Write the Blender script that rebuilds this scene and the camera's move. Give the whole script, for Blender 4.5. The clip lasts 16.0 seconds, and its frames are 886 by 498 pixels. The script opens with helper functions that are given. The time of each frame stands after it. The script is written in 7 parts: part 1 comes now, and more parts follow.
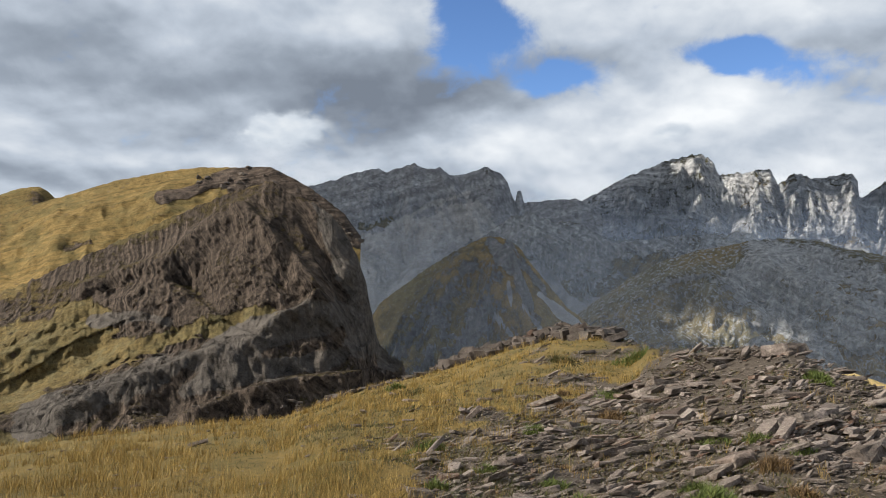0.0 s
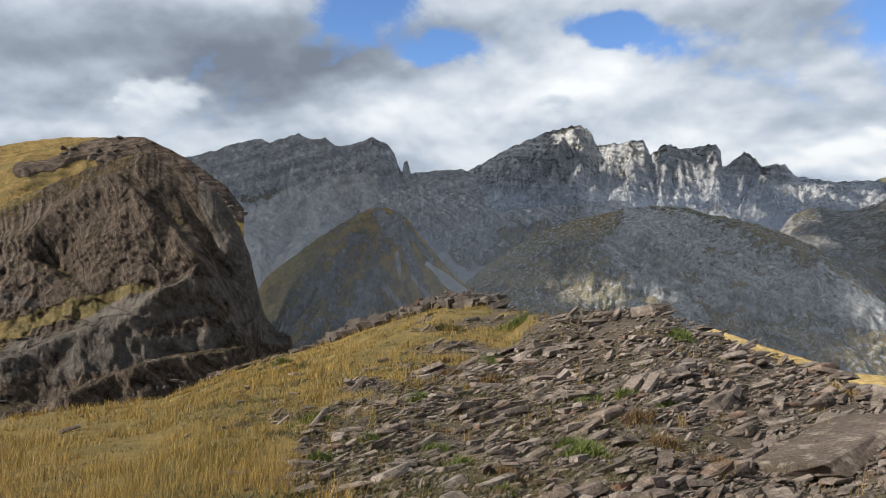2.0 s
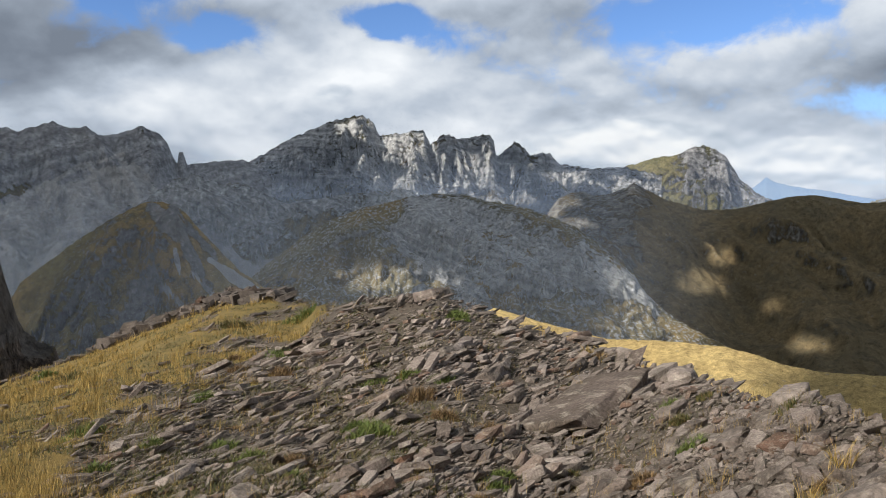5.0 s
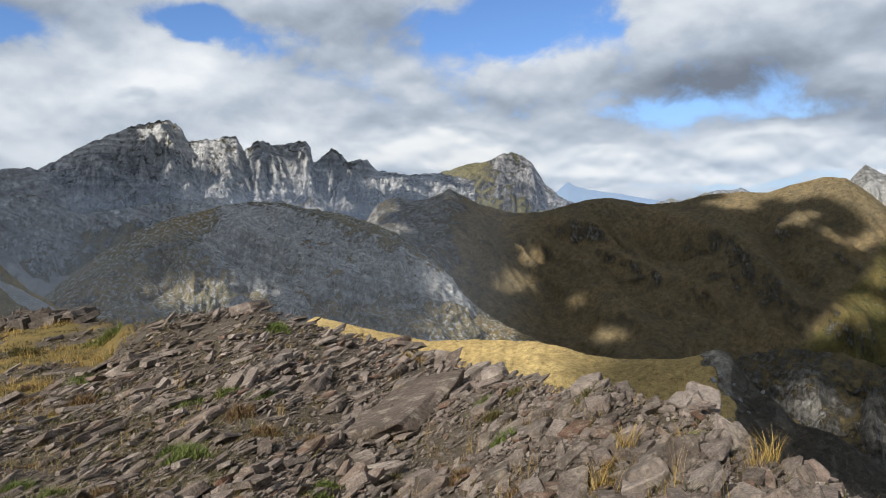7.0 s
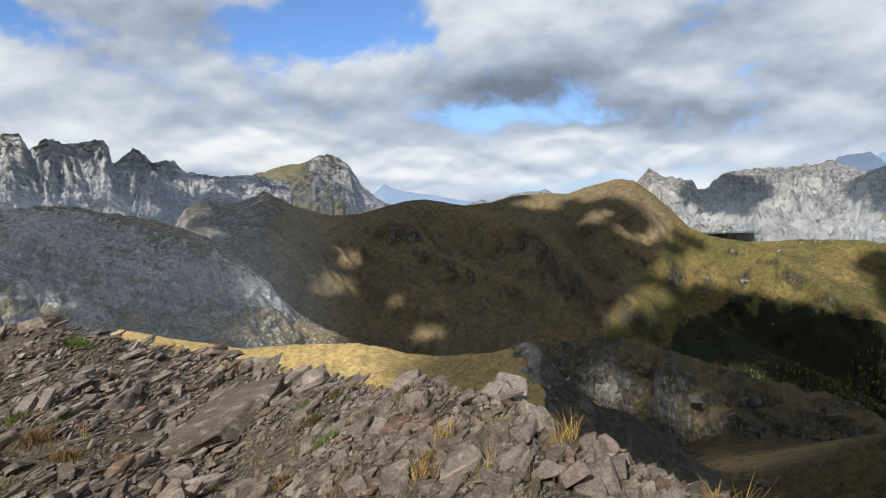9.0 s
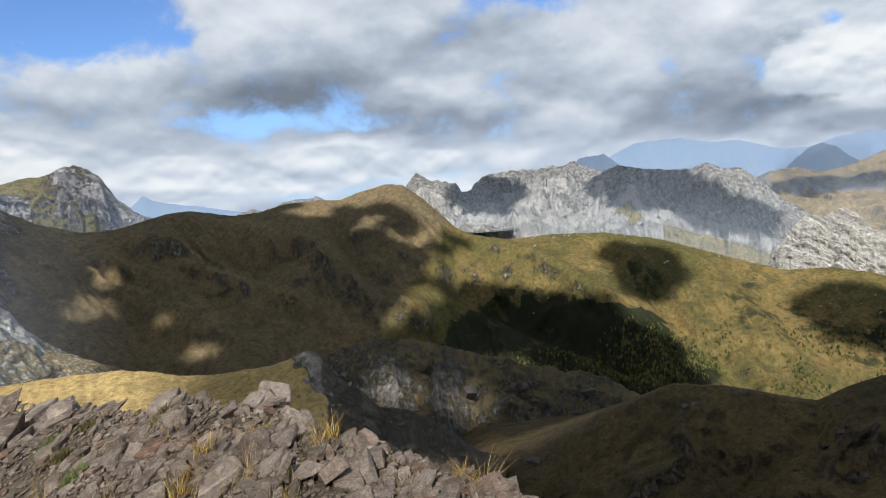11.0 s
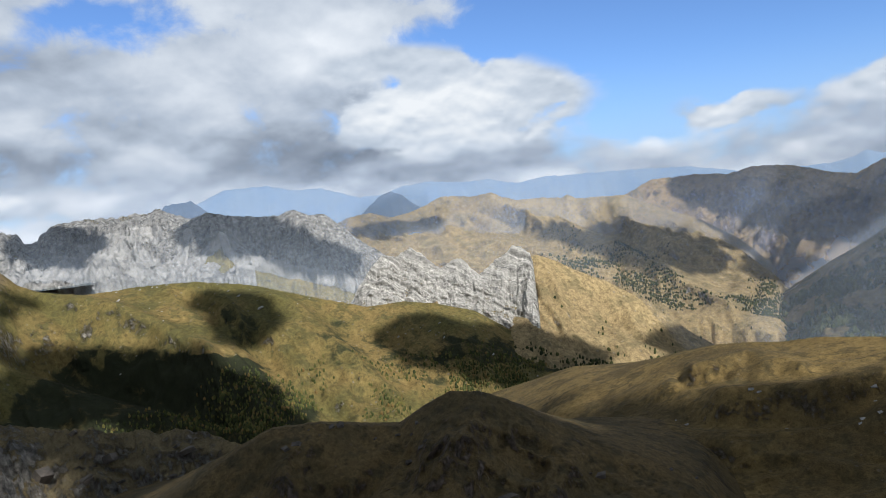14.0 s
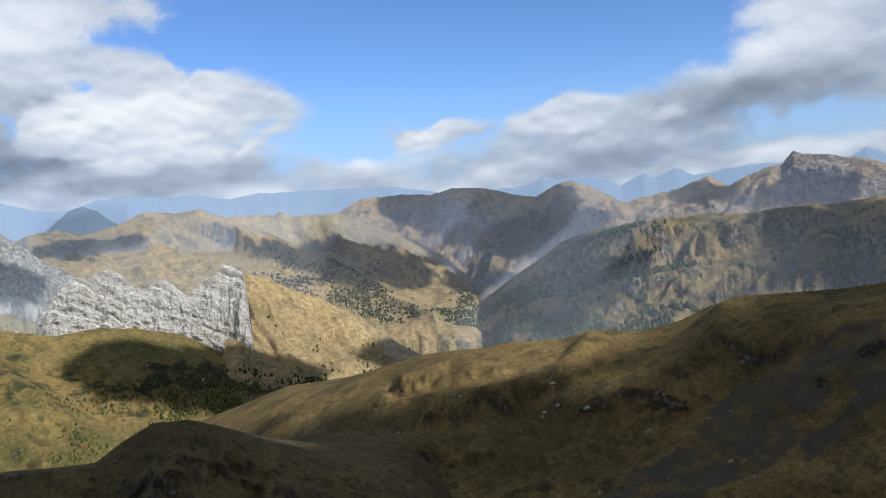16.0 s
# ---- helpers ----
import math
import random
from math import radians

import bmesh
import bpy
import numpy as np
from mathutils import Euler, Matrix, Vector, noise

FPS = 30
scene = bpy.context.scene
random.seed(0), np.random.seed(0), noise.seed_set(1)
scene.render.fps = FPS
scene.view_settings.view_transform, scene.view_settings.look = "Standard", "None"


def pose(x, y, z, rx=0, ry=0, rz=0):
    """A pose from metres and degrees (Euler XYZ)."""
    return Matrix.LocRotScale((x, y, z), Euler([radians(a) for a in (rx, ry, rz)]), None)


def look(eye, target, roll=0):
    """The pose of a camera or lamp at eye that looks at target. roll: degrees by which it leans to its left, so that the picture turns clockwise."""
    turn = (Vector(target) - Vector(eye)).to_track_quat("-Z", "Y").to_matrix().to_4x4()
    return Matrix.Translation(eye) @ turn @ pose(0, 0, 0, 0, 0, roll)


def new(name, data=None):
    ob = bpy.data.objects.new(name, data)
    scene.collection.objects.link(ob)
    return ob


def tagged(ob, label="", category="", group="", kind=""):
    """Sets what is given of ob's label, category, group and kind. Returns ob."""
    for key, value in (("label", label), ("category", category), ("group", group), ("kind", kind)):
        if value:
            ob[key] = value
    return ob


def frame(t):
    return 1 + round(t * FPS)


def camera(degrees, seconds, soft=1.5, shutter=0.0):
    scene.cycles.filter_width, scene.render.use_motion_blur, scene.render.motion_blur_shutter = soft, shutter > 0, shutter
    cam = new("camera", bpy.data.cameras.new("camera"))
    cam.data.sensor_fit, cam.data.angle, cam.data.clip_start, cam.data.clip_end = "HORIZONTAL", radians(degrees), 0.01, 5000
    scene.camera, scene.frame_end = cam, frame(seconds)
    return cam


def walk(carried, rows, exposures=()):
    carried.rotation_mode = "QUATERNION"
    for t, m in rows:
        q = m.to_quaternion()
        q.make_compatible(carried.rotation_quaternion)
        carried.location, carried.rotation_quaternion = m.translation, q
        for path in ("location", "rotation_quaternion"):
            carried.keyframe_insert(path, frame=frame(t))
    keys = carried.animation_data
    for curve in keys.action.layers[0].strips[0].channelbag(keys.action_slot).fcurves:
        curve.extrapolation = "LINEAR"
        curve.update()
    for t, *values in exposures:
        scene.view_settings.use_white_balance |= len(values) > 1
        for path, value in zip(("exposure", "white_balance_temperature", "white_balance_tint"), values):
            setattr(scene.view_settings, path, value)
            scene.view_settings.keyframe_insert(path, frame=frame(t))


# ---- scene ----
# ---------------------------------------------------------------- camera
cam = camera(62.5, 16.0, soft=0.55)
EXPOSURES = [(0.0, 0.4, 6150, 9), (3.5, 0.47, 6120, 9), (6.5, 0.29, 6080, 9), (8.0, 0.34, 6060, 9), (10.5, 0.32, 6030, 9), (12.5, 0.3, 6000, 9), (16.0, 0.3, 5820, 9)]
PATH = [
    (0.0, 0.002, 0.653, 1.61, 3.04, -0.38, -1.85),
    (0.5, 0.032, 0.656, 1.625, 0.02, -0.72, -2.07),
    (1.0, 0.07, 0.638, 1.619, -1.95, -1.28, -1.73),
    (1.5, 0.086, 0.623, 1.618, -3.45, -1.98, -1.28),
    (2.0, 0.116, 0.592, 1.612, -5.75, -2.44, -1.01),
    (2.5, 0.146, 0.553, 1.599, -8.35, -3.32, -0.5),
    (3.0, 0.15, 0.542, 1.609, -9.71, -3.58, -0.63),
    (3.5, 0.148, 0.492, 1.601, -12.17, -3.89, -0.54),
    (6.0, 0.095, 0.11, 1.702, -29.57, -2.45, 1.22),
    (6.5, 0.083, 0.095, 1.713, -32.97, -2.55, 1.38),
    (7.0, 0.097, 0.071, 1.719, -36.48, -2.91, 1.63),
    (7.5, 0.093, 0.051, 1.718, -40.28, -2.95, 2.0),
    (8.0, 0.063, 0.008, 1.727, -43.86, -3.05, 1.93),
    (10.5, -0.037, -0.18, 1.74, -63.07, -3.59, 3.85),
    (11.0, -0.04, -0.29, 1.715, -68.41, -3.73, 4.39),
    (11.5, -0.06, -0.369, 1.716, -73.54, -3.4, 4.46),
    (12.0, -0.071, -0.44, 1.718, -77.08, -2.75, 4.3),
    (12.5, -0.101, -0.505, 1.711, -81.77, -3.29, 4.32),
    (13.0, -0.135, -0.542, 1.708, -87.19, -3.62, 5.14),
    (13.5, -0.169, -0.579, 1.708, -95.7, -3.31, 5.69),
    (14.0, -0.203, -0.616, 1.708, -99.82, -2.84, 5.58),
    (14.5, -0.237, -0.654, 1.708, -104.84, -3.25, 5.3),
    (15.0, -0.272, -0.691, 1.708, -111.66, -3.73, 5.07),
    (15.5, -0.306, -0.728, 1.708, -117.58, -3.62, 5.49),
    (16.0, -0.34, -0.765, 1.708, -122.11, -3.51, 5.01)]
walk(cam, [(t, pose(x, y, z, 90 + p, r, yaw)) for t, x, y, z, yaw, p, r in PATH], EXPOSURES)
EYE = 1.7

# ---------------------------------------------------------------- sun and sky
SUN_AZ, SUN_EL = 254.0, 37.0
TO_SUN = Vector((math.sin(radians(SUN_AZ)) * math.cos(radians(SUN_EL)),
                 math.cos(radians(SUN_AZ)) * math.cos(radians(SUN_EL)), math.sin(radians(SUN_EL))))
sun = new("sun", bpy.data.lights.new("sun", "SUN"))
sun.data.energy, sun.data.angle, sun.data.color = 4.8, radians(0.6), (1.0, 0.91, 0.79)
sun.matrix_world = look((0, 0, 0), -TO_SUN)
sun.location = (0, 0, 900)


class Nodes:
    """Short hand for building a node tree."""

    def __init__(self, tree):
        self.t = tree

    def n(self, kind, **kw):
        node = self.t.nodes.new(kind)
        for k, v in kw.items():
            setattr(node, k, v)
        return node

    def wire(self, sock, v):
        if isinstance(v, bpy.types.NodeSocket):
            self.t.links.new(v, sock)
        elif v is not None:
            sock.default_value = v

    def m(self, op, a, b=None, c=None, clamp=False):
        node = self.n("ShaderNodeMath", operation=op, use_clamp=clamp)
        for s, v in zip(node.inputs, (a, b, c)):
            self.wire(s, v)
        return node.outputs[0]

    def vm(self, op, a, b=None):
        node = self.n("ShaderNodeVectorMath", operation=op)
        self.wire(node.inputs[0], a)
        self.wire(node.inputs[1], b)
        return node.outputs["Value"] if op in ("LENGTH", "DOT_PRODUCT") else node.outputs[0]

    def noise(self, v, scale, detail=6.0, rough=0.55, dist=0.0):
        node = self.n("ShaderNodeTexNoise")
        self.wire(node.inputs["Vector"], v)
        for k, x in (("Scale", scale), ("Detail", detail), ("Roughness", rough), ("Distortion", dist)):
            node.inputs[k].default_value = x
        return node.outputs["Fac"]

    def mix(self, f, a, b, blend="MIX"):
        node = self.n("ShaderNodeMix", data_type="RGBA", blend_type=blend)
        self.wire(node.inputs["Factor"], f)
        self.wire(node.inputs["A"], a if isinstance(a, bpy.types.NodeSocket) else (*a, 1))
        self.wire(node.inputs["B"], b if isinstance(b, bpy.types.NodeSocket) else (*b, 1))
        return node.outputs["Result"]

    def span(self, v, lo, hi, a=0.0, b=1.0):
        node = self.n("ShaderNodeMapRange", interpolation_type="SMOOTHSTEP")
        for s, x in zip(node.inputs, (v, lo, hi, a, b)):
            self.wire(s, x)
        return node.outputs[0]

    def ramp(self, f, stops):
        node = self.n("ShaderNodeValToRGB")
        el = node.color_ramp.elements
        while len(el) < len(stops):
            el.new(0.5)
        for e, (p, c) in zip(el, stops):
            e.position, e.color = p, (*c, 1)
        self.wire(node.inputs[0], f)
        return node.outputs[0]

    def xyz(self, x, y, z):
        node = self.n("ShaderNodeCombineXYZ")
        for s, v in zip(node.inputs, (x, y, z)):
            self.wire(s, v)
        return node.outputs[0]


SKY_GAIN = 0.16


def build_world():
    world = bpy.data.worlds.new("world")
    scene.world = world
    world.use_nodes = True
    world.node_tree.nodes.clear()
    N = Nodes(world.node_tree)
    sky = N.n("ShaderNodeTexSky", sky_type="NISHITA", sun_disc=False)
    sky.sun_elevation, sky.sun_rotation = radians(SUN_EL), radians(SUN_AZ)
    sky.altitude, sky.air_density, sky.dust_density, sky.ozone_density = 2500, 1.0, 0.6, 1.5
    way = N.n("ShaderNodeTexCoord").outputs["Generated"]
    sep = N.n("ShaderNodeSeparateXYZ")
    N.wire(sep.inputs[0], way)
    x, y, z = sep.outputs
    az = N.m("MULTIPLY", N.m("ARCTAN2", x, y), 57.2958)
    el = N.m("MULTIPLY", N.m("ARCSINE", z), 57.2958)
    def lay(rise, small):
        """Billows of a layer seen from below, squeezed towards the horizon; rise: how much higher to look."""
        deep = N.m("DIVIDE", 3.3 / small, N.m("ADD", N.m("MAXIMUM", z, -0.1), 0.42 + rise))
        p = N.xyz(N.m("MULTIPLY", x, deep), N.m("MULTIPLY", y, deep), 0.3)
        puff = N.n("ShaderNodeTexVoronoi", feature="SMOOTH_F1", normalize=True)
        warp = N.n("ShaderNodeTexNoise")
        N.wire(warp.inputs["Vector"], p)
        warp.inputs["Scale"].default_value, warp.inputs["Detail"].default_value = 1.2, 6
        q = N.vm("ADD", p, N.vm("MULTIPLY", N.vm("SUBTRACT", warp.outputs["Color"], (0.5, 0.5, 0.5)), (1.1, 1.1, 1.1)))
        N.wire(puff.inputs["Vector"], q)
        for k, v in (("Scale", 1.4), ("Detail", 1.0), ("Roughness", 0.4), ("Lacunarity", 2.3), ("Smoothness", 1.0)):
            puff.inputs[k].default_value = v
        soft = N.noise(p, 0.8, 4.5, 0.44, 0.1)
        return N.m("ADD", N.m("MULTIPLY", soft, 0.85), N.m("MULTIPLY", N.m("SUBTRACT", 1.0, puff.outputs["Distance"]), 0.24)), warp

    body, warp = lay(0.0, 1.0)
    body_up, _ = lay(0.024, 1.0)
    tiny, _ = lay(0.0, 0.45)
    tiny_up, _ = lay(0.010, 0.45)
    lit = N.m("SUBTRACT", body, body_up)
    lit_s = N.m("SUBTRACT", tiny, tiny_up)
    wsep = N.n("ShaderNodeSeparateColor")
    N.wire(wsep.inputs[0], warp.outputs["Color"])
    az2 = N.m("MULTIPLY_ADD", N.m("SUBTRACT", wsep.outputs[0], 0.5), 9.0, az)
    el2 = N.m("MULTIPLY_ADD", N.m("SUBTRACT", wsep.outputs[1], 0.5), 5.0, el)

    def blobs(rows, a0, e0):
        total = 0.0
        for a, e, wa, we, k in rows:
            da = N.m("MULTIPLY", N.m("SUBTRACT", a0, a), 1.0 / wa)
            de = N.m("MULTIPLY", N.m("SUBTRACT", e0, e), 1.0 / we)
            d = N.m("MULTIPLY_ADD", da, da, N.m("MULTIPLY", de, de))
            total = N.m("MULTIPLY_ADD", N.m("EXPONENT", N.m("MULTIPLY", d, -0.7)), k, total)
        return total

    blue, dark, white = (blobs(rows, az2, el2) for rows in (SKY_BLUE, SKY_DARK, SKY_WHITE))
    az3 = N.m("MULTIPLY_ADD", N.m("SUBTRACT", wsep.outputs[0], 0.5), 3.0, az)
    el3 = N.m("MULTIPLY_ADD", N.m("SUBTRACT", wsep.outputs[1], 0.5), 2.0, el)
    bank = blobs(SKY_BANK, az3, el3)
    grain = N.m("SUBTRACT", N.m("ADD", N.m("MULTIPLY", body, 0.8), N.m("MULTIPLY", tiny, 0.2)), 0.55)
    wisp = N.m("SUBTRACT", N.noise(N.xyz(N.m("DIVIDE", az, 4.0), N.m("DIVIDE", el, 3.2), 0.0), 1.0, 8, 0.6, 0.3), 0.5)
    cover = N.m("SUBTRACT", N.m("MULTIPLY_ADD", white, 0.4, 0.80), N.m("MULTIPLY", blue, 1.15))
    cover = N.span(N.m("MULTIPLY_ADD", wisp, 1.2, N.m("MULTIPLY_ADD", grain, 1.5, cover)), 0.30, 0.78)
    shade = N.m("MULTIPLY_ADD", lit, 1.7, 0.62)
    shade = N.m("MULTIPLY_ADD", lit_s, 0.45, shade)
    shade = N.m("MULTIPLY_ADD", grain, 0.6, shade)
    shade = N.m("MULTIPLY_ADD", wisp, 0.35, shade)
    shade = N.m("SUBTRACT", N.m("MULTIPLY_ADD", white, 0.26, shade), N.m("MULTIPLY", dark, 0.42))
    cloud = N.ramp(shade, [(0.0, (0.20, 0.225, 0.265)), (0.30, (0.33, 0.365, 0.415)), (0.55, (0.52, 0.56, 0.615)), (0.80, (0.76, 0.775, 0.79)), (1.0, (0.95, 0.94, 0.92))])
    clear = N.mix(1.0, sky.outputs[0], (SKY_GAIN * 0.68, SKY_GAIN * 0.78, SKY_GAIN * 0.93), "MULTIPLY")
    # pale air low over the horizon
    clear = N.mix(N.span(el, 0.0, 11.0, 0.7, 0.0), clear, (0.38, 0.50, 0.66))
    # above the view, unseen dark cloud is added to lower the sky's light
    cloud = N.mix(N.span(el, 20.0, 34.0, 0.0, 0.92), cloud, (0.24, 0.26, 0.29))
    cover = N.m("MAXIMUM", cover, N.span(el, 20.0, 36.0, 0.0, 0.9))
    both = N.mix(cover, clear, cloud)
    # heaped white clouds, crisp above and melting into the haze below
    heap = N.span(N.m("MULTIPLY_ADD", N.m("SUBTRACT", tiny, 0.55), 4.2, N.m("MULTIPLY_ADD", wisp, 1.2, N.m("MULTIPLY", bank, 1.6))), 0.40, 0.85)
    hue = N.m("MULTIPLY_ADD", lit_s, 1.9, N.m("MULTIPLY_ADD", N.m("MINIMUM", bank, 1.1), 0.34, 0.36))
    heaps = N.ramp(hue, [(0.25, (0.46, 0.51, 0.57)), (0.55, (0.68, 0.71, 0.74)), (0.85, (0.96, 0.94, 0.90))])
    heaps = N.mix(N.span(el, -0.5, 1.6, 0.8, 0.0), heaps, (0.45, 0.54, 0.65))
    both = N.mix(N.m("MULTIPLY", heap, N.span(bank, 0.15, 0.40)), both, heaps)
    back = N.n("ShaderNodeBackground")
    N.wire(back.inputs[0], both)
    back.inputs[1].default_value = 0.785
    out = N.n("ShaderNodeOutputWorld")
    N.wire(out.inputs[0], back.outputs[0])



# rows: azimuth, elevation, half widths, weight
SKY_BLUE = [(-0.88, 16.1, 3.0, 2.6, 0.8),
    (6.03, 12.44, 2.2, 1.1, 0.7),
    (19.79, 13.8, 6.5, 1.1, 0.5),
    (18.55, 13.94, 3.5, 1.1, 0.5),
    (41.94, 14.12, 6.1, 2.2, 0.8),
    (57.1, 6.3, 7.0, 1.3, 0.38),
    (60.1, 1.7, 10.9, 0.9, 0.4),
    (76.65, 14.89, 5.2, 1.7, 0.7),
    (105.94, 11.67, 6.5, 1.5, 0.7),
    (112.36, 8.53, 2.6, 1.7, 0.7),
    (115.24, 10.87, 14.3, 4.3, 1.0),
    (119.61, 13.15, 10.9, 3.9, 0.9),
    (136.66, 11.35, 7.0, 3.0, 1.0),
    (116.88, 7.5, 2.6, 2.6, 0.7),
    (149.51, 3.42, 6.5, 1.1, 0.5)]
SKY_DARK = [(-8.0, 11.27, 8.3, 3.9, 1.2),
    (-29.48, 11.78, 12.2, 3.9, 0.9),
    (-1.36, 11.09, 4.8, 2.2, 0.7),
    (-32.39, 3.81, 6.5, 1.1, 0.6),
    (28.92, 14.81, 7.8, 1.7, 0.7),
    (9.26, 13.14, 7.0, 1.7, 0.5),
    (147.23, 7.03, 8.7, 1.3, 0.5),
    (56.74, 8.23, 5.7, 1.7, 0.8),
    (37.41, 8.05, 8.7, 0.9, 0.5),
    (56.4, 8.8, 6.1, 1.7, 0.8),
    (70.38, 11.71, 10.9, 1.7, 0.5),
    (63.69, 5.79, 13.0, 1.7, 0.6),
    (91.57, 4.75, 8.7, 1.5, 0.7),
    (90.91, 5.87, 8.7, 1.7, 0.6),
    (103.66, 3.53, 13.0, 0.9, 0.6),
    (134.01, 3.57, 8.7, 0.9, 0.6),
    (146.01, 4.85, 8.7, 1.7, 0.6),
    (95.24, 10.44, 6.5, 1.3, 0.5)]
SKY_WHITE = [(-16.53, 8.44, 2.6, 2.2, 1.0),
    (-11.61, 14.81, 3.5, 2.2, 0.8),
    (0.47, 8.99, 3.9, 1.7, 0.9),
    (16.4, 11.82, 3.5, 1.7, 0.8),
    (10.42, 8.65, 6.5, 1.7, 0.6),
    (33.74, 4.4, 8.7, 1.3, 0.9),
    (14.6, 12.0, 5.2, 2.2, 0.3),
    (34.68, 4.89, 5.2, 1.3, 0.8),
    (48.56, 2.9, 3.9, 1.1, 0.8),
    (58.61, 3.68, 5.2, 1.3, 0.9),
    (59.58, 3.34, 3.9, 1.5, 0.9),
    (53.74, 13.6, 4.3, 1.7, 0.6),
    (79.02, 12.12, 6.5, 2.2, 0.45),
    (87.83, 13.07, 8.7, 2.2, 0.4),
    (77.64, 5.86, 4.3, 1.3, 0.6),
    (102.75, 7.69, 7.4, 3.0, 0.6),
    (132.06, 5.9, 2.6, 1.7, 1.0),
    (148.7, 7.95, 6.5, 2.6, 0.15),
    (94.03, 11.92, 6.5, 2.6, 0.8),
    (139.49, 5.27, 4.3, 1.7, 0.35)]
SKY_BANK = [(35.5, 4.12, 5.7, 1.3, 1.0),
    (43.94, 3.01, 4.3, 1.0, 0.9),
    (50.05, 2.93, 3.9, 1.0, 0.9),
    (59.15, 3.34, 3.9, 1.1, 1.0),
    (55.99, 2.14, 3.5, 0.5, 0.8),
    (67.51, 3.12, 3.5, 0.9, 0.6),
    (35.56, 5.0, 5.2, 1.2, 0.9),
    (48.57, 3.03, 2.6, 1.0, 0.9),
    (102.76, 7.88, 6.5, 2.6, 1.1),
    (97.17, 7.14, 3.9, 1.7, 0.6),
    (132.48, 5.86, 2.4, 1.5, 0.9),
    (121.97, 5.45, 3.5, 1.0, 0.7),
    (139.87, 5.02, 2.6, 1.1, 0.35),
    (96.06, 11.56, 4.8, 1.3, 0.5),
    (14.1, 9.02, 2.2, 0.7, 0.5),
    (-16.81, 8.19, 2.6, 1.3, 0.45),
    (-13.99, 8.6, 3.0, 1.7, 0.3)]
build_world()


# ---------------------------------------------------------------- noise
def lattice(ix, iy, iz, seed):
    h = (ix * 374761393 + iy * 668265263 + iz * 1274126177 + seed * 974711) & 0x7FFFFFFF
    h = ((h ^ (h >> 13)) * 1103515245) & 0x7FFFFFFF
    h = ((h ^ (h >> 15)) * 69069) & 0x7FFFFFFF
    return ((h >> 8) & 0xFFFF) / 65535.0


def vnoise(x, y, z=0.0, seed=0):
    x, y, z = np.broadcast_arrays(np.asarray(x, float), np.asarray(y, float), np.asarray(z, float))
    ix, iy, iz = (np.floor(v).astype(np.int64) for v in (x, y, z))
    fx, fy, fz = x - ix, y - iy, z - iz
    fx, fy, fz = (f * f * f * (f * (f * 6 - 15) + 10) for f in (fx, fy, fz))
    out = 0.0
    for a, wx in ((0, 1 - fx), (1, fx)):
        for b, wy in ((0, 1 - fy), (1, fy)):
            for c, wz in ((0, 1 - fz), (1, fz)):
                out = out + wx * wy * wz * lattice(ix + a, iy + b, iz + c, seed)
    return out * 2 - 1


def fbm(x, y, z=0.0, octaves=5, gain=0.5, seed=0):
    out, a = 0.0, 1.0
    for i in range(octaves):
        out = out + a * vnoise(x, y, z, seed + i)
        x, y, z, a = x * 2.03 + 3.1, y * 2.03 + 1.7, np.asarray(z) * 2.03 + 5.3, a * gain
    return out


def ridged(x, y, z=0.0, octaves=4, gain=0.5, seed=0):
    out, a, w = 0.0, 1.0, 0.0
    for i in range(octaves):
        out = out + a * (1 - np.abs(vnoise(x, y, z, seed + i)) * 1.6)
        w += a
        x, y, z, a = x * 2.05 + 2.3, y * 2.05 + 4.1, np.asarray(z) * 2.05 + 1.9, a * gain
    return out / w


def smooth(x, lo, hi):
    t = np.clip((x - lo) / (hi - lo), 0, 1)
    return t * t * (3 - 2 * t)


# ---------------------------------------------------------------- materials
def material(name):
    mat = bpy.data.materials.new(name)
    mat.use_nodes = True
    mat.node_tree.nodes.clear()
    N = Nodes(mat.node_tree)
    bsdf = N.n("ShaderNodeBsdfPrincipled")
    out = N.n("ShaderNodeOutputMaterial")
    N.wire(out.inputs[0], bsdf.outputs[0])
    return mat, N, bsdf


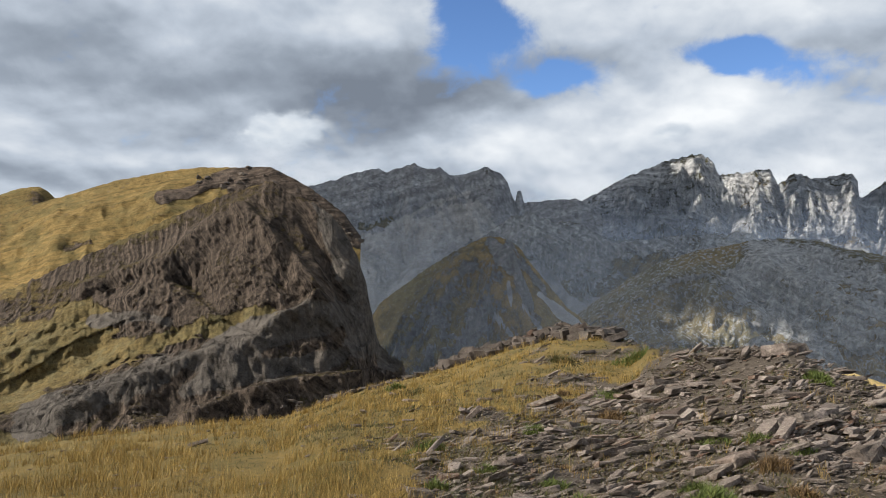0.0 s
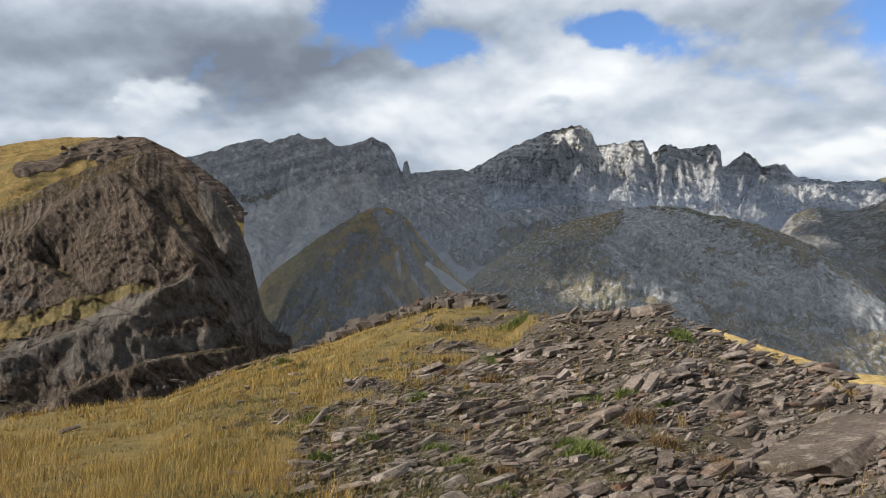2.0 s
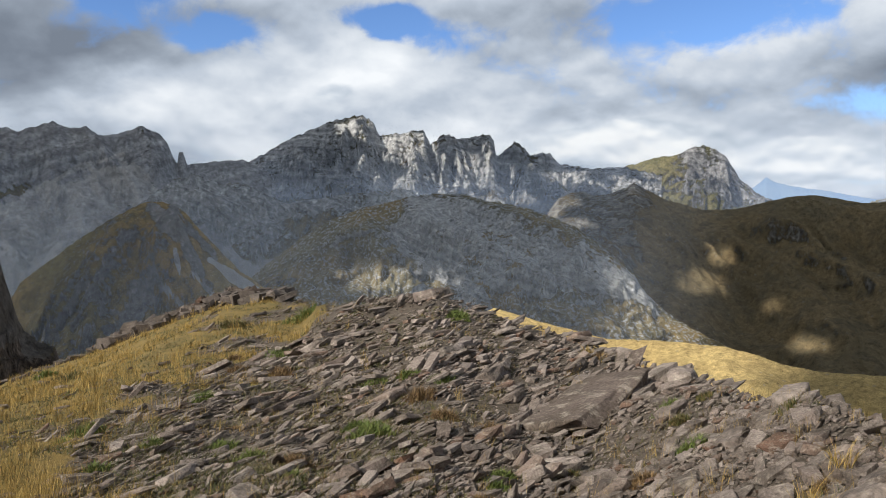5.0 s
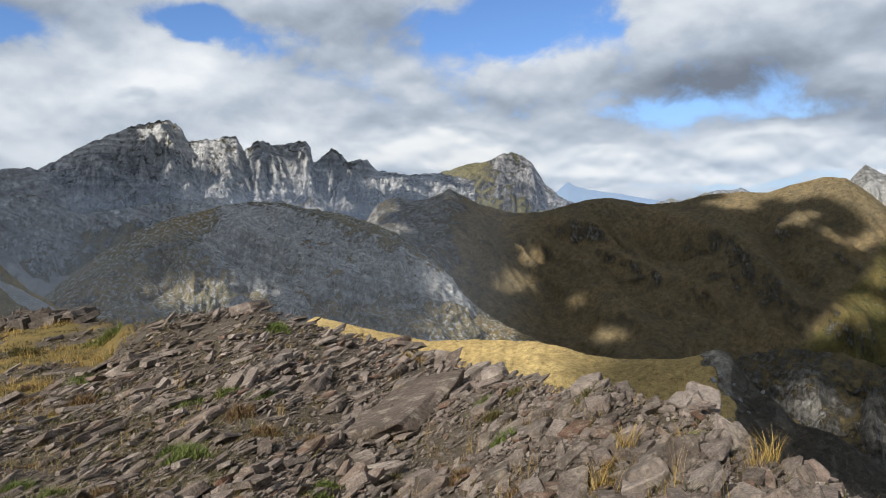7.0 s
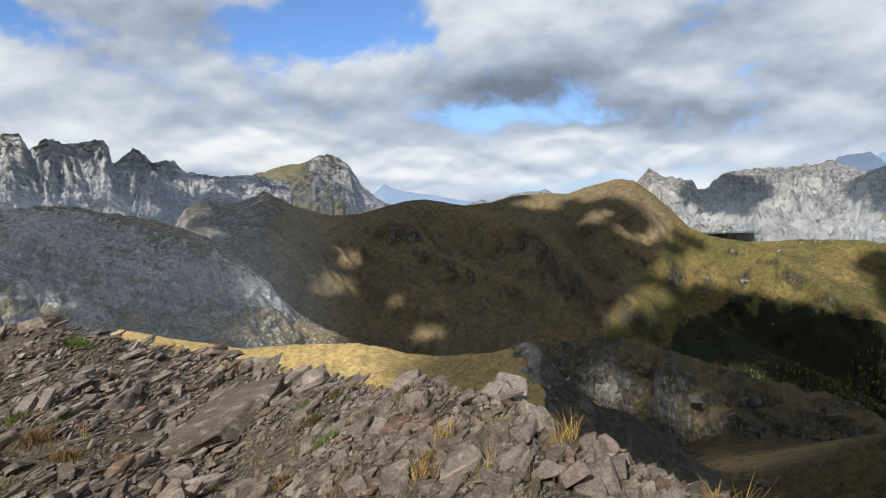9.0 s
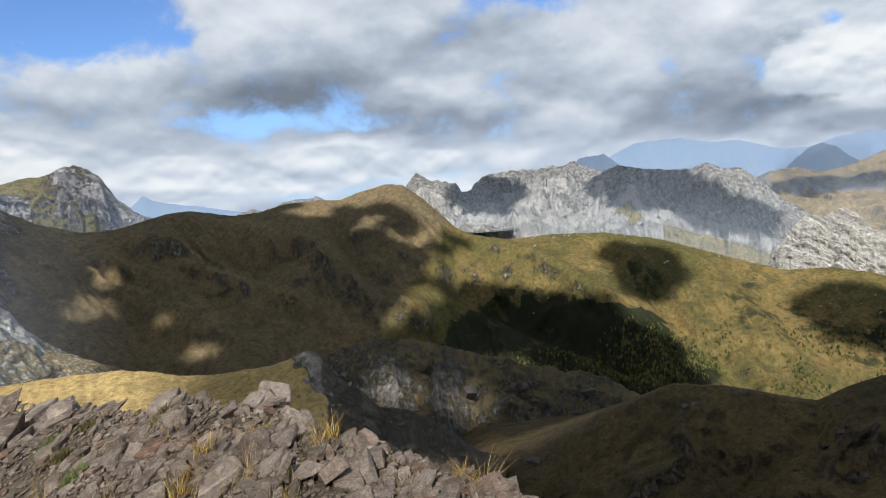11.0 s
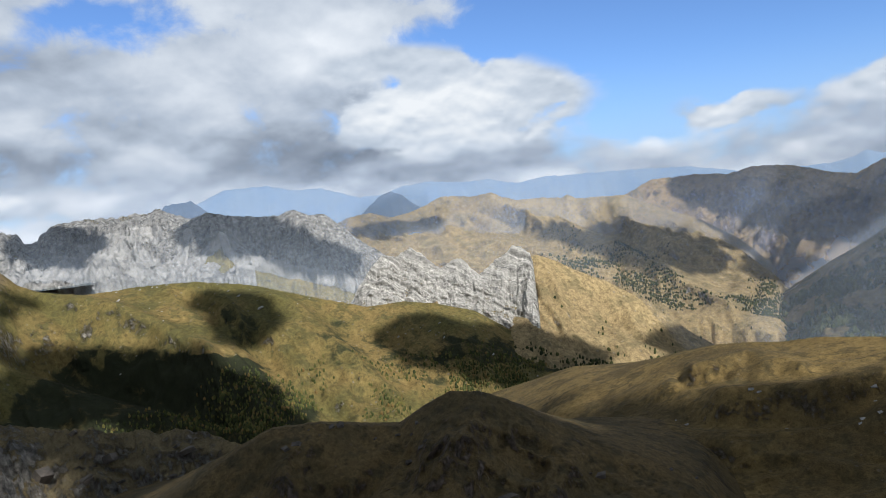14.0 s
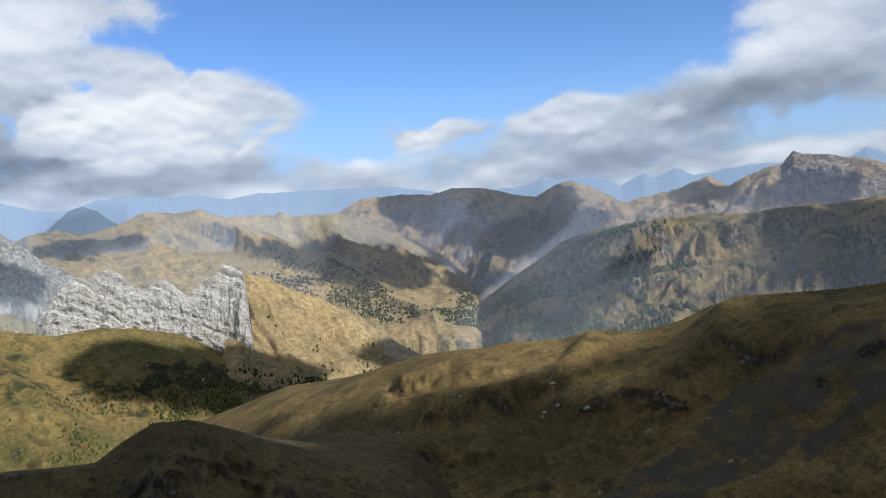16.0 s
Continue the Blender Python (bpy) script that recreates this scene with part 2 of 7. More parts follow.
def land(name, rock, rock_dark, veg, veg_b, size, scree=None, strata=0.5, tilt=(0.5, 0.0, 1.0), band=1.0, veg_c=None, bump=1.0, patch=0.0, con=1.0, vbed=0.0, gro=1.0, block=0.0, other=None):
    """Mountain ground: rock where the ground says so or is steep, plants elsewhere. size: metres of its coarse grain."""
    mat, N, bsdf = material(name)
    p = N.n("ShaderNodeTexCoord").outputs["Object"]
    geo = N.n("ShaderNodeNewGeometry")
    nz = N.n("ShaderNodeSeparateXYZ")
    N.wire(nz.inputs[0], geo.outputs["Normal"])
    wide = N.noise(p, 0.22 / size, 5, 0.55)
    mid = N.noise(p, 1.3 / size, 8, 0.65)
    fine = N.noise(p, 5.0 / size, 7, 0.62)
    grit = N.noise(p, 26.0 / size, 5, 0.7)
    # grooves that run down the fall of the slope
    tall = N.vm("MULTIPLY", p, (1.0, 1.0, 0.22))
    groove = N.noise(tall, 3.2 / size, 6, 0.6, 0.25)
    rk = N.n("ShaderNodeAttribute", attribute_name="rock").outputs["Fac"]
    sc = N.n("ShaderNodeAttribute", attribute_name="scree").outputs["Fac"]
    steep = N.m("SUBTRACT", 1.0, nz.outputs[2])
    f = N.m("ADD", N.m("MULTIPLY", steep, 0.9), rk)
    f = N.m("ADD", f, N.m("MULTIPLY", N.m("SUBTRACT", mid, 0.5), 1.5))
    f = N.m("ADD", f, N.m("MULTIPLY", N.m("SUBTRACT", fine, 0.5), 1.5))
    f = N.span(f, 0.42, 0.86)
    # beds of rock, tilted, broken by noise
    tv = Vector(tilt).normalized()
    h = N.vm("DOT_PRODUCT", p, tuple(tv))
    hw = N.m("MULTIPLY_ADD", N.m("SUBTRACT", wide, 0.5), size * 1.6, h)
    bed = N.n("ShaderNodeTexNoise", noise_dimensions="1D")
    N.wire(bed.inputs["W"], hw)
    bed.inputs["Scale"].default_value, bed.inputs["Detail"].default_value = 3.0 / (size * band), 6
    bed.inputs["Roughness"].default_value = 0.65
    beds = bed.outputs["Fac"]
    rv = N.m("ADD", N.m("MULTIPLY", beds, strata), N.m("MULTIPLY", N.m("ADD", N.m("MULTIPLY", fine, 1.0 - 0.6 * gro), N.m("MULTIPLY", groove, 0.6 * gro)), 1.0 - strata))
    rcol = N.ramp(rv, [(0.34, rock_dark), (0.46, tuple(0.5 * (a + b) for a, b in zip(rock, rock_dark))), (0.56, rock), (0.70, tuple(min(1, a * 1.3) for a in rock))])
    rcol = N.mix(N.span(mid, 0.42, 0.62, 0.0, 0.6), rcol, tuple(a * 0.62 for a in rock))
    vcol = N.mix(N.span(wide, 0.38, 0.62), veg, veg_b)
    vcol = N.mix(N.span(mid, 0.46, 0.62, 0.0, 0.85), vcol, veg_c or tuple(a * 0.6 for a in veg))
    if vbed:
        vcol = N.mix(N.span(beds, 0.50, 0.60, 0.0, vbed), vcol, veg_c)
    if other:
        second = N.mix(N.span(wide, 0.38, 0.62), other[0], other[1])
        second = N.mix(N.span(mid, 0.46, 0.62, 0.0, 0.85), second, other[2])
        tn = N.n("ShaderNodeAttribute", attribute_name="tone").outputs["Fac"]
        vcol = N.mix(N.span(N.m("MULTIPLY_ADD", N.m("SUBTRACT", mid, 0.5), 0.5, tn), 0.3, 0.7), vcol, second)
    # tussocks and boulders as dots
    dots = N.n("ShaderNodeTexVoronoi")
    N.wire(dots.inputs["Vector"], p)
    dots.inputs["Scale"].default_value = 5.0 / size
    dsep = N.n("ShaderNodeSeparateColor")
    N.wire(dsep.inputs[0], dots.outputs["Color"])
    spot = N.m("MULTIPLY", N.span(dots.outputs["Distance"], 0.42, 0.22), N.span(N.m("MULTIPLY_ADD", mid, 1.4, N.m("MULTIPLY", dsep.outputs[0], 0.5)), 0.86, 1.05))
    vcol = N.mix(N.m("MULTIPLY", spot, 0.3), vcol, tuple(a * 0.35 for a in (veg_c or veg)))
    stone = N.m("MULTIPLY", N.span(dots.outputs["Distance"], 0.36, 0.2), N.span(N.m("SUBTRACT", dsep.outputs[1], N.m("MULTIPLY", mid, 0.5)), 0.62, 0.70))
    vcol = N.mix(N.m("MULTIPLY", stone, 0.35), vcol, rock)
    if patch:
        vcol = N.mix(N.span(fine, 0.60 - patch, 0.70 - patch), vcol, tuple(a * 0.6 for a in rock))
    col = N.mix(f, vcol, rcol)
    if scree:
        s = N.span(N.m("ADD", sc, N.m("MULTIPLY", N.m("SUBTRACT", mid, 0.5), 0.8)), 0.40, 0.60)
        scol = N.mix(N.span(fine, 0.38, 0.65), scree, tuple(a * 0.66 for a in scree))
        col = N.mix(s, col, scol)
    lum = N.m("MULTIPLY_ADD", N.m("SUBTRACT", fine, 0.5), 1.6 * con, 1.0)
    lum = N.m("MULTIPLY_ADD", N.m("SUBTRACT", grit, 0.5), 2.2 * con, lum)
    lum = N.m("MULTIPLY_ADD", N.m("MULTIPLY", N.m("SUBTRACT", groove, 0.5), f), 1.5 * con * gro, lum)
    lum = N.m("MULTIPLY_ADD", N.m("MULTIPLY", N.m("SUBTRACT", beds, 0.5), f), 1.7 * strata * con, lum)
    lum = N.m("MAXIMUM", N.m("MULTIPLY_ADD", N.m("SUBTRACT", mid, 0.5), 1.2 * con, lum), 0.25)
    if block:
        # joints part the rock into blocks
        vor = N.n("ShaderNodeTexVoronoi")
        N.wire(vor.inputs["Vector"], N.vm("ADD", p, N.vm("SCALE", N.xyz(mid, fine, wide))))
        vor.inputs["Vector"].links[0].from_node.inputs[1].links[0].from_node.inputs["Scale"].default_value = size * 0.5
        vor.inputs["Scale"].default_value, vor.inputs["Detail"].default_value = 3.2 / size, 1.0
        csep = N.n("ShaderNodeSeparateColor")
        N.wire(csep.inputs[0], vor.outputs["Color"])
        lum = N.m("MULTIPLY_ADD", N.m("MULTIPLY", N.m("SUBTRACT", csep.outputs[0], 0.5), f), 1.1 * block, lum)
        lum = N.m("MULTIPLY", lum, N.m("SUBTRACT", 1.0, N.m("MULTIPLY", f, N.span(vor.outputs["Distance"], 0.45, 0.85, 0.0, 0.6 * block))))
        lum = N.m("MAXIMUM", lum, 0.2)
    col = N.mix(1.0, col, N.xyz(lum, lum, lum), "MULTIPLY")
    N.wire(bsdf.inputs["Base Color"], col)
    bsdf.inputs["Roughness"].default_value = 0.95
    bsdf.inputs["Specular IOR Level"].default_value = 0.12
    hgt = N.m("ADD", N.m("MULTIPLY", mid, 0.7), N.m("MULTIPLY", fine, 0.4))
    hgt = N.m("ADD", hgt, N.m("MULTIPLY", N.m("MULTIPLY", beds, f), strata * 0.9))
    hgt = N.m("ADD", hgt, N.m("MULTIPLY", N.m("MULTIPLY", groove, f), 0.6 * gro))
    hgt = N.m("MULTIPLY", hgt, N.m("MULTIPLY_ADD", f, 0.55, 0.45))
    hgt = N.m("MULTIPLY_ADD", grit, 0.2, hgt)
    if block:
        hgt = N.m("ADD", hgt, N.m("MULTIPLY", N.m("MULTIPLY", N.m("ADD", csep.outputs[1], N.m("MULTIPLY", vor.outputs["Distance"], -0.6)), f), 0.55 * block))
    b = N.n("ShaderNodeBump")
    b.inputs["Distance"].default_value = size * 0.30 * bump
    b.inputs["Strength"].default_value = 1.0
    N.wire(b.inputs["Height"], hgt)
    N.wire(bsdf.inputs["Normal"], b.outputs[0])
    return mat


GREY, GREY_D = (0.48, 0.478, 0.47), (0.20, 0.20, 0.21)
PALE, PALE_D = (0.56, 0.55, 0.52), (0.27, 0.27, 0.265)
BROWN_R, BROWN_RD = (0.15, 0.115, 0.088), (0.05, 0.04, 0.034)
GOLD, GOLD_B, GOLD_C = (0.30, 0.205, 0.075), (0.22, 0.155, 0.06), (0.15, 0.12, 0.05)
MOSS, MOSS_B = (0.115, 0.105, 0.045), (0.16, 0.12, 0.055)

m_gold = land("golden_grass_hill", BROWN_R, BROWN_RD, GOLD, GOLD_B, 14, veg_c=GOLD_C, tilt=(-0.35, 0.1, 1), band=0.4, vbed=0.6)
m_butt = land("brown_bedded_rock", (0.118, 0.091, 0.069), (0.036, 0.029, 0.025), (0.17, 0.125, 0.052), (0.12, 0.095, 0.042), 5, strata=0.75, tilt=(0.72, -0.25, 0.64), band=0.55, veg_c=(0.12, 0.10, 0.05), scree=(0.14, 0.122, 0.104), con=1.35, bump=0.7, gro=0.1, block=0.35)
m_wall = land("grey_limestone_wall", (0.43, 0.43, 0.435), (0.24, 0.24, 0.25), MOSS, MOSS_B, 38, scree=(0.62, 0.60, 0.57), strata=0.4, tilt=(-0.35, 0.1, 1), band=1.6, con=0.6, block=0.25)
m_aspe = land("pale_grey_limestone", (0.54, 0.535, 0.52), (0.29, 0.29, 0.295), MOSS, MOSS_B, 70, scree=(0.36, 0.35, 0.33), strata=0.45, tilt=(0.15, 0.1, 1), con=0.8, gro=0.9, block=0.2)
m_mid = land("grey_green_slope", (0.44, 0.44, 0.43), GREY_D, (0.16, 0.145, 0.085), (0.22, 0.175, 0.095), 26, scree=(0.44, 0.44, 0.44), strata=0.35, con=0.9, block=0.3)
m_knob = land("brown_green_spur", (0.28, 0.275, 0.265), GREY_D, (0.20, 0.17, 0.08), (0.30, 0.21, 0.085), 22, strata=0.4, tilt=(-0.6, 0.1, 0.9), scree=(0.46, 0.46, 0.45), con=0.8, gro=0.3, block=0.3)
m_dome = land("speckled_limestone", (0.50, 0.50, 0.49), (0.27, 0.27, 0.27), (0.20, 0.175, 0.10), (0.28, 0.205, 0.09), 22, strata=0.3, patch=0.1, scree=(0.30, 0.30, 0.29), con=0.9, gro=0.25, block=0.2)
m_massif = land("green_grey_massif", (0.27, 0.265, 0.26), (0.12, 0.12, 0.13), (0.15, 0.14, 0.065), (0.19, 0.165, 0.08), 70, scree=(0.36, 0.35, 0.33), strata=0.4, con=1.4)
# scree here is woodland green, kept dark to deepen the cloud shade
m_slope = land("moor_and_pasture", (0.30, 0.28, 0.24), (0.14, 0.13, 0.12), (0.19, 0.150, 0.085), (0.24, 0.18, 0.095), 38, strata=0.3, veg_c=(0.12, 0.10, 0.062), scree=(0.036, 0.041, 0.021),
               other=((0.235, 0.172, 0.066), (0.135, 0.12, 0.043), (0.08, 0.076, 0.031)))
m_white = land("white_limestone", (0.28, 0.275, 0.26), (0.10, 0.10, 0.102), (0.27, 0.22, 0.09), (0.20, 0.18, 0.08), 45, strata=0.15, tilt=(0.2, 0.5, 0.6), scree=(0.41, 0.405, 0.39), con=1.1, bump=0.6, gro=0.6, block=0.1)
m_tooth = land("tilted_pale_limestone", (0.44, 0.43, 0.40), (0.18, 0.18, 0.18), (0.27, 0.20, 0.08), (0.22, 0.18, 0.08), 22, strata=0.65, tilt=(0.7, -0.5, 0.45), band=0.7, scree=(0.45, 0.44, 0.41), con=0.7, bump=0.6, gro=0.3, block=0.15)
m_hills = land("ochre_pasture_hills", (0.34, 0.31, 0.27), (0.16, 0.15, 0.14), (0.38, 0.29, 0.15), (0.31, 0.235, 0.125), 50, strata=0.35, veg_c=(0.17, 0.14, 0.075), con=1.2, scree=(0.42, 0.40, 0.36))
m_far = land("hazy_brown_range", (0.32, 0.265, 0.24), (0.15, 0.135, 0.14), (0.36, 0.265, 0.155), (0.29, 0.22, 0.135), 60, strata=0.3, con=1.2, veg_c=(0.15, 0.13, 0.085), scree=(0.38, 0.36, 0.33))
m_wooded = land("wooded_mountainside", (0.24, 0.21, 0.18), (0.11, 0.10, 0.09), (0.13, 0.105, 0.05), (0.26, 0.195, 0.10), 60, strata=0.3, veg_c=(0.05, 0.052, 0.026), con=1.2)
m_gully = land("shaded_grey_cliff", (0.25, 0.236, 0.21), (0.10, 0.096, 0.09), (0.17, 0.14, 0.08), (0.21, 0.165, 0.085), 18, strata=0.4, con=0.9, gro=0.4, block=0.4)
# its scree colour is the painted shade of the cone's right flank
m_strip = land("pale_golden_ridge", (0.34, 0.315, 0.265), (0.15, 0.135, 0.12), (0.56, 0.42, 0.18), (0.47, 0.345, 0.145), 10, strata=0.3, veg_c=(0.32, 0.235, 0.10), scree=(0.15, 0.132, 0.105))
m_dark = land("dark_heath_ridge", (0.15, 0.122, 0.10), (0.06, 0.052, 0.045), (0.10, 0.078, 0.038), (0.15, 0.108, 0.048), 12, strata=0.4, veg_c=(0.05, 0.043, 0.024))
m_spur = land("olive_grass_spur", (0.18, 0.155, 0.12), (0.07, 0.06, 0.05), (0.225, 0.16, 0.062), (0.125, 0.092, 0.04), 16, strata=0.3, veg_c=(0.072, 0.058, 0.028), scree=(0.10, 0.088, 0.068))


def haze_glow_mat(name, col, shade):
    """Far distance: the haze of the air is painted as a blue emission."""
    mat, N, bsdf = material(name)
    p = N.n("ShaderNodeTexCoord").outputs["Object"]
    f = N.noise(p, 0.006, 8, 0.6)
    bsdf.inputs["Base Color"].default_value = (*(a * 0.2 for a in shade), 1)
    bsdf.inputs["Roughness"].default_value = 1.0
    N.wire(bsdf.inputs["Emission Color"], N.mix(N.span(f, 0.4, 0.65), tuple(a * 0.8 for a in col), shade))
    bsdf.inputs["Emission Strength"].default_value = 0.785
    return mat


m_blue = haze_glow_mat("far_blue_range", (0.33, 0.43, 0.56), (0.23, 0.32, 0.45))
m_blue2 = haze_glow_mat("near_blue_peak", (0.14, 0.19, 0.27), (0.10, 0.145, 0.21))


# ---------------------------------------------------------------- mesh helpers
def grid_mesh(name, X, Y, Z, attrs=(), wrap=False):
    """One smooth sheet through a grid of points (rows x columns)."""
    nr, nc = X.shape
    me = bpy.data.meshes.new(name)
    co = np.stack([X, Y, Z], -1).reshape(-1, 3).astype(np.float32)
    i = np.arange(nr * nc).reshape(nr, nc)
    j = np.concatenate([i, i[:, :1]], 1) if wrap else i
    q = np.stack([j[:-1, :-1], j[1:, :-1], j[1:, 1:], j[:-1, 1:]], -1).reshape(-1, 4)
    me.vertices.add(len(co))
    me.vertices.foreach_set("co", co.ravel())
    me.loops.add(q.size)
    me.loops.foreach_set("vertex_index", q.ravel().astype(np.int32))
    me.polygons.add(len(q))
    me.polygons.foreach_set("loop_start", np.arange(0, q.size, 4, dtype=np.int32))
    me.polygons.foreach_set("use_smooth", np.ones(len(q), dtype=bool))
    me.update(calc_edges=True)
    for key, val in attrs:
        a = me.attributes.new(key, "FLOAT", "POINT")
        a.data.foreach_set("value", np.clip(val, -2, 2).astype(np.float32).ravel())
    return me


def soup(name, V, F, mat, uniform=3, shade=False):
    """Many small pieces joined: V (n, 3), F (m, uniform)."""
    me = bpy.data.meshes.new(name)
    me.vertices.add(len(V))
    me.vertices.foreach_set("co", np.asarray(V, np.float32).ravel())
    me.loops.add(F.size)
    me.loops.foreach_set("vertex_index", F.ravel().astype(np.int32))
    me.polygons.add(len(F))
    me.polygons.foreach_set("loop_start", np.arange(0, F.size, uniform, dtype=np.int32))
    me.polygons.foreach_set("use_smooth", np.full(len(F), shade, dtype=bool))
    me.update(calc_edges=True)
    me.materials.append(mat)
    return me


SURFACES = {}


def line_gap(az, el, line):
    """How far directions lie from a line of directions, in degrees."""
    far = np.full(az.shape, 99.0)
    for (a0, e0), (a1, e1) in zip(line[:-1], line[1:]):
        k = np.clip(((az - a0) * (a1 - a0) + (el - e0) * (e1 - e0)) / ((a1 - a0) ** 2 + (e1 - e0) ** 2), 0, 1)
        far = np.minimum(far, np.hypot(az - a0 - k * (a1 - a0), el - e0 - k * (e1 - e0)))
    return far


def massif(name, label, crest, dist, foot, foot_z, mat, seed, step=0.08, rows=120, cliff=0.3, amp=6.0, lam=60.0, gully=0.25,
           jag=0.15, lean=0.0, octs=4, cover=None, category="mountain", key=None, soft=0.7, keep=0.10, bed=(), long=2.2, streak=0.5, fan=0.0, marks=(), relief=(), tone=None, fine=1.0, cut=1.0):
    """A mountain: a crest line (azimuth and elevation seen from the summit) at the distances dist, a front that falls to a foot,
    cut by spurs lam metres apart, with rough ground (amp metres) and beds of rock (size, depth, normal), and a back.
    relief: ribs and hollows (height, half width, line of azimuths and elevations). cut: how much of the front is built."""
    step, rows = step / fine, rows * fine
    step, rows = (step * 2.15, int(rows * 0.48)) if min(dist) < 200 else (step * 2.65, int(rows * 0.41))
    ca, ce = np.array(crest).T
    order = np.argsort(ca)
    ca, ce = ca[order], ce[order]
    az = np.arange(ca[0], ca[-1], step)
    el = np.interp(az, ca, ce) + jag * fbm(az * 3.1, seed, 0, 5, 0.55, seed)
    u = (az - az[0]) / (az[-1] - az[0])
    d = np.interp(u, np.linspace(0, 1, len(dist)), dist)
    df = np.interp(u, np.linspace(0, 1, len(foot)), foot)
    zf = np.interp(u, np.linspace(0, 1, len(foot_z)), foot_z)
    # the body follows a softened crest; the teeth of the crest die out down the slope
    half = max(2, int(3 * soft / step))
    kern = np.exp(-0.5 * (np.arange(-half, half + 1) * step / soft) ** 2)
    els = np.convolve(np.pad(el, half, mode="edge"), kern / kern.sum(), mode="valid")
    zc = EYE + d * np.tan(np.radians(els))
    tooth = d * (np.tan(np.radians(el)) - np.tan(np.radians(els)))
    zf = np.minimum(zf, zc - 0.02 * d)
    s = cut * np.linspace(0, 1, int(rows))[:, None] ** 1.25
    g = (1 - cliff) * s + cliff * (1 - (1 - s) ** 2.6)
    R = d[None, :] + (df - d)[None, :] * s
    Z = zc[None, :] + (zf - zc)[None, :] * g
    H = (zc - zf)[None, :]
    A = np.radians(az)[None, :] + 0 * R
    X, Y = R * np.sin(A), R * np.cos(A)
    w = smooth(s, 0.0, 0.22)
    arc = A * d[None, :] + lean * (d[None, :] - R)
    wob = fbm(X / (lam * 1.9), Y / (lam * 1.9), 0, 4, 0.5, seed + 20) * 0.75
    cut = ridged(arc / lam + 0.55 * wob, R / (lam * long) + 0.25 * wob, 0.0, octs, 0.5, seed + 40) - 0.5
    broad = fbm(X / (lam * 3.1), Y / (lam * 3.1), 0, 3, 0.5, seed + 50)
    Z = Z + (cut + 0.45 * broad) * gully * H * w * (1 - 0.3 * s)
    Z = Z + tooth[None, :] * np.exp(-s / keep)
    R = R - cut * gully * 0.22 * (d - df)[None, :] * w
    rough = fbm(X / lam * 3.1, Y / lam * 3.1, Z / lam * 3.1, 6, 0.52, seed + 60)
    Z = Z + rough * amp * (0.05 + 0.95 * w)
    R = R + fbm(X / lam * 3.9 + 9, Y / lam * 3.9, Z / lam * 3.9, 5, 0.6, seed + 80) * amp * (0.05 + 0.95 * w)
    for height, half_w, rib in relief:
        swell = height * np.exp(-(line_gap(np.degrees(A), np.degrees(np.arctan2(Z - EYE, R)), rib) / half_w) ** 2) * smooth(s, 0.0, 0.08)
        Z, R = Z + swell, R - 0.25 * swell
    for size, deep, nrm in bed:
        nv = Vector(nrm).normalized()
        h = X * nv[0] + Y * nv[1] + Z * nv[2] + fbm(X / (size * 9), Y / (size * 9), Z / (size * 9), 3, 0.5, seed + 11) * size * 0.9
        step_h = h / size
        saw = step_h - np.floor(step_h)
        ledge = smooth(saw, 0.0, 0.35) - saw + 0.7 * vnoise(np.floor(step_h) * 1.7, 0.5, 0.5, seed)
        ledge = ledge * (0.35 + smooth(fbm(X / (size * 4), Y / (size * 4), Z / (size * 4), 3, 0.5, seed + 17), -0.4, 0.4))
        R = R + deep * ledge * smooth(s, 0.01, 0.08)
    sb = np.linspace(0, 1, 9)[1:, None]
    Rb = d[None, :] + sb * (d - df)[None, :] * 0.8
    Zb = zc[None, :] + tooth[None, :] * np.exp(-sb * 4) - (H + 0.05 * d[None, :]) * (0.25 * sb + 0.75 * sb ** 1.4)
    Zb = Zb + fbm(arc[:1] / lam, sb * 4, 0, 3, 0.5, seed + 90) * amp * sb
    skirt = np.minimum(Z[-1:] - 40, -455)
    R = np.concatenate([Rb[::-1], R, R[-1:] - 12])
    Z = np.concatenate([Zb[::-1], Z, skirt])
    S = np.concatenate([-sb[::-1] + 0 * Rb, s + 0 * arc, np.ones((1, len(az)))])
    A = np.radians(az)[None, :] + 0 * R
    X, Y = R * np.sin(A), R * np.cos(A)
    AZ = np.degrees(A)
    wander = fbm(X / (lam * 1.3), Y / (lam * 1.3), Z / (lam * 1.3), 4, 0.55, seed + 13)
    rock, scree = (cover(AZ + wander * np.degrees(lam / d.mean()) * 0.3, S + 0.07 * wander, X, Y, Z) if cover else (0 * R, 0 * R))
    ribs = np.concatenate([0 * Rb, cut, cut[-1:]])
    rock = rock + streak * ribs
    hill_el = np.degrees(np.arctan2(Z - EYE, R))
    blur = fbm(X / (lam * 0.5), Y / (lam * 0.5), Z / (lam * 0.5), 5, 0.6, seed + 14)
    for what, amount, half_w, track_line in marks:
        far = line_gap(AZ, hill_el, track_line)
        mask = amount * (1 - smooth(far / half_w + 0.45 * blur, 0.6, 1.3)) * (S >= 0)
        if what == "rock":
            rock = rock + mask
        else:
            scree = scree + mask
    scree = scree + fan * smooth(-ribs, 0.0, 0.25) * smooth(S, 0.2, 0.5)
    me = grid_mesh(name, X, Y, Z, (("rock", rock + 0 * R), ("scree", scree + 0 * R), ("tone", tone(AZ + wander, hill_el) if tone else 0 * R)))
    me.materials.append(mat)
    ob = tagged(new(name, me), label, category)
    if key:
        SURFACES[key] = (az, S[8:-1], X[8:-1], Y[8:-1], Z[8:-1])
    return ob


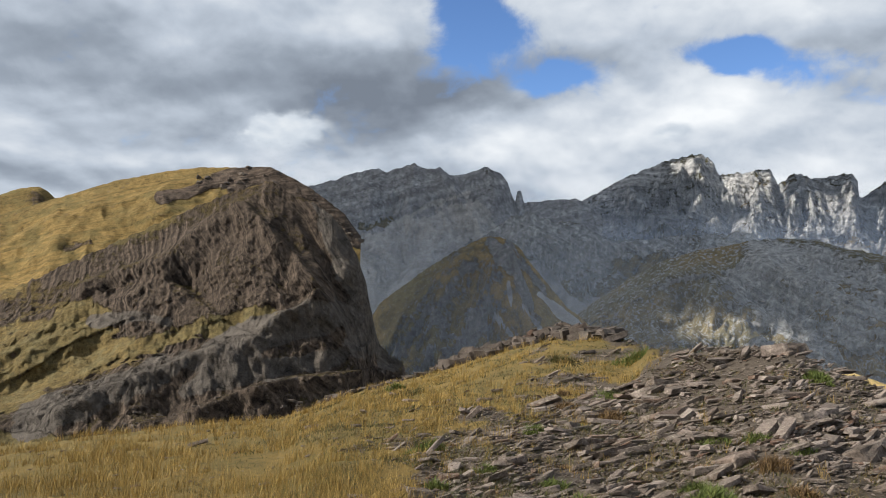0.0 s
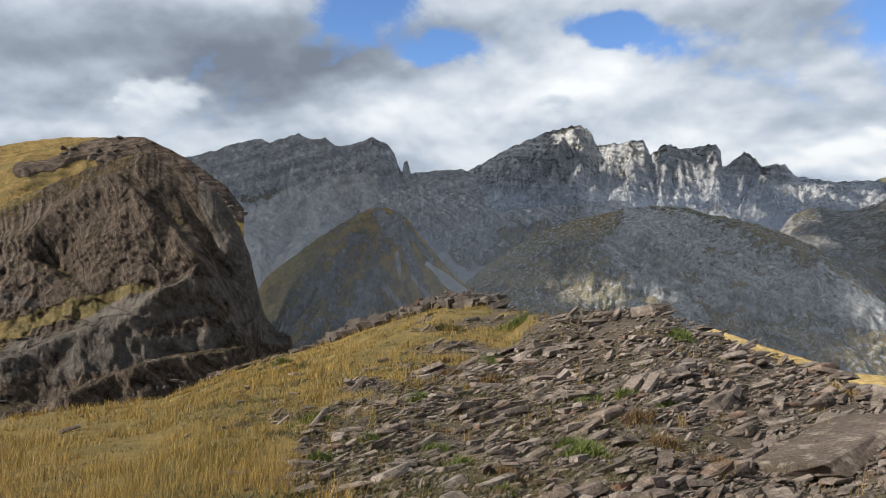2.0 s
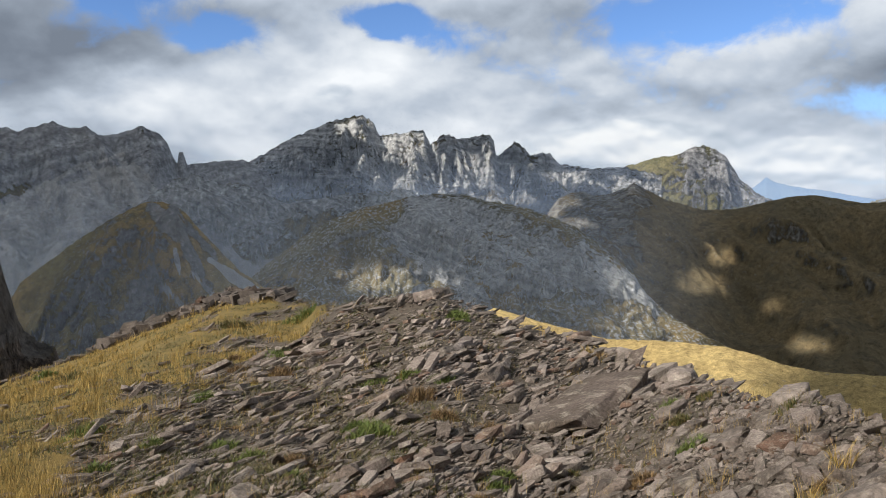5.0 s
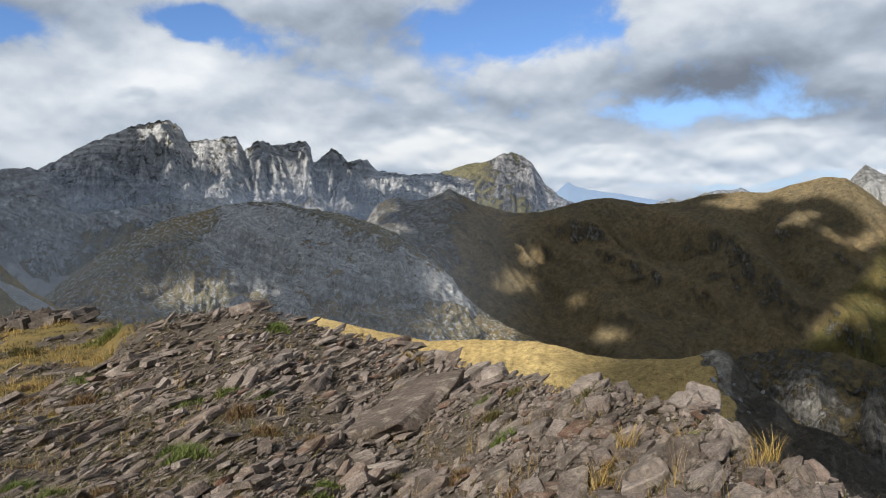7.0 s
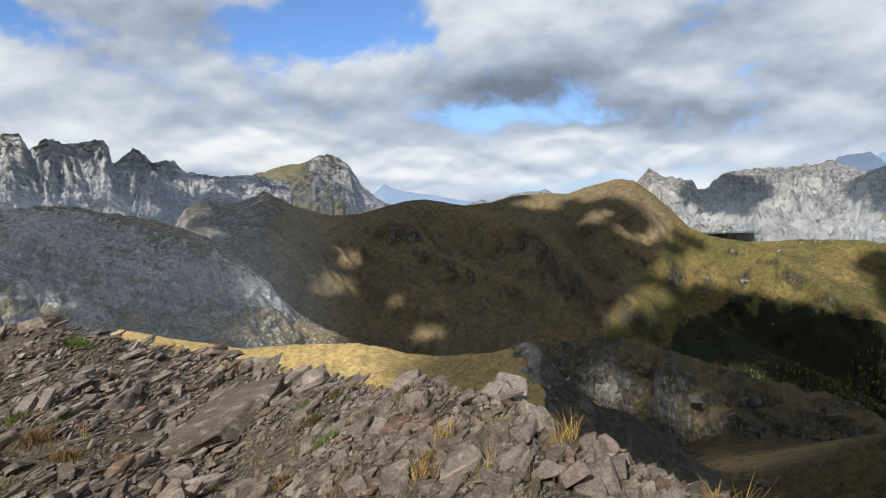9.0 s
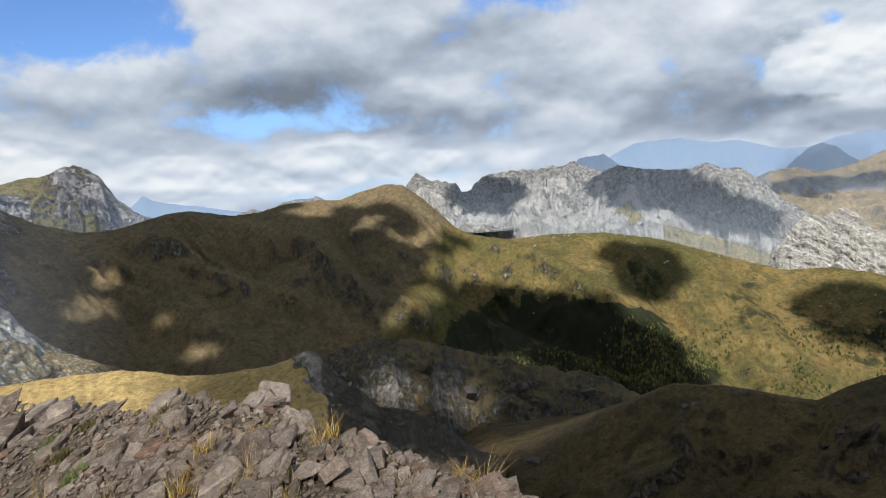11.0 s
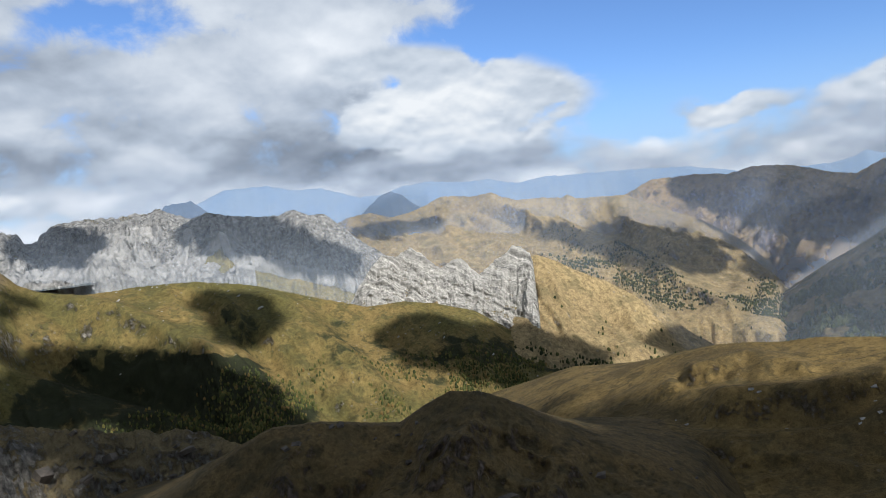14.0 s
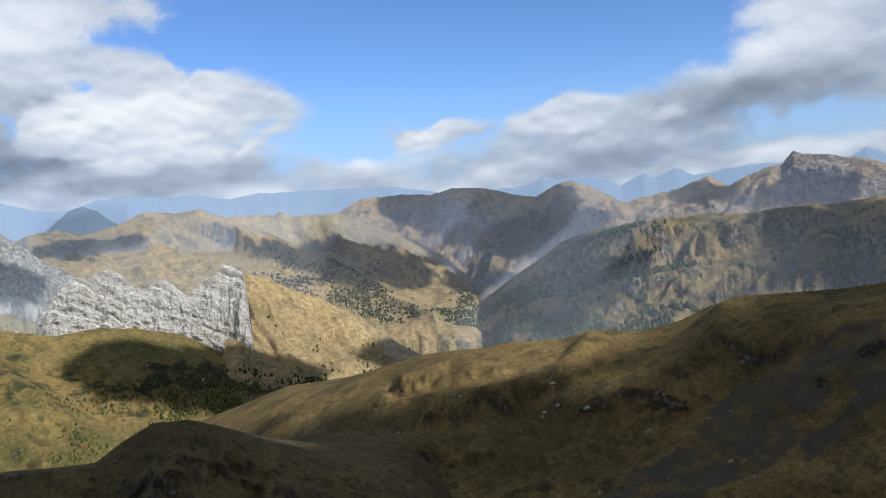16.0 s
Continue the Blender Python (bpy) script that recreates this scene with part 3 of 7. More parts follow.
# ---------------------------------------------------------------- ground and distance
# crest lines: azimuth and elevation from the summit, degrees
FAR_HILL = [(-40.9, 0.98), (-38.05, 1.85), (-35.62, 2.53), (-34.33, 2.31), (-33.69, 2.65), (-33.03, 2.89), (-32.03, 3.03), (-31.51, 2.75), (-31.05, 2.31), (-29.2, 1.27)]
GOLD_HILL = [(-41.91, -2.46), (-37.99, -0.79), (-34.3, 0.99), (-32.67, 1.64), (-31.05, 2.27), (-29.24, 2.97), (-27.27, 3.74), (-23.7, 4.7), (-21.74, 5.07), (-18.1, 5.3), (-16.44, 5.43), (-15.15, 4.86), (-13.64, 4.11), (-12.32, 3.21), (-10.77, 2.05), (-9.41, 0.34)]
BUTTRESS = [(-42.85, -8.21), (-38.75, -6.37), (-34.17, -4.2), (-32.54, -3.52), (-30.86, -2.65), (-29.12, -1.71), (-27.33, -0.83), (-25.49, 0.21), (-23.6, 1.19), (-21.66, 2.24), (-19.68, 3.18), (-17.64, 3.92), (-16.28, 4.33), (-15.33, 3.69), (-14.25, 3.13), (-12.95, 2.75), (-11.63, 1.84), (-10.63, 0.52), (-9.71, -0.99), (-8.94, -3.17), (-8.58, -4.92), (-8.13, -6.66), (-7.74, -7.95), (-6.92, -8.72), (-5.93, -9.21), (-5.54, -10.28)]
GREY_WALL = [(-16.77, 2.68), (-13.64, 4.11), (-11.29, 4.78), (-10.88, 5.06), (-9.45, 5.45), (-8.22, 5.75), (-7.64, 5.45), (-6.46, 5.87), (-5.47, 6.24), (-4.47, 5.75), (-3.46, 6.04), (-2.65, 5.4), (-1.41, 5.53), (0.05, 6.12), (1.32, 5.69), (1.86, 4.99), (2.2, 4.01), (2.5, 3.42), (2.63, 4.28), (2.89, 4.37), (3.19, 3.43), (5.82, 3.74), (7.13, 3.8), (8.01, 3.43), (9.33, 2.31)]
ASPE = [(5.83, 2.7), (7.22, 3.5), (9.1, 4.48), (10.41, 5.28), (12.81, 6.38), (14.12, 6.86), (15.52, 7.16), (16.29, 7.26), (17.04, 6.62), (17.58, 5.64), (18.78, 5.85), (20.2, 6.02), (20.85, 6.15), (21.46, 4.97), (22.44, 5.81), (23.89, 5.42), (25.37, 5.66), (26.06, 5.74), (26.42, 5.18), (26.51, 4.06), (27.07, 4.31), (27.96, 5.12), (28.76, 4.59), (29.31, 4.06), (30.05, 4.21), (30.71, 4.2), (31.47, 3.36), (33.74, 2.95), (36.39, 3.01), (39.02, 2.36)]
MASSIF = [(34.61, 2.58), (36.39, 3.05), (38.61, 3.69), (40.03, 3.82), (41.05, 4.35), (41.93, 4.45), (42.79, 4.2), (43.52, 3.53), (43.94, 2.86), (44.35, 2.1), (44.78, 1.65), (45.54, 0.98), (46.82, 0.28)]
MIDHILL = [(-3.16, -1.67), (-0.13, 0.64), (2.24, 2.26), (3.76, 2.74), (5.74, 1.92), (6.81, 2.08), (8.11, 1.68), (9.2, 0.93), (10.27, 0.45), (11.92, 0.84), (13.36, 0.97), (14.77, 1.13), (16.75, 1.31), (18.11, 1.27), (18.68, 1.57), (19.82, 1.6), (20.4, 0.96), (22.43, 0.49)]
KNOB = [(-10.85, -9.3), (-8.75, -6.45), (-7.84, -4.81), (-6.64, -3.77), (-4.47, -2.15), (-2.31, -0.67), (-0.78, 0.18), (0.31, 0.66), (1.41, 0.69), (2.3, 0.37), (2.97, -0.14), (4.34, -1.85), (6.6, -4.39), (9.23, -6.41), (12.23, -8.34)]
DOME = [(2.34, -9.1), (5.84, -6.52), (8.48, -4.31), (11.13, -2.3), (13.77, -0.73), (15.97, 0.09), (17.93, 0.5), (19.89, 1), (21.61, 1.18), (24.17, 1.11), (25.86, 0.56), (27.94, 0.2), (26.68, 0.51), (28.82, 0.01), (30.98, -0.76), (32.72, -1.52), (34.45, -2.81), (35.96, -4.09), (37.05, -5.1), (37.68, -6.22), (38.55, -7.12), (39.63, -8.03), (41.38, -9.15), (43.57, -10.09), (45.73, -11.13), (48.3, -12.17)]
MOOR = [(29.2, -1.76), (30.55, -0.39), (31.38, 0.73), (32.36, 1.14), (33.25, 1.25), (33.9, 0.92), (35, 0.98), (36.12, 1.35), (37.02, 1.81), (37.89, 1.34), (39.41, 0.5), (42.03, -0.28), (44.22, -0.21), (47.68, 0.65), (49.37, 0.72), (52.27, 0.12), (54.29, 0.23), (56.28, 0.71), (58.59, 0.83), (60.46, 0.7), (61.69, 1.14), (64.12, 1.68), (65.33, 1.51), (66.48, 0.66), (68.04, -0.82), (69.3, -2.2), (70.6, -3.0), (71.64, -3.35), (73.83, -3.3), (76.99, -3.2), (80.57, -3.3), (84.52, -4.0), (88.84, -5.4), (93.11, -6.7), (96.05, -6.6), (98.46, -7.0), (101.57, -7.85), (104.2, -9.54), (107.46, -11.14), (110.23, -12.63)]
WHITE = [(65.05, 0.68), (65.51, 1.28), (66.01, 1.89), (66.47, 2.41), (67.02, 2.03), (67.82, 1.72), (69.48, 1.38), (69.92, 0.66), (70.62, 0.78), (71.41, 1.51), (72.16, 1.8), (73.82, 1.99), (76, 1.92), (77.77, 2.1), (78.76, 2.29), (79.96, 1.76), (80.82, 1.43), (82.53, 0.68), (85.08, -0.84)]
PYRAMID = [(72.76, -2.98), (74.34, -2.32), (76.16, -1.49), (78.01, -0.53), (79.41, 0.47), (80.81, 1.34), (81.95, 1.74), (83.91, 1.28), (85.66, 1.06), (87.19, 1.03), (88.31, 1.34), (89.37, 0.9), (90.66, 0.76), (91.69, -0.06), (93.3, -1.62), (95.32, -3.05), (97.7, -4.95), (100.05, -6.54), (102.35, -7.87), (104.23, -8.94)]
TOOTH = [(91.5, -7.2), (92.4, -5.6), (93.5, -4.1), (94.7, -2.9), (95.76, -3), (96.99, -2.47), (97.94, -3.09), (99.14, -4.36), (100.31, -3.77), (100.89, -3.74), (101.66, -4.52), (102.18, -5.1), (102.9, -4.6), (103.62, -4), (104.41, -3.63), (104.96, -3.05), (105.61, -3.2), (106.28, -3.66), (106.48, -4.48), (106.64, -5.61), (106.61, -6.93), (106.6, -8.04)]
TOOTHHILL = [(91.5, -8.5), (94.49, -6.2), (97.99, -4.86), (101.47, -5.57), (104.69, -4.54), (106.75, -3.93), (108.25, -4.55), (109.51, -5.32), (112.06, -6.5), (113.72, -7.5), (115.36, -8.7), (117.78, -10.56), (119.78, -11.79), (122.54, -13.45)]
BARE = [(89.79, -0.87), (92.44, 0.34), (94.17, 0.53), (95.63, 0.04), (97.18, 0.25), (98.53, 0.7), (99.69, 1.25), (100.79, 1.24), (102.1, 1.03), (103.67, 1.24), (104.52, 0.81), (105.59, 0.44), (107.37, 0.45), (109.12, 0.29), (109.58, 0.51), (110.21, 0.1), (112.61, 0.05), (113.99, -0), (115.65, -0.9), (119.06, -2.32), (121.59, -3.88), (123.65, -5.83), (125.27, -7.73)]
RIGHTFAR = [(111.32, -0.73), (114, 0.08), (115.83, 0.98), (117.59, 1), (119.36, 1.03), (121.12, 0.83), (122.92, 1.16), (125.12, 1.01), (126.85, 0.54), (127.92, 0.23), (129.43, -0.04), (131.02, 0.83), (132.11, 0.95), (133.76, 0.27), (134.78, -0.38), (135.99, -1.04), (138.7, -0.6), (139.92, -0.41), (142.15, 0.39), (143.45, -0.52), (144.63, 0.11), (145.96, 0.58), (147.07, 0.75), (147.84, 1.62), (148.53, 1.31), (149.57, 1.16), (151.1, 0.8), (152.42, 0.58), (154.31, -0.37), (158.77, -1.52), (162.75, -3.21)]
RIGHTMID = [(122.94, -8.87), (125.31, -7.3), (127.18, -6.12), (129.5, -4.75), (131.33, -3.58), (133.96, -2.91), (136.91, -2.71), (139.78, -2.63), (142.18, -2.28), (145.22, -2.71), (147.44, -2.48), (150.27, -2.3), (153.22, -1.96), (157.3, -2.11), (162.77, -2.21)]
SPUR = [(95.55, -19.67), (99.54, -18.38), (102.92, -16.92), (105.94, -15.9), (108.18, -14.92), (110.41, -14.23), (112.66, -13.67), (115.42, -12.7), (117.26, -12.11), (119.55, -11.64), (121.81, -11.49), (124.05, -11.5), (126.32, -11.15), (128.54, -11.17), (130.74, -11.17), (132.52, -10.66), (134.24, -10.66), (136.34, -10.84), (138.03, -10.57), (139.69, -10.12), (141.76, -9.16), (143.74, -8.57), (147.13, -8.39), (150.68, -8.16), (152.97, -7.82), (157.12, -7.16), (162.67, -6.23)]
DARKRIDGE = [(54.24, -30.76), (62.81, -25.05), (70.04, -21.31), (72.77, -20.47), (74.59, -20.07), (78.36, -18.18), (82.14, -16.17), (84.93, -14.94), (88.5, -15.03), (90.67, -15.41), (92.82, -15.8), (94.94, -16.12), (96.71, -14.9), (99.04, -13.88), (101.64, -14.07), (103.17, -14.77), (104.66, -15.52), (107.2, -16.94), (110, -18.24), (113.32, -19.35), (117.9, -21.09), (123.24, -26.06)]
STRIP = [(20.32, -10.78), (26.37, -7.77), (29.83, -8.8), (32.46, -9.44), (35.12, -10.06), (39.14, -10.03), (43.56, -10.26), (45.74, -10.7), (47.46, -11.24), (50.01, -11.55), (54.16, -11.44), (55.37, -11.15), (56.37, -10.78), (57.04, -10.59), (57.74, -10.85), (58.31, -11.63), (59.26, -12.98), (60.76, -13.97), (61.68, -14.94), (62.22, -15.54), (63.3, -15.66), (64.54, -15.91), (66.09, -16.9), (68.1, -18.41), (71.89, -22.75)]
GULLY = [(50.21, -17.15), (57.56, -11.5), (59.37, -10.83), (61.63, -10.28), (63.39, -10.48), (65.17, -10.51), (66.49, -10.88), (68.24, -11.41), (70.87, -12.25), (72.64, -12.57), (74.37, -13.31), (75.92, -13.3), (76.98, -13.85), (78.3, -13.64), (80.42, -14.38), (82.88, -15.82), (84.46, -17.29), (89.02, -22.56)]
FARBLUE = [(42.91, -0.17), (45.33, 1.29), (46.21, 2.04), (46.84, 1.63), (48.11, 1.33), (50.21, 0.96), (53.09, 0.35), (56.28, 0.5), (53.8, -0.06), (61.21, 0.14), (69.35, -0.08), (78.13, 1.01), (83.42, 3.28), (84.97, 3.28), (86.56, 3.33), (88.53, 2.83), (90.59, 2.79), (93.44, 1.81), (95.17, 1.88), (96.95, 2.38), (99.15, 2.53), (101.32, 2.21), (103.54, 2.27), (105.71, 1.76), (107.95, 2.03), (110.15, 1.96), (114.5, 1.88), (118.72, 1.63), (122.75, 0.79), (128.17, 0.84), (129.3, 1.12), (130.04, 1.48), (131.1, 1.12), (131.81, 1.2), (132.85, 1.23), (134.86, 0.88), (135.81, 0.21), (137.58, 1.08), (138.37, 0.58), (139.83, 1.24), (141.18, 0.52), (145.05, 0.96), (149.38, 0.71), (151.44, 0.88), (152.29, 1.43), (153.34, 0.86), (158.79, -0.81)]
BLUECONE = [(92.38, -0.26), (93.76, 0.7), (94.93, 1.68), (95.93, 2.12), (96.87, 1.59), (98.49, 0.26), (100.13, -1)]
DARKPEAK = [(78.42, 1.67), (79.23, 2.52), (80.15, 2.52), (80.98, 2.7), (81.59, 2.2), (82.28, 1.53)]
FARROCK = [(51.85, -0.21), (52.88, 0.19), (53.9, 0.49), (54.69, 0.3), (56.28, 0.91), (57.83, 1.06), (58.6, 1.16), (59.72, 0.59), (61.19, -0.07)]

# outcrops, turf and scree on single mountains: what, how much, half width, line
ON_BUTTRESS = [('rock', -1.2, 1.99, [(-35.98, -8.67), (-32.74, -8.85), (-30.37, -7.88), (-28.99, -6.87)]),
    ('rock', -1.2, 0.89, [(-31.02, -9.7), (-27.84, -9.06), (-23.36, -7.33), (-19.39, -6.61), (-16.51, -6.0)]),
    ('rock', -1.0, 0.8, [(-33.99, -11.55), (-32.02, -10.77)]),
    ('rock', -1.2, 0.89, [(-35.2, -14.49), (-31.92, -14.49), (-29.12, -15.12)]),
    ('scree', 0.95, 1.33, [(-31.97, -12.83), (-27.78, -11.41), (-23.29, -9.81), (-18.53, -8.12), (-14.38, -6.75), (-10.95, -6.06)]),
    ('scree', 0.8, 0.97, [(-22.07, -11.27), (-17.23, -9.93), (-12.58, -9.31), (-8.71, -7.76)]),
    ('scree', 0.8, 1.0, [(-12.31, 2.65), (-9.28, -4.06), (-7.13, -9.25)]),
    ('scree', 0.7, 0.53, [(-28.28, -6.29), (-25.32, -5.92), (-23.39, -6.42)])]
ON_GOLD = [('rock', 1.5, 1.06, [(-15.57, 4.45), (-14.27, 3.65), (-12.96, 3.01), (-11.19, 1.6), (-9.4, 0.12)]),
    ('rock', 1.3, 0.44, [(-24.22, 2.73), (-22.48, 3.24), (-19.72, 4.48), (-18.09, 4.92)]),
    ('rock', 1.3, 0.89, [(-18.68, 4.03), (-16.83, 4.64), (-13.88, 4.88), (-13.0, 4.23)]),
    ('rock', 0.8, 0.22, [(-30.2, -1.15), (-28.79, -0.71)]),
    ('rock', 0.8, 0.18, [(-33.52, -4.28), (-31.18, -3.51)])]
ON_WALL = [('scree', 0.9, 1.77, [(-8.93, -0.97), (-4.12, 0.52), (-0.61, 1.51)]),
    ('scree', 0.8, 2.44, [(-8.4, -3.59), (-4.92, -1.95)]),
    ('scree', 0.9, 0.18, [(-6.8, 1.31), (-4.2, 3.08), (-1.13, 4.06)]),
    ('scree', 0.8, 0.18, [(-7.18, -0.47), (-4.13, 0.74), (-0.63, 2.18)]),
    ('scree', 0.8, 0.97, [(-4.32, 0.83), (-2.68, 2.12), (-1.01, 2.79)]),
    ('rock', -0.8, 0.44, [(-9.43, 1.22), (-7.25, 1.52)])]
ON_SPUR = [('rock', 0.8, 0.44, [(0.76, 0.23), (2.36, -1.48), (3.53, -3.64), (4.47, -5.79)]),
    ('rock', 0.7, 0.35, [(2.09, 0.01), (3.69, -1.88), (5.05, -3.58)]),
    ('scree', 0.95, 0.35, [(4.62, -3.6), (6.63, -5.34), (8.83, -7.03)]),
    ('scree', 0.8, 0.4, [(1.39, -5.48), (2.77, -7.17), (3.68, -8.08)]),
    ('rock', 0.6, 0.53, [(-1.18, -7.85), (0.1, -6.41), (-0.74, -5.21)]),
    ('scree', 0.8, 0.22, [(3.34, -4.53), (5.16, -6.84)]),
    ('rock', 0.5, 0.35, [(-3.47, -5.66), (-2.09, -7.36)]),
    ('scree', 0.6, 0.22, [(2.18, -2.81), (2.47, -4.78)])]
ON_MID = [('rock', -1.0, 1.06, [(12.94, -4.92), (15.76, -4.75), (18.92, -5.77)]),
    ('scree', -1.0, 1.06, [(12.94, -4.92), (15.76, -4.75), (18.92, -5.77)]),
    ('rock', 0.8, 0.62, [(6.84, 1.3), (8.59, 0.04), (10.7, 0.11), (12.76, 0.61)]),
    ('rock', 0.7, 0.44, [(4.66, 1.67), (5.99, 0.83)]),
    ('scree', 0.95, 0.4, [(4.33, -1.41), (6.58, -3.95), (8.79, -6.01)]),
    ('scree', 0.8, 0.22, [(5.92, -3.54), (8.36, -5.69)]),
    ('rock', 0.6, 0.53, [(14.84, -1.02), (17.23, -1.34)]),
    ('scree', 0.6, 0.35, [(10.03, -5.08), (12.97, -5.85)]),
    ('rock', -0.7, 1.33, [(11.57, -1.14), (14.08, -2.32)]),
    ('rock', 0.6, 0.35, [(8.01, 1.86), (10.22, 0.34)])]
ON_DOME = [('rock', -1.0, 0.8, [(26.97, -7.35), (30.99, -7.87), (34.09, -8.81)]),
    ('rock', -1.0, 0.89, [(33.05, -9.6), (36.47, -9.13), (39.75, -9.44), (42.2, -10.15)]),
    ('rock', -0.8, 0.53, [(35.29, -7.6), (37.9, -7.82)]),
    ('rock', 0.6, 1.33, [(19.92, -0.66), (24.21, -0.61), (28.02, -2.7), (32.1, -4.68)]),
    ('rock', 0.6, 0.97, [(18.63, -2.0), (21.72, -4.35), (24.34, -6.24)]),
    ('rock', -1.0, 1.06, [(12.94, -4.92), (15.76, -4.75), (18.92, -5.77)]),
    ('rock', -0.8, 1.06, [(16.01, -2.91), (17.36, -5.1), (18.7, -5.96)]),
    ('rock', 0.6, 0.62, [(35.2, -4.96), (37.45, -5.65), (37.86, -6.83)]),
    ('rock', -0.6, 0.62, [(25.92, -1.88), (29.67, -3.5)]),
    ('rock', 0.5, 0.53, [(29.99, -3.99), (33.48, -5.43), (36.56, -6.41)])]
ON_PYRAMID = [('scree', 1.0, 0.35, [(80.6, 0.3), (79.81, -1.33), (78.52, -3.0)])]
ON_WHITE = [('scree', 0.9, 0.53, [(66.91, 0.75), (69.27, -1.03)]),
    ('scree', 0.9, 0.62, [(73.63, -0.32), (75.89, 0.56), (78.53, 0.45)]),
    ('scree', 0.8, 0.44, [(71.86, -0.8), (74.03, -0.79)]),
    ('rock', 0.6, 0.44, [(72.0, 0.94), (74.63, 1.18)])]
# dark woodland, painted over the cloud-shaded spots to deepen their shade
ON_SLOPE = [('scree', 0.62, 3.54, [(70.98, -11.09), (76.22, -11.62), (81.05, -12.88), (84.08, -14.38)]),
    ('scree', 0.55, 1.55, [(75.63, -8.07), (79.06, -9.68), (82.56, -10.82)]),
    ('scree', 0.55, 1.33, [(99.04, -10.28), (104.48, -11.56), (109.53, -12.65)]),
    ('scree', 0.5, 1.11, [(82.92, -6.0), (84.12, -7.86)]),
    ('scree', 0.45, 1.77, [(90.66, -9.12), (94.84, -11.01), (98.08, -12.76)])]
ON_OLIVE = [('scree', 0.55, 2.4, [(155.17, -10.81), (146.7, -16.33), (137.66, -21.61), (134.9, -24.33)]),
    ('scree', 0.7, 0.7, [(152.69, -14.57), (148.02, -18.91)]),
    ('rock', 0.6, 0.8, [(110.46, -17.83), (119.22, -19.68), (123.57, -21.66), (134.26, -21.64)])]
ON_STRIP = [('rock', 2.0, 1.3, [(57.03, -11.17), (57.65, -11.95), (58.11, -12.73)]),
    ('rock', 0.7, 0.62, [(55.76, -11.95), (55.35, -12.58)])]
# ribs and hollows of single mountains: height, half width, line
RELIEF_PYRAMID = [(26, 0.5, [(81.62, 1.65), (82.6, -0.79)]),
    (-20, 0.6, [(80.06, 0.27), (78.39, -2.43)]),
    (-26, 0.7, [(84.62, -0.09), (87.28, -3.03)]),
    (16, 0.6, [(88.26, 0.66), (91.14, -3.46)]),
    (-16, 0.6, [(91.26, -0.62), (93.3, -4.79)]),
    (14, 0.5, [(85.5, 1.1), (86.21, -0.64)])]
RELIEF_MOOR = [(28.8, 1.2, [(47.82, -0.04), (52.92, -1.53), (58.25, -3.52), (62.36, -6.75), (65.76, -8.81)]),
    (-25.2, 1.1, [(60.2, -1.05), (61.74, -3.6), (63.65, -7.31), (66.54, -10.19)]),
    (25.2, 1, [(65.63, 0.73), (68.9, -2.84), (75.36, -5.52), (80.76, -9.09)]),
    (-28.8, 0.9, [(68.63, -6.38), (74.2, -9.41), (82.21, -13.17)]),
    (18, 0.8, [(43.02, -2.67), (48.66, -3.68), (56.22, -7.04), (61.18, -10.16)]),
    (-16.2, 0.8, [(44.98, -1.65), (52.19, -4.89), (57.85, -8.08)]),
    (-18, 0.8, [(80.21, -4.08), (84.95, -9.03), (90.22, -14.81)]),
    (16.2, 0.8, [(85.99, -4.85), (90.84, -9.98), (95.05, -15.03)])]
RELIEF_BUTTRESS = [(3.5, 0.8, [(-30.26, -13.16), (-23.29, -10.51), (-17.32, -7.28), (-12.69, -6.22)]),
    (-2.5, 1.2, [(-34.04, -10.64), (-27.15, -8.1), (-19.41, -6.57)]),
    (3, 0.7, [(-29.07, -4.5), (-23.52, -2.21), (-19.64, 1.49), (-16.82, 3.75)]),
    (-3, 0.8, [(-22.34, -2.6), (-18.62, -5.51), (-16.52, -6.35)]),
    (3.5, 0.9, [(-18.41, 1.54), (-14.52, -2.44), (-10.93, -7.15)]),
    (-3.5, 0.7, [(-13.81, 2.16), (-11.52, -1.92), (-9.18, -7.12)]),
    (2, 0.5, [(-25.11, -14.3), (-17.19, -11.81), (-6.43, -10.31)]),
    (-2, 0.5, [(-23.23, -12.43), (-16.41, -9.95), (-10.86, -9.3)])]
RELIEF_KNOB = [(14, 0.6, [(1.5, 0.47), (3, -2.13), (2.34, -6.5)]),
    (-12, 0.6, [(3.65, -1.25), (5.83, -4.32), (8.5, -7.41)]),
    (10, 0.7, [(-1.04, -0.42), (-3.16, -4.28), (-3.61, -8.96)]),
    (-8, 0.7, [(-0.21, -2.14), (-0.65, -5.6), (-1.52, -9.02)])]
RELIEF_DOME = [(14, 0.9, [(25.03, 0.69), (30.02, -1.39), (35.2, -4.56), (37.89, -7.23)]),
    (-12, 0.9, [(19.95, -1.98), (23.89, -4.96), (28.17, -7.81)]),
    (8, 0.8, [(19.92, -0.66), (25.11, -2.76), (30.16, -6.02)]),
    (-10, 0.7, [(14.69, -3.82), (17.38, -5.55), (20.05, -7.25)])]
RELIEF_MID = [(14, 0.5, [(4.08, 0.93), (6.7, -0.35), (10.22, 0.12), (13.77, -0.73)]),
    (-12, 0.6, [(4.95, -1.25), (8.48, -3.87), (11.16, -6.51)]),
    (10, 0.6, [(11.12, -1.2), (14.24, -2.94), (16.47, -4.24)])]
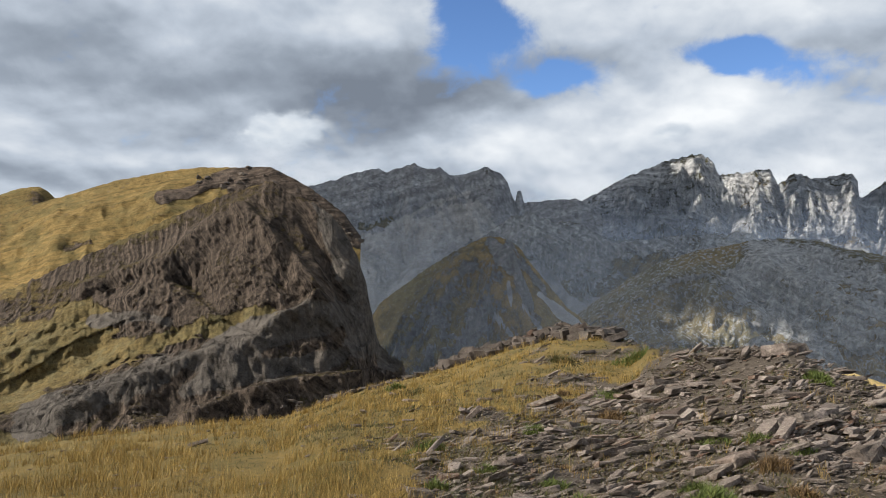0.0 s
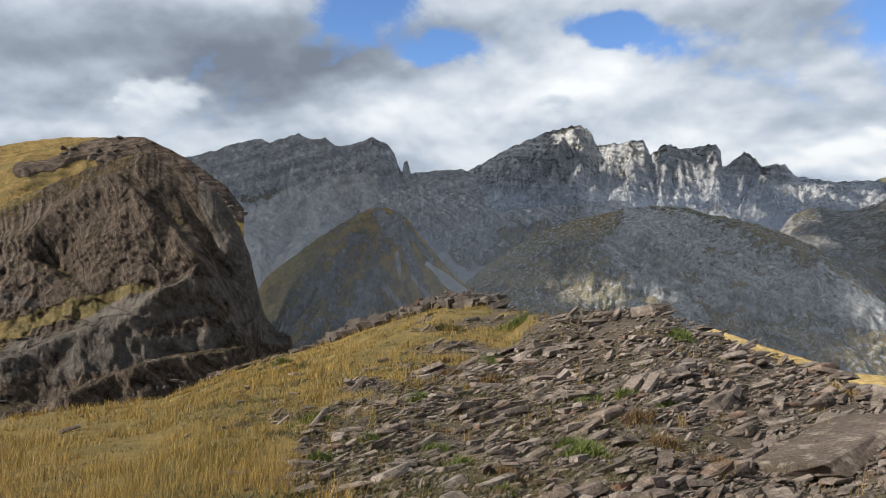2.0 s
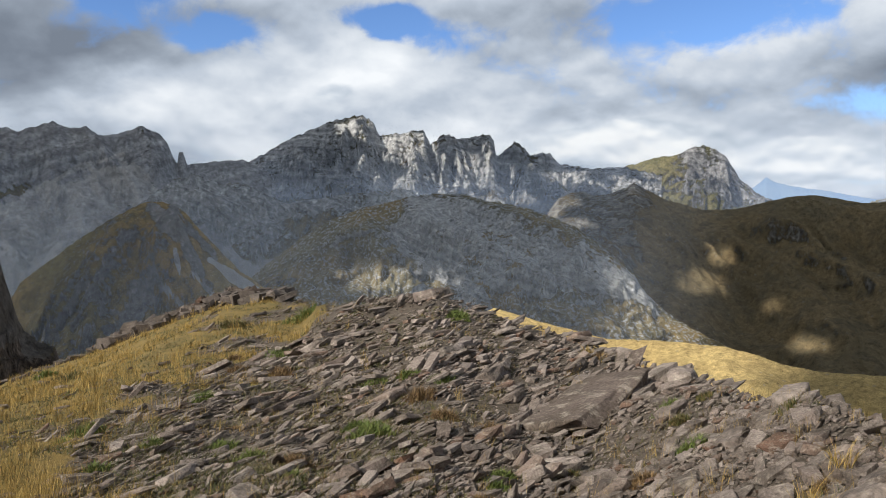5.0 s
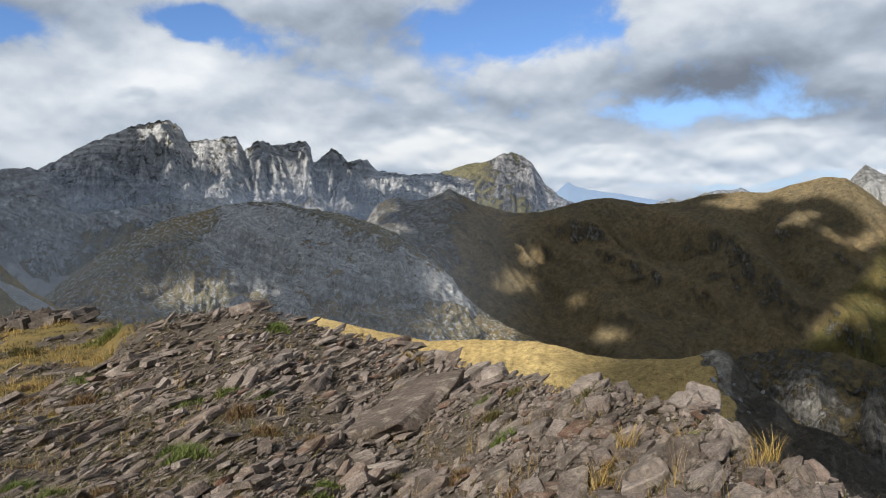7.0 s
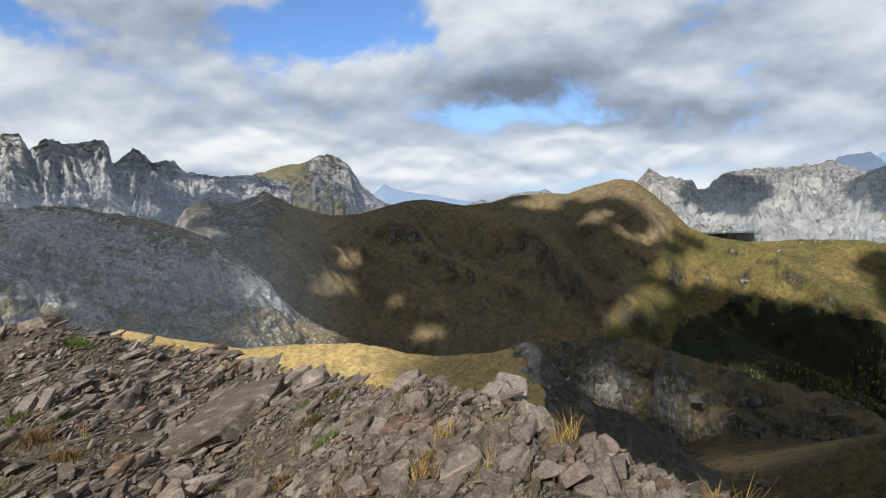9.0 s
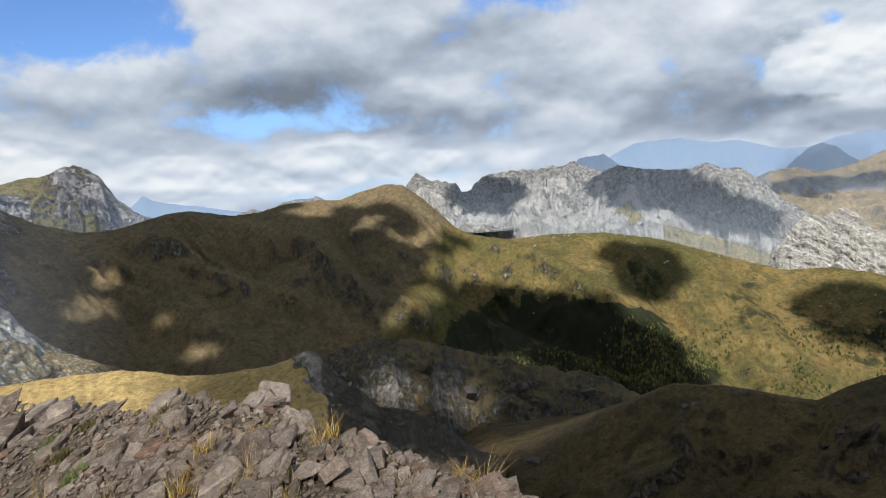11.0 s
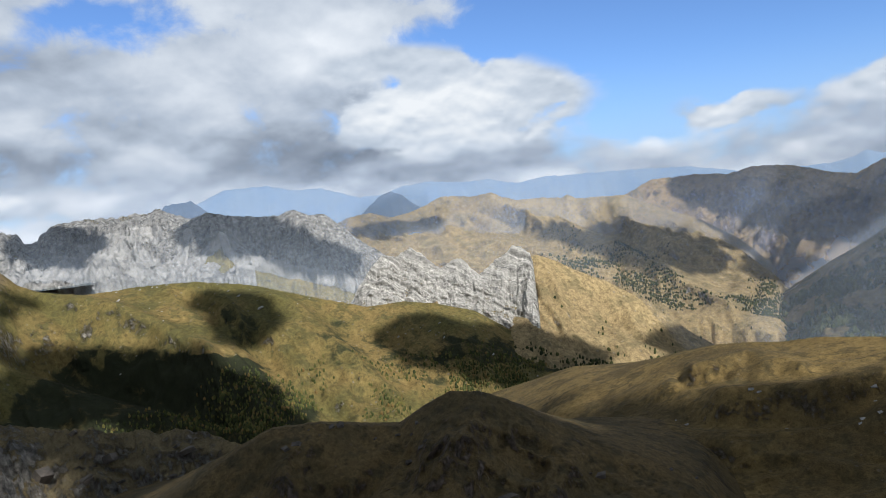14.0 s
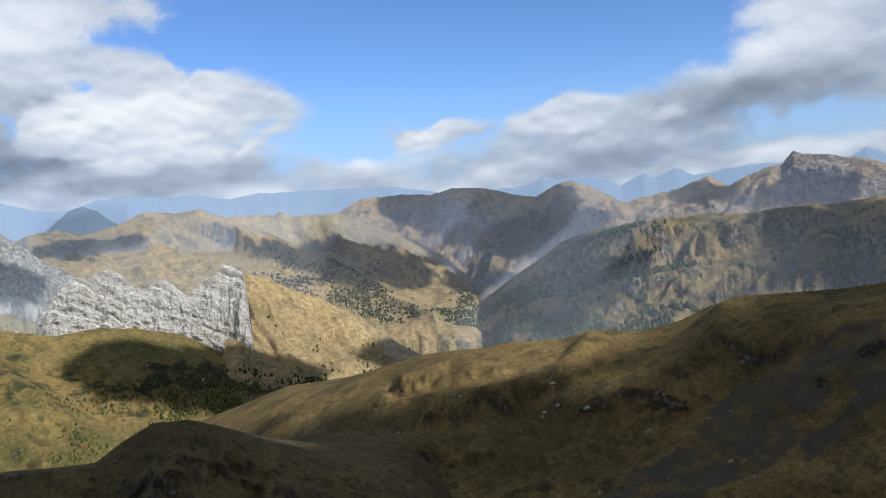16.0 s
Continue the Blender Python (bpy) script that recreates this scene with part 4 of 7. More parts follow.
RELIEF_ASPE = [(22, 0.5, [(15.88, 6.7), (16.35, 4.11), (15.51, 1.49)]),
    (-35, 0.5, [(17.65, 4.98), (18.12, 2.82), (18.58, 1.51)]),
    (30, 0.5, [(19.81, 5.41), (20.28, 3.26), (19.88, 1.52)]),
    (-35, 0.4, [(21.55, 4.55), (22.02, 2.4)]),
    (35, 0.4, [(23.24, 4.96), (23.72, 2.4)]),
    (-30, 0.4, [(24.74, 4.1), (25, 1.97)]),
    (35, 0.4, [(25.97, 4.94), (26.25, 1.97)]),
    (-40, 0.5, [(27.24, 3.66), (27.94, 0.7)]),
    (25, 0.5, [(11.07, 4.07), (12.41, 2.34), (14.19, 1.04)]),
    (-25, 0.5, [(13.26, 5.83), (13.73, 3.23)]),
    (30, 0.35, [(27.83, 4.5), (29.51, 2.39), (30.57, 0.3)]),
    (-30, 0.4, [(30.27, 3.64), (32.29, 1.97)])]
RELIEF_WALL = [(18.2, 0.6, [(-3.07, 5.26), (-1.85, 2.99), (-0.61, 1.3)]),
    (-20.8, 0.8, [(-7.11, 2.86), (-5.15, 0.39), (-7.19, -2.97)]),
    (-15.6, 0.4, [(-2.04, 5.3), (-1.02, 3.86)]),
    (15.6, 0.5, [(0.25, 5.79), (1.09, 3.48)]),
    (-15.6, 0.3, [(2.58, 3.29), (3.22, 2.23)])]
RELIEF_SPUR = [(6.3, 0.7, [(118.01, -13.67), (121.7, -12.71), (125.21, -13.63)]),
    (-5.6, 0.6, [(117.07, -14), (119.79, -13.84), (121.54, -14.42)]),
    (7, 0.8, [(133.38, -10.88), (130.54, -13.74), (125.98, -15.18), (119.63, -15.54)]),
    (-5.6, 0.7, [(130.44, -15.01), (125.86, -16.45), (116.78, -16.95)]),
    (6.3, 0.9, [(142.96, -8.95), (141.17, -12.4), (136.46, -15.2), (130.34, -16.26)]),
    (-6.3, 0.9, [(146.97, -11.65), (140.96, -15.65), (134.55, -18.04)]),
    (4.9, 1.2, [(152.82, -11.59), (146.75, -15.56), (138.64, -19.65)]),
    (-3.5, 0.8, [(110.72, -15.37), (107.94, -17.04), (110.24, -19.83)]),
    (2.8, 0.7, [(114.04, -17.47), (121.1, -19.02), (129.99, -20.36)])]
RELIEF_BARE = [(22, 0.8, [(103.58, 1.04), (108.65, -1.78), (115.22, -5.51), (120.23, -9.08)]),
    (-22, 0.8, [(106.38, 0.58), (113.72, -2.71), (120.43, -6.89)]),
    (24, 0.8, [(110.55, 0.21), (115.63, -1.12), (121.47, -5.2), (123.5, -7.6)]),
    (-20, 0.7, [(99.44, -1.28), (105.35, -1.46), (110.12, -4.11)]),
    (-18, 0.6, [(113.95, -0.31), (119.06, -2.32), (124.13, -5.43)])]
RELIEF_WOODED = [(30, 0.9, [(148.86, -2.98), (143.65, -3.83), (137.62, -4.69), (132.94, -5.23)]),
    (-28, 0.8, [(147.35, -4.48), (142.78, -5.43), (135.39, -6.69)]),
    (24, 0.9, [(150.82, -5.45), (145.4, -6.39), (139.48, -7.35), (130.98, -8.15)]),
    (-24, 0.8, [(151.73, -7.8), (147.14, -8.47), (141.4, -8.69)]),
    (24, 0.7, [(141.82, -2.04), (136.85, -3.78), (131.65, -5.14)]),
    (-22, 0.6, [(139.7, -3.98), (134.69, -4.7)])]


def build_ground():
    r = np.concatenate([np.linspace(60, 1200, 40), np.geomspace(1250, 4900, 60)])[:, None]
    a = np.radians(np.arange(0, 360, 2.0))[None, :]
    X, Y = r * np.sin(a), r * np.cos(a)
    Z = -420 + fbm(X / 400, Y / 400, 0, 4) * 18
    me = grid_mesh("ground", X, Y, Z, (("rock", 0 * X), ("scree", 0 * X)), wrap=True)
    me.materials.append(m_slope)
    tagged(new("ground", me), "wooded and grassy valley floor far below the summit", "ground", kind="structure")


build_ground()


def c_rock(lo, hi, scree_from=2.0):
    """Rock near the crest, scree from a given part of the slope down."""
    def f(az, s, x, y, z):
        return 0.75 * (1 - smooth(s, lo, hi)) - 0.05, smooth(s, scree_from, scree_from + 0.15)
    return f


def c_const(rock, scree=0.0):
    return lambda az, s, x, y, z: (rock + 0 * s, scree + 0 * s)


def c_butt(az, s, x, y, z):
    edge = (1 - smooth(s, -0.03, 0.02)) * smooth(-az, 12.5, 13.5)
    return 0.75 - 1.1 * edge, 0 * s


def c_gold(az, s, x, y, z):
    return -0.25 + 0 * s, 0 * s


def c_wall(az, s, x, y, z):
    return 0.8 * (1 - smooth(s, 0.55, 0.9)) + 0.1, smooth(s + 0.012 * (az + 2), 0.42, 0.55)


def c_white(az, s, x, y, z):
    return 0.9 - 0.5 * smooth(s, 0.8, 1.0), smooth(s, 0.38, 0.60) * 0.9


# lower edge of the pale scree under the white pyramid
SCREE_EDGE = [(72.48, -2.58), (77.7, -3.13), (79.44, -2.81), (81.36, -2.68), (82.6, -0.87), (83.74, -2.67), (86.07, -3.37), (89.17, -4.51), (91.07, -4.93), (92.53, -5.77), (93.39, -7.12), (94.19, -5.23), (96.15, -4.99), (98.49, -6.16)]


def c_pyramid(az, s, x, y, z):
    el = np.degrees(np.arctan2(z - EYE, np.hypot(x, y)))
    above = el - np.interp(az, *np.array(SCREE_EDGE).T)
    white = smooth(above, -0.3, 0.3)
    return -0.7 + 1.6 * white, white * (1 - smooth(above, 0.9, 1.6)) * 0.95


def c_strip(az, s, x, y, z):
    # past the cone a darker tone paints the flank's shade
    return -0.25 + 0.8 * smooth(az, 59, 60.5), 0.95 * smooth(az - 6 * s, 57.6, 59.0)


# the first three glow with the haze painted into their material
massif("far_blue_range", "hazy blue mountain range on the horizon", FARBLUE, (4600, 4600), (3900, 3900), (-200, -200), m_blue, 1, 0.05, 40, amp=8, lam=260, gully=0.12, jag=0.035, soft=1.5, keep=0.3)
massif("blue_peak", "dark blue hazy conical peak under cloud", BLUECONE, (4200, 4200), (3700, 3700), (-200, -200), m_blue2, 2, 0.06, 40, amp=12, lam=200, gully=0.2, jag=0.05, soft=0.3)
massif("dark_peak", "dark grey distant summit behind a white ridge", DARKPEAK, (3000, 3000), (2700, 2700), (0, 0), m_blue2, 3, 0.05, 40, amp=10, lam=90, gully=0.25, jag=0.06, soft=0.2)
massif("distant_outcrop", "pale rocky outcrop behind a brown ridge", FARROCK, (2600, 2600), (2300, 2300), (-60, -60), m_white, 4, 0.05, 40, amp=8, lam=60, cover=c_const(0.6), jag=0.1, soft=0.3)
massif("rocky_massif", "grey-green rocky massif with steep summit block", MASSIF, (3500, 3500), (2500, 2500), (-60, -60), m_massif, 5, 0.035, 140, key="massif", fine=1.4, cliff=0.35, amp=16, lam=170, gully=0.4, jag=0.06, soft=0.5, keep=0.2,
       cover=lambda az, s, x, y, z: (0.7 * smooth(az, 39.5, 41.5) * (1 - smooth(s, 0.25, 0.45)) + 0.05, 0 * s))
massif("limestone_peak", "high grey limestone massif with jagged towers and pale scree", ASPE, (2600, 2800), (1800, 1950), (-15, -10), m_aspe, 6, 0.032, 220, key="aspe", relief=RELIEF_ASPE, fine=1.15, cliff=0.6, amp=12, lam=64, gully=0.22, octs=6, jag=0.08, cover=c_rock(0.5, 0.75, 0.62),
       bed=((34, 11, (0.25, 0.1, 1)),), keep=0.2, soft=0.5, long=3.5)
massif("grey_wall_ridge", "grey limestone wall with serrated crest above scree", GREY_WALL, (1600, 1650), (1250, 1250), (-70, -60), m_wall, 7, 0.03, 220, key="wall", relief=RELIEF_WALL, fine=1.2, cliff=0.7, amp=6, lam=70, gully=0.16, octs=6, jag=0.05, cover=c_wall, marks=ON_WALL,
       bed=((22, 5, (-0.5, 0.1, 1)),), keep=0.2, soft=0.5, long=4)
massif("grey_green_slope", "dark grey-green slope with rock bands below the peaks", MIDHILL, (1230, 1250), (1050, 1040), (-150, -150), m_mid, 8, 0.05, 150, key="mid", relief=RELIEF_MID, fine=1.4, marks=ON_MID, amp=6, lam=90, gully=0.28, jag=0.08, cover=c_rock(0.1, 0.5, 0.7), keep=0.25, fan=0.7)
massif("brown_spur", "brown-green pyramidal spur with pale rock ribs", KNOB, (800, 800), (452, 452), (-200, -200), m_knob, 9, 0.035, 200, key="knob", cut=0.6, relief=RELIEF_KNOB, fine=1.2, marks=ON_SPUR, amp=5, lam=60, gully=0.34, jag=0.05, cover=c_const(0.02), lean=0.55, long=4, soft=0.4, keep=0.5, fan=0.75, streak=0.9)
M_DOME = massif("limestone_dome", "rounded grey limestone dome speckled with turf", DOME, (1020, 900), (475, 475), (-150, -250), m_dome, 10, 0.035, 260, marks=ON_DOME, relief=RELIEF_DOME, cliff=0.15, amp=7, lam=75, gully=0.18, jag=0.05, long=1.4, bed=((14, 6, (-0.4, 0.3, 1)),),
       key="dome", cut=0.75, cover=lambda az, s, x, y, z: (0.5 * smooth(az, 15, 22) * (1 - 0.9 * smooth(s, 0.35, 0.7)) - 0.02, 0 * s))
massif("far_brown_range", "distant brown range with a pale rocky peak", RIGHTFAR, (3300, 3300), (2420, 2420), (-330, -300), m_far, 12, 0.045, 180, key="far", fine=1.15, cliff=0.1, amp=14, lam=170, gully=0.34, octs=6, jag=0.05, lean=0.5, soft=0.8, keep=0.2,
       cover=lambda az, s, x, y, z: (0.6 * smooth(az, 146, 148) * (1 - smooth(s, 0.15, 0.4)) - 0.1, 0 * s))
massif("pasture_hills", "rolling ochre pasture hills with pale rock", BARE, (2600, 2600), (1750, 1750), (-260, -330), m_hills, 13, 0.045, 190, relief=RELIEF_BARE, fine=1.1, cliff=0.05, amp=8, lam=190, gully=0.24, octs=6, jag=0.03, lean=-0.8, key="bare",
       cover=lambda az, s, x, y, z: (0.45 * (1 - smooth(az, 101, 104)) * (1 - smooth(s, 0.1, 0.3)) - 0.15, 0 * s))
massif("wooded_slope", "brown and dark wooded slope across the valley", RIGHTMID, (2300, 2300), (1450, 1450), (-300, -300), m_wooded, 14, 0.045, 200, relief=RELIEF_WOODED, cliff=0.1, amp=10, lam=150, gully=0.32, octs=6, jag=0.04, lean=0.8, key="wooded", cover=c_const(-0.1))
massif("white_cirque", "white limestone cirque wall above a small lake", WHITE, (2150, 2150), (1565, 1600), (-66, -90), m_white, 15, 0.03, 200, key="cirque", fine=1.15, marks=ON_WHITE, cliff=0.4, amp=9, lam=52, gully=0.3, octs=5, jag=0.09, cover=c_white, soft=0.5, keep=0.25, long=3)
massif("white_pyramid", "white limestone pyramid with pale scree fans", PYRAMID, (1950, 1950), (1540, 1540), (-125, -250), m_white, 35, 0.03, 230, key="pyramid", relief=RELIEF_PYRAMID, marks=ON_PYRAMID, fine=1.15, cliff=0.45, amp=7, lam=48, gully=0.26, octs=5, jag=0.05, cover=c_pyramid, soft=0.35, keep=0.5, long=5)
massif("limestone_tooth", "pale tilted limestone tooth on a grassy hill", TOOTH, (1500, 1490), (1470, 1450, 1390), (-150, -200, -240), m_tooth, 16, 0.018, 150, cliff=0.3, amp=4, lam=40, gully=0.3, octs=6, jag=0.08, cover=c_const(0.8), soft=0.3, keep=0.4,
       key="toothrock", bed=((9, 4, (0.7, -0.5, 0.45)), (22, 6, (0.7, -0.5, 0.45))))
massif("tooth_hill", "rounded golden hill dotted with trees", TOOTHHILL, (1560, 1650), (1050, 1150), (-340, -410), m_hills, 17, 0.04, 170, cliff=0.1, amp=3.5, lam=150, gully=0.24, jag=0.02, lean=-0.5, key="tooth", cover=c_const(-0.2))
M_SLOPE = massif("grassy_mountainside", "broad brown moor that turns into a yellow-green wooded slope", MOOR, (1500, 1540, 1440, 1400), (650, 720, 760, 820), (-260, -345, -345, -400), m_slope, 18, 0.045, 300, marks=ON_SLOPE, cliff=0.06, amp=6,
       lam=190, gully=0.2, octs=6, jag=0.025, lean=-0.6, long=2.6, key="moor", cut=0.85, soft=0.8, keep=0.2, relief=RELIEF_MOOR, fine=1.0, tone=lambda a, e: smooth(a - 0.5 * (e + 8), 62, 67),
       cover=lambda az, s, x, y, z: (0.8 * (1 - smooth(az, 37.5, 40)) * (1 - smooth(s, 0.3, 0.6)) - 0.18, 0 * s))
M_GULLY = massif("gully_cliff", "grey rocky cliff above a shaded gully", GULLY, (520, 480), (300, 300), (-170, -190), m_gully, 19, 0.035, 170, cliff=0.5, amp=4, lam=38, gully=0.4, octs=6, jag=0.1, key="gully", cut=0.75, cover=c_const(0.42))
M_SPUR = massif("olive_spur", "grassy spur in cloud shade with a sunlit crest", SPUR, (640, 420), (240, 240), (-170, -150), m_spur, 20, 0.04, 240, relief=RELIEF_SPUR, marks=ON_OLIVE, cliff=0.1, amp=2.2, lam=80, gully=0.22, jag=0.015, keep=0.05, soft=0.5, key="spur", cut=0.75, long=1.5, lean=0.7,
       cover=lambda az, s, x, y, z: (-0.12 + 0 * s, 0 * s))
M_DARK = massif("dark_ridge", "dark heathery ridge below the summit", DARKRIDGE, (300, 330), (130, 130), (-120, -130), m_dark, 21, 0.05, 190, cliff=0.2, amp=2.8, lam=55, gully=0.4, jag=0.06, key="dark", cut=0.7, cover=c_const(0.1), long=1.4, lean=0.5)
M_CONE = massif("golden_ridge", "golden grass ridge ending in a pale rocky cone", STRIP, (290, 240), (110, 110), (-80, -110), m_strip, 22, 0.04, 180, cliff=0.15, amp=1.2, lam=40, gully=0.2, jag=0.03, key="strip", cut=0.62, cover=c_strip, marks=ON_STRIP, soft=0.5, keep=0.3)
massif("small_gold_hill", "small rounded golden grass hill with a rock edge", FAR_HILL, (900, 900), (650, 650), (-60, -60), m_gold, 23, 0.05, 60, amp=3, lam=50, gully=0.2, jag=0.03, cover=lambda az, s, x, y, z: (0.9 * smooth(az, -33.5, -32) * np.exp(-((s - 0.08) / 0.05) ** 2) - 0.2, 0 * s))
M_HILL = massif("golden_hill", "golden grass hill with a broken brown cliff band", GOLD_HILL, (380, 340), (240, 240), (-30, -30), m_gold, 24, 0.035, 200, cliff=0.15, amp=1.6, lam=55, gully=0.24, jag=0.03, key="gold", cover=c_gold, marks=ON_GOLD, lean=0.5, soft=1.2)
M_BUTT = massif("rock_buttress", "brown bedded rock buttress with grass ledges", BUTTRESS, (230, 190), (95, 95), (-45, -60), m_butt, 25, 0.038, 430, relief=RELIEF_BUTTRESS, cliff=0.3, amp=1.15, lam=20, gully=0.02, octs=6, jag=0.09, key="butt", cut=0.7, cover=c_butt, marks=ON_BUTTRESS, lean=-0.8, long=1.5,
       bed=((2.6, 0.7, (0.72, -0.25, 0.64)), (5.5, 1.5, (-0.40, -0.25, 0.88))), soft=0.5, keep=0.15)


# ---------------------------------------------------------------- the summit underfoot
# azimuth, elevation of its rim, distance of the rim, dip between
RIM = np.array([(-180, -24, 5, 0), (-100, -22, 8, 0), (-60, -16, 25, 0), (-34, -14.3, 32, 0), (-19, -13.6, 36, 0), (-14.6, -13.3, 38, 0), (-10.8, -11.9, 38, 0), (-4.65, -10.3, 36, 0.2),
                (2.3, -7.7, 36, 0.6), (6, -6.5, 36, 0.9), (11, -6.5, 34, 0.9), (12.6, -7.3, 26, 0.9), (15.5, -7.3, 24, 0.9), (21.5, -6.7, 21, 0.9),
                (24, -7.6, 20, 0.85), (28, -9, 19, 0.8), (32.5, -9.9, 18, 0.7), (36.5, -11.3, 16, 0.5), (40, -12.3, 13, 0.3), (44, -13.6, 10.5, 0.15)] +
               [(48, -13.4, 8.5, 0.1), (52, -14.6, 7.5, 0), (56, -14.2, 7, 0), (57.7, -15.8, 6.5, 0), (60, -17.5, 6, 0), (65, -19.2, 5.7, 0), (68, -19.6, 5.5, 0), (72, -21.6, 5, 0),
                (76, -23.2, 4.6, 0), (90, -27, 4, 0), (130, -28, 4, 0), (180, -24, 5, 0)])


def summit_z(x, y):
    """Height of the summit's ground."""
    r, az = np.hypot(x, y), np.degrees(np.arctan2(x, y))
    el, D, dip = (np.interp(az, RIM[:, 0], RIM[:, k]) for k in (1, 2, 3))
    zc = EYE + D * np.tan(np.radians(el))
    u = np.clip(r / D, 0, 1)
    z = zc * u ** 1.1 - dip * np.sin(np.pi * u ** 0.9)
    out = np.clip(r - D, 0, None)
    z = z - 0.62 * out + 0.55 * np.minimum(out, 0.8) * 0
    near = 1 - smooth(out, 0, 30)
    z = z + 0.10 * fbm(x / 1.7, y / 1.7, 0, 4, 0.5, 5) * smooth(r, 1.5, 4) * near + fbm(x / 14, y / 14, 3, 5, 0.5, 9) * 3.0 * smooth(out, 0, 40)
    return z


def stone_part(x, y):
    """How stony the summit is, 0 grass to 1 stones."""
    az, r = np.degrees(np.arctan2(x, y)), np.hypot(x, y)
    edge = -4 + 4 * smooth(r, 6, 14) + 11 * smooth(r, 14, 27)
    return smooth(az + 9 * fbm(x / 2.2, y / 2.2, 0, 4, 0.55, 31), edge - 7, edge + 7)


def summit_mat():
    mat, N, bsdf = material("summit_soil")
    p = N.n("ShaderNodeTexCoord").outputs["Object"]
    st = N.n("ShaderNodeAttribute", attribute_name="rock").outputs["Fac"]
    a, b, c = N.noise(p, 0.7, 6, 0.6), N.noise(p, 5.0, 8, 0.7), N.noise(p, 28.0, 6, 0.75)
    grass = N.mix(N.span(a, 0.35, 0.65), (0.23, 0.16, 0.055), (0.155, 0.12, 0.045))
    grass = N.mix(N.span(b, 0.45, 0.7), grass, (0.09, 0.075, 0.032))
    soil = N.mix(N.span(b, 0.35, 0.65), (0.066, 0.052, 0.039), (0.108, 0.088, 0.068))
    soil = N.mix(N.span(c, 0.45, 0.7, 0, 0.8), soil, (0.2, 0.17, 0.138))
    col = N.mix(N.span(N.m("ADD", st, N.m("MULTIPLY", N.m("SUBTRACT", b, 0.5), 0.8)), 0.35, 0.6), grass, soil)
    N.wire(bsdf.inputs["Base Color"], col)
    bsdf.inputs["Roughness"].default_value = 0.95
    bsdf.inputs["Specular IOR Level"].default_value = 0.15
    bp = N.n("ShaderNodeBump")
    bp.inputs["Distance"].default_value = 0.06
    N.wire(bp.inputs["Height"], N.m("ADD", b, N.m("MULTIPLY", c, 0.5)))
    N.wire(bsdf.inputs["Normal"], bp.outputs[0])
    return mat


def build_summit():
    a = np.concatenate([np.arange(-48, 92, 0.6), np.arange(92, 312, 2.0)])
    r = np.concatenate([np.geomspace(0.01, 45, 150), np.geomspace(46.5, 650, 60)])[:, None]
    A = np.radians(a)[None, :]
    X, Y = r * np.sin(A), r * np.cos(A)
    Z = np.maximum(summit_z(X, Y), -440)
    me = grid_mesh("summit_ground", X, Y, Z, (("rock", stone_part(X, Y)),), wrap=True)
    me.materials.append(summit_mat())
    return tagged(new("summit_ground", me), "stony summit ground with dry golden grass", "ground", kind="structure")


summit = build_summit()


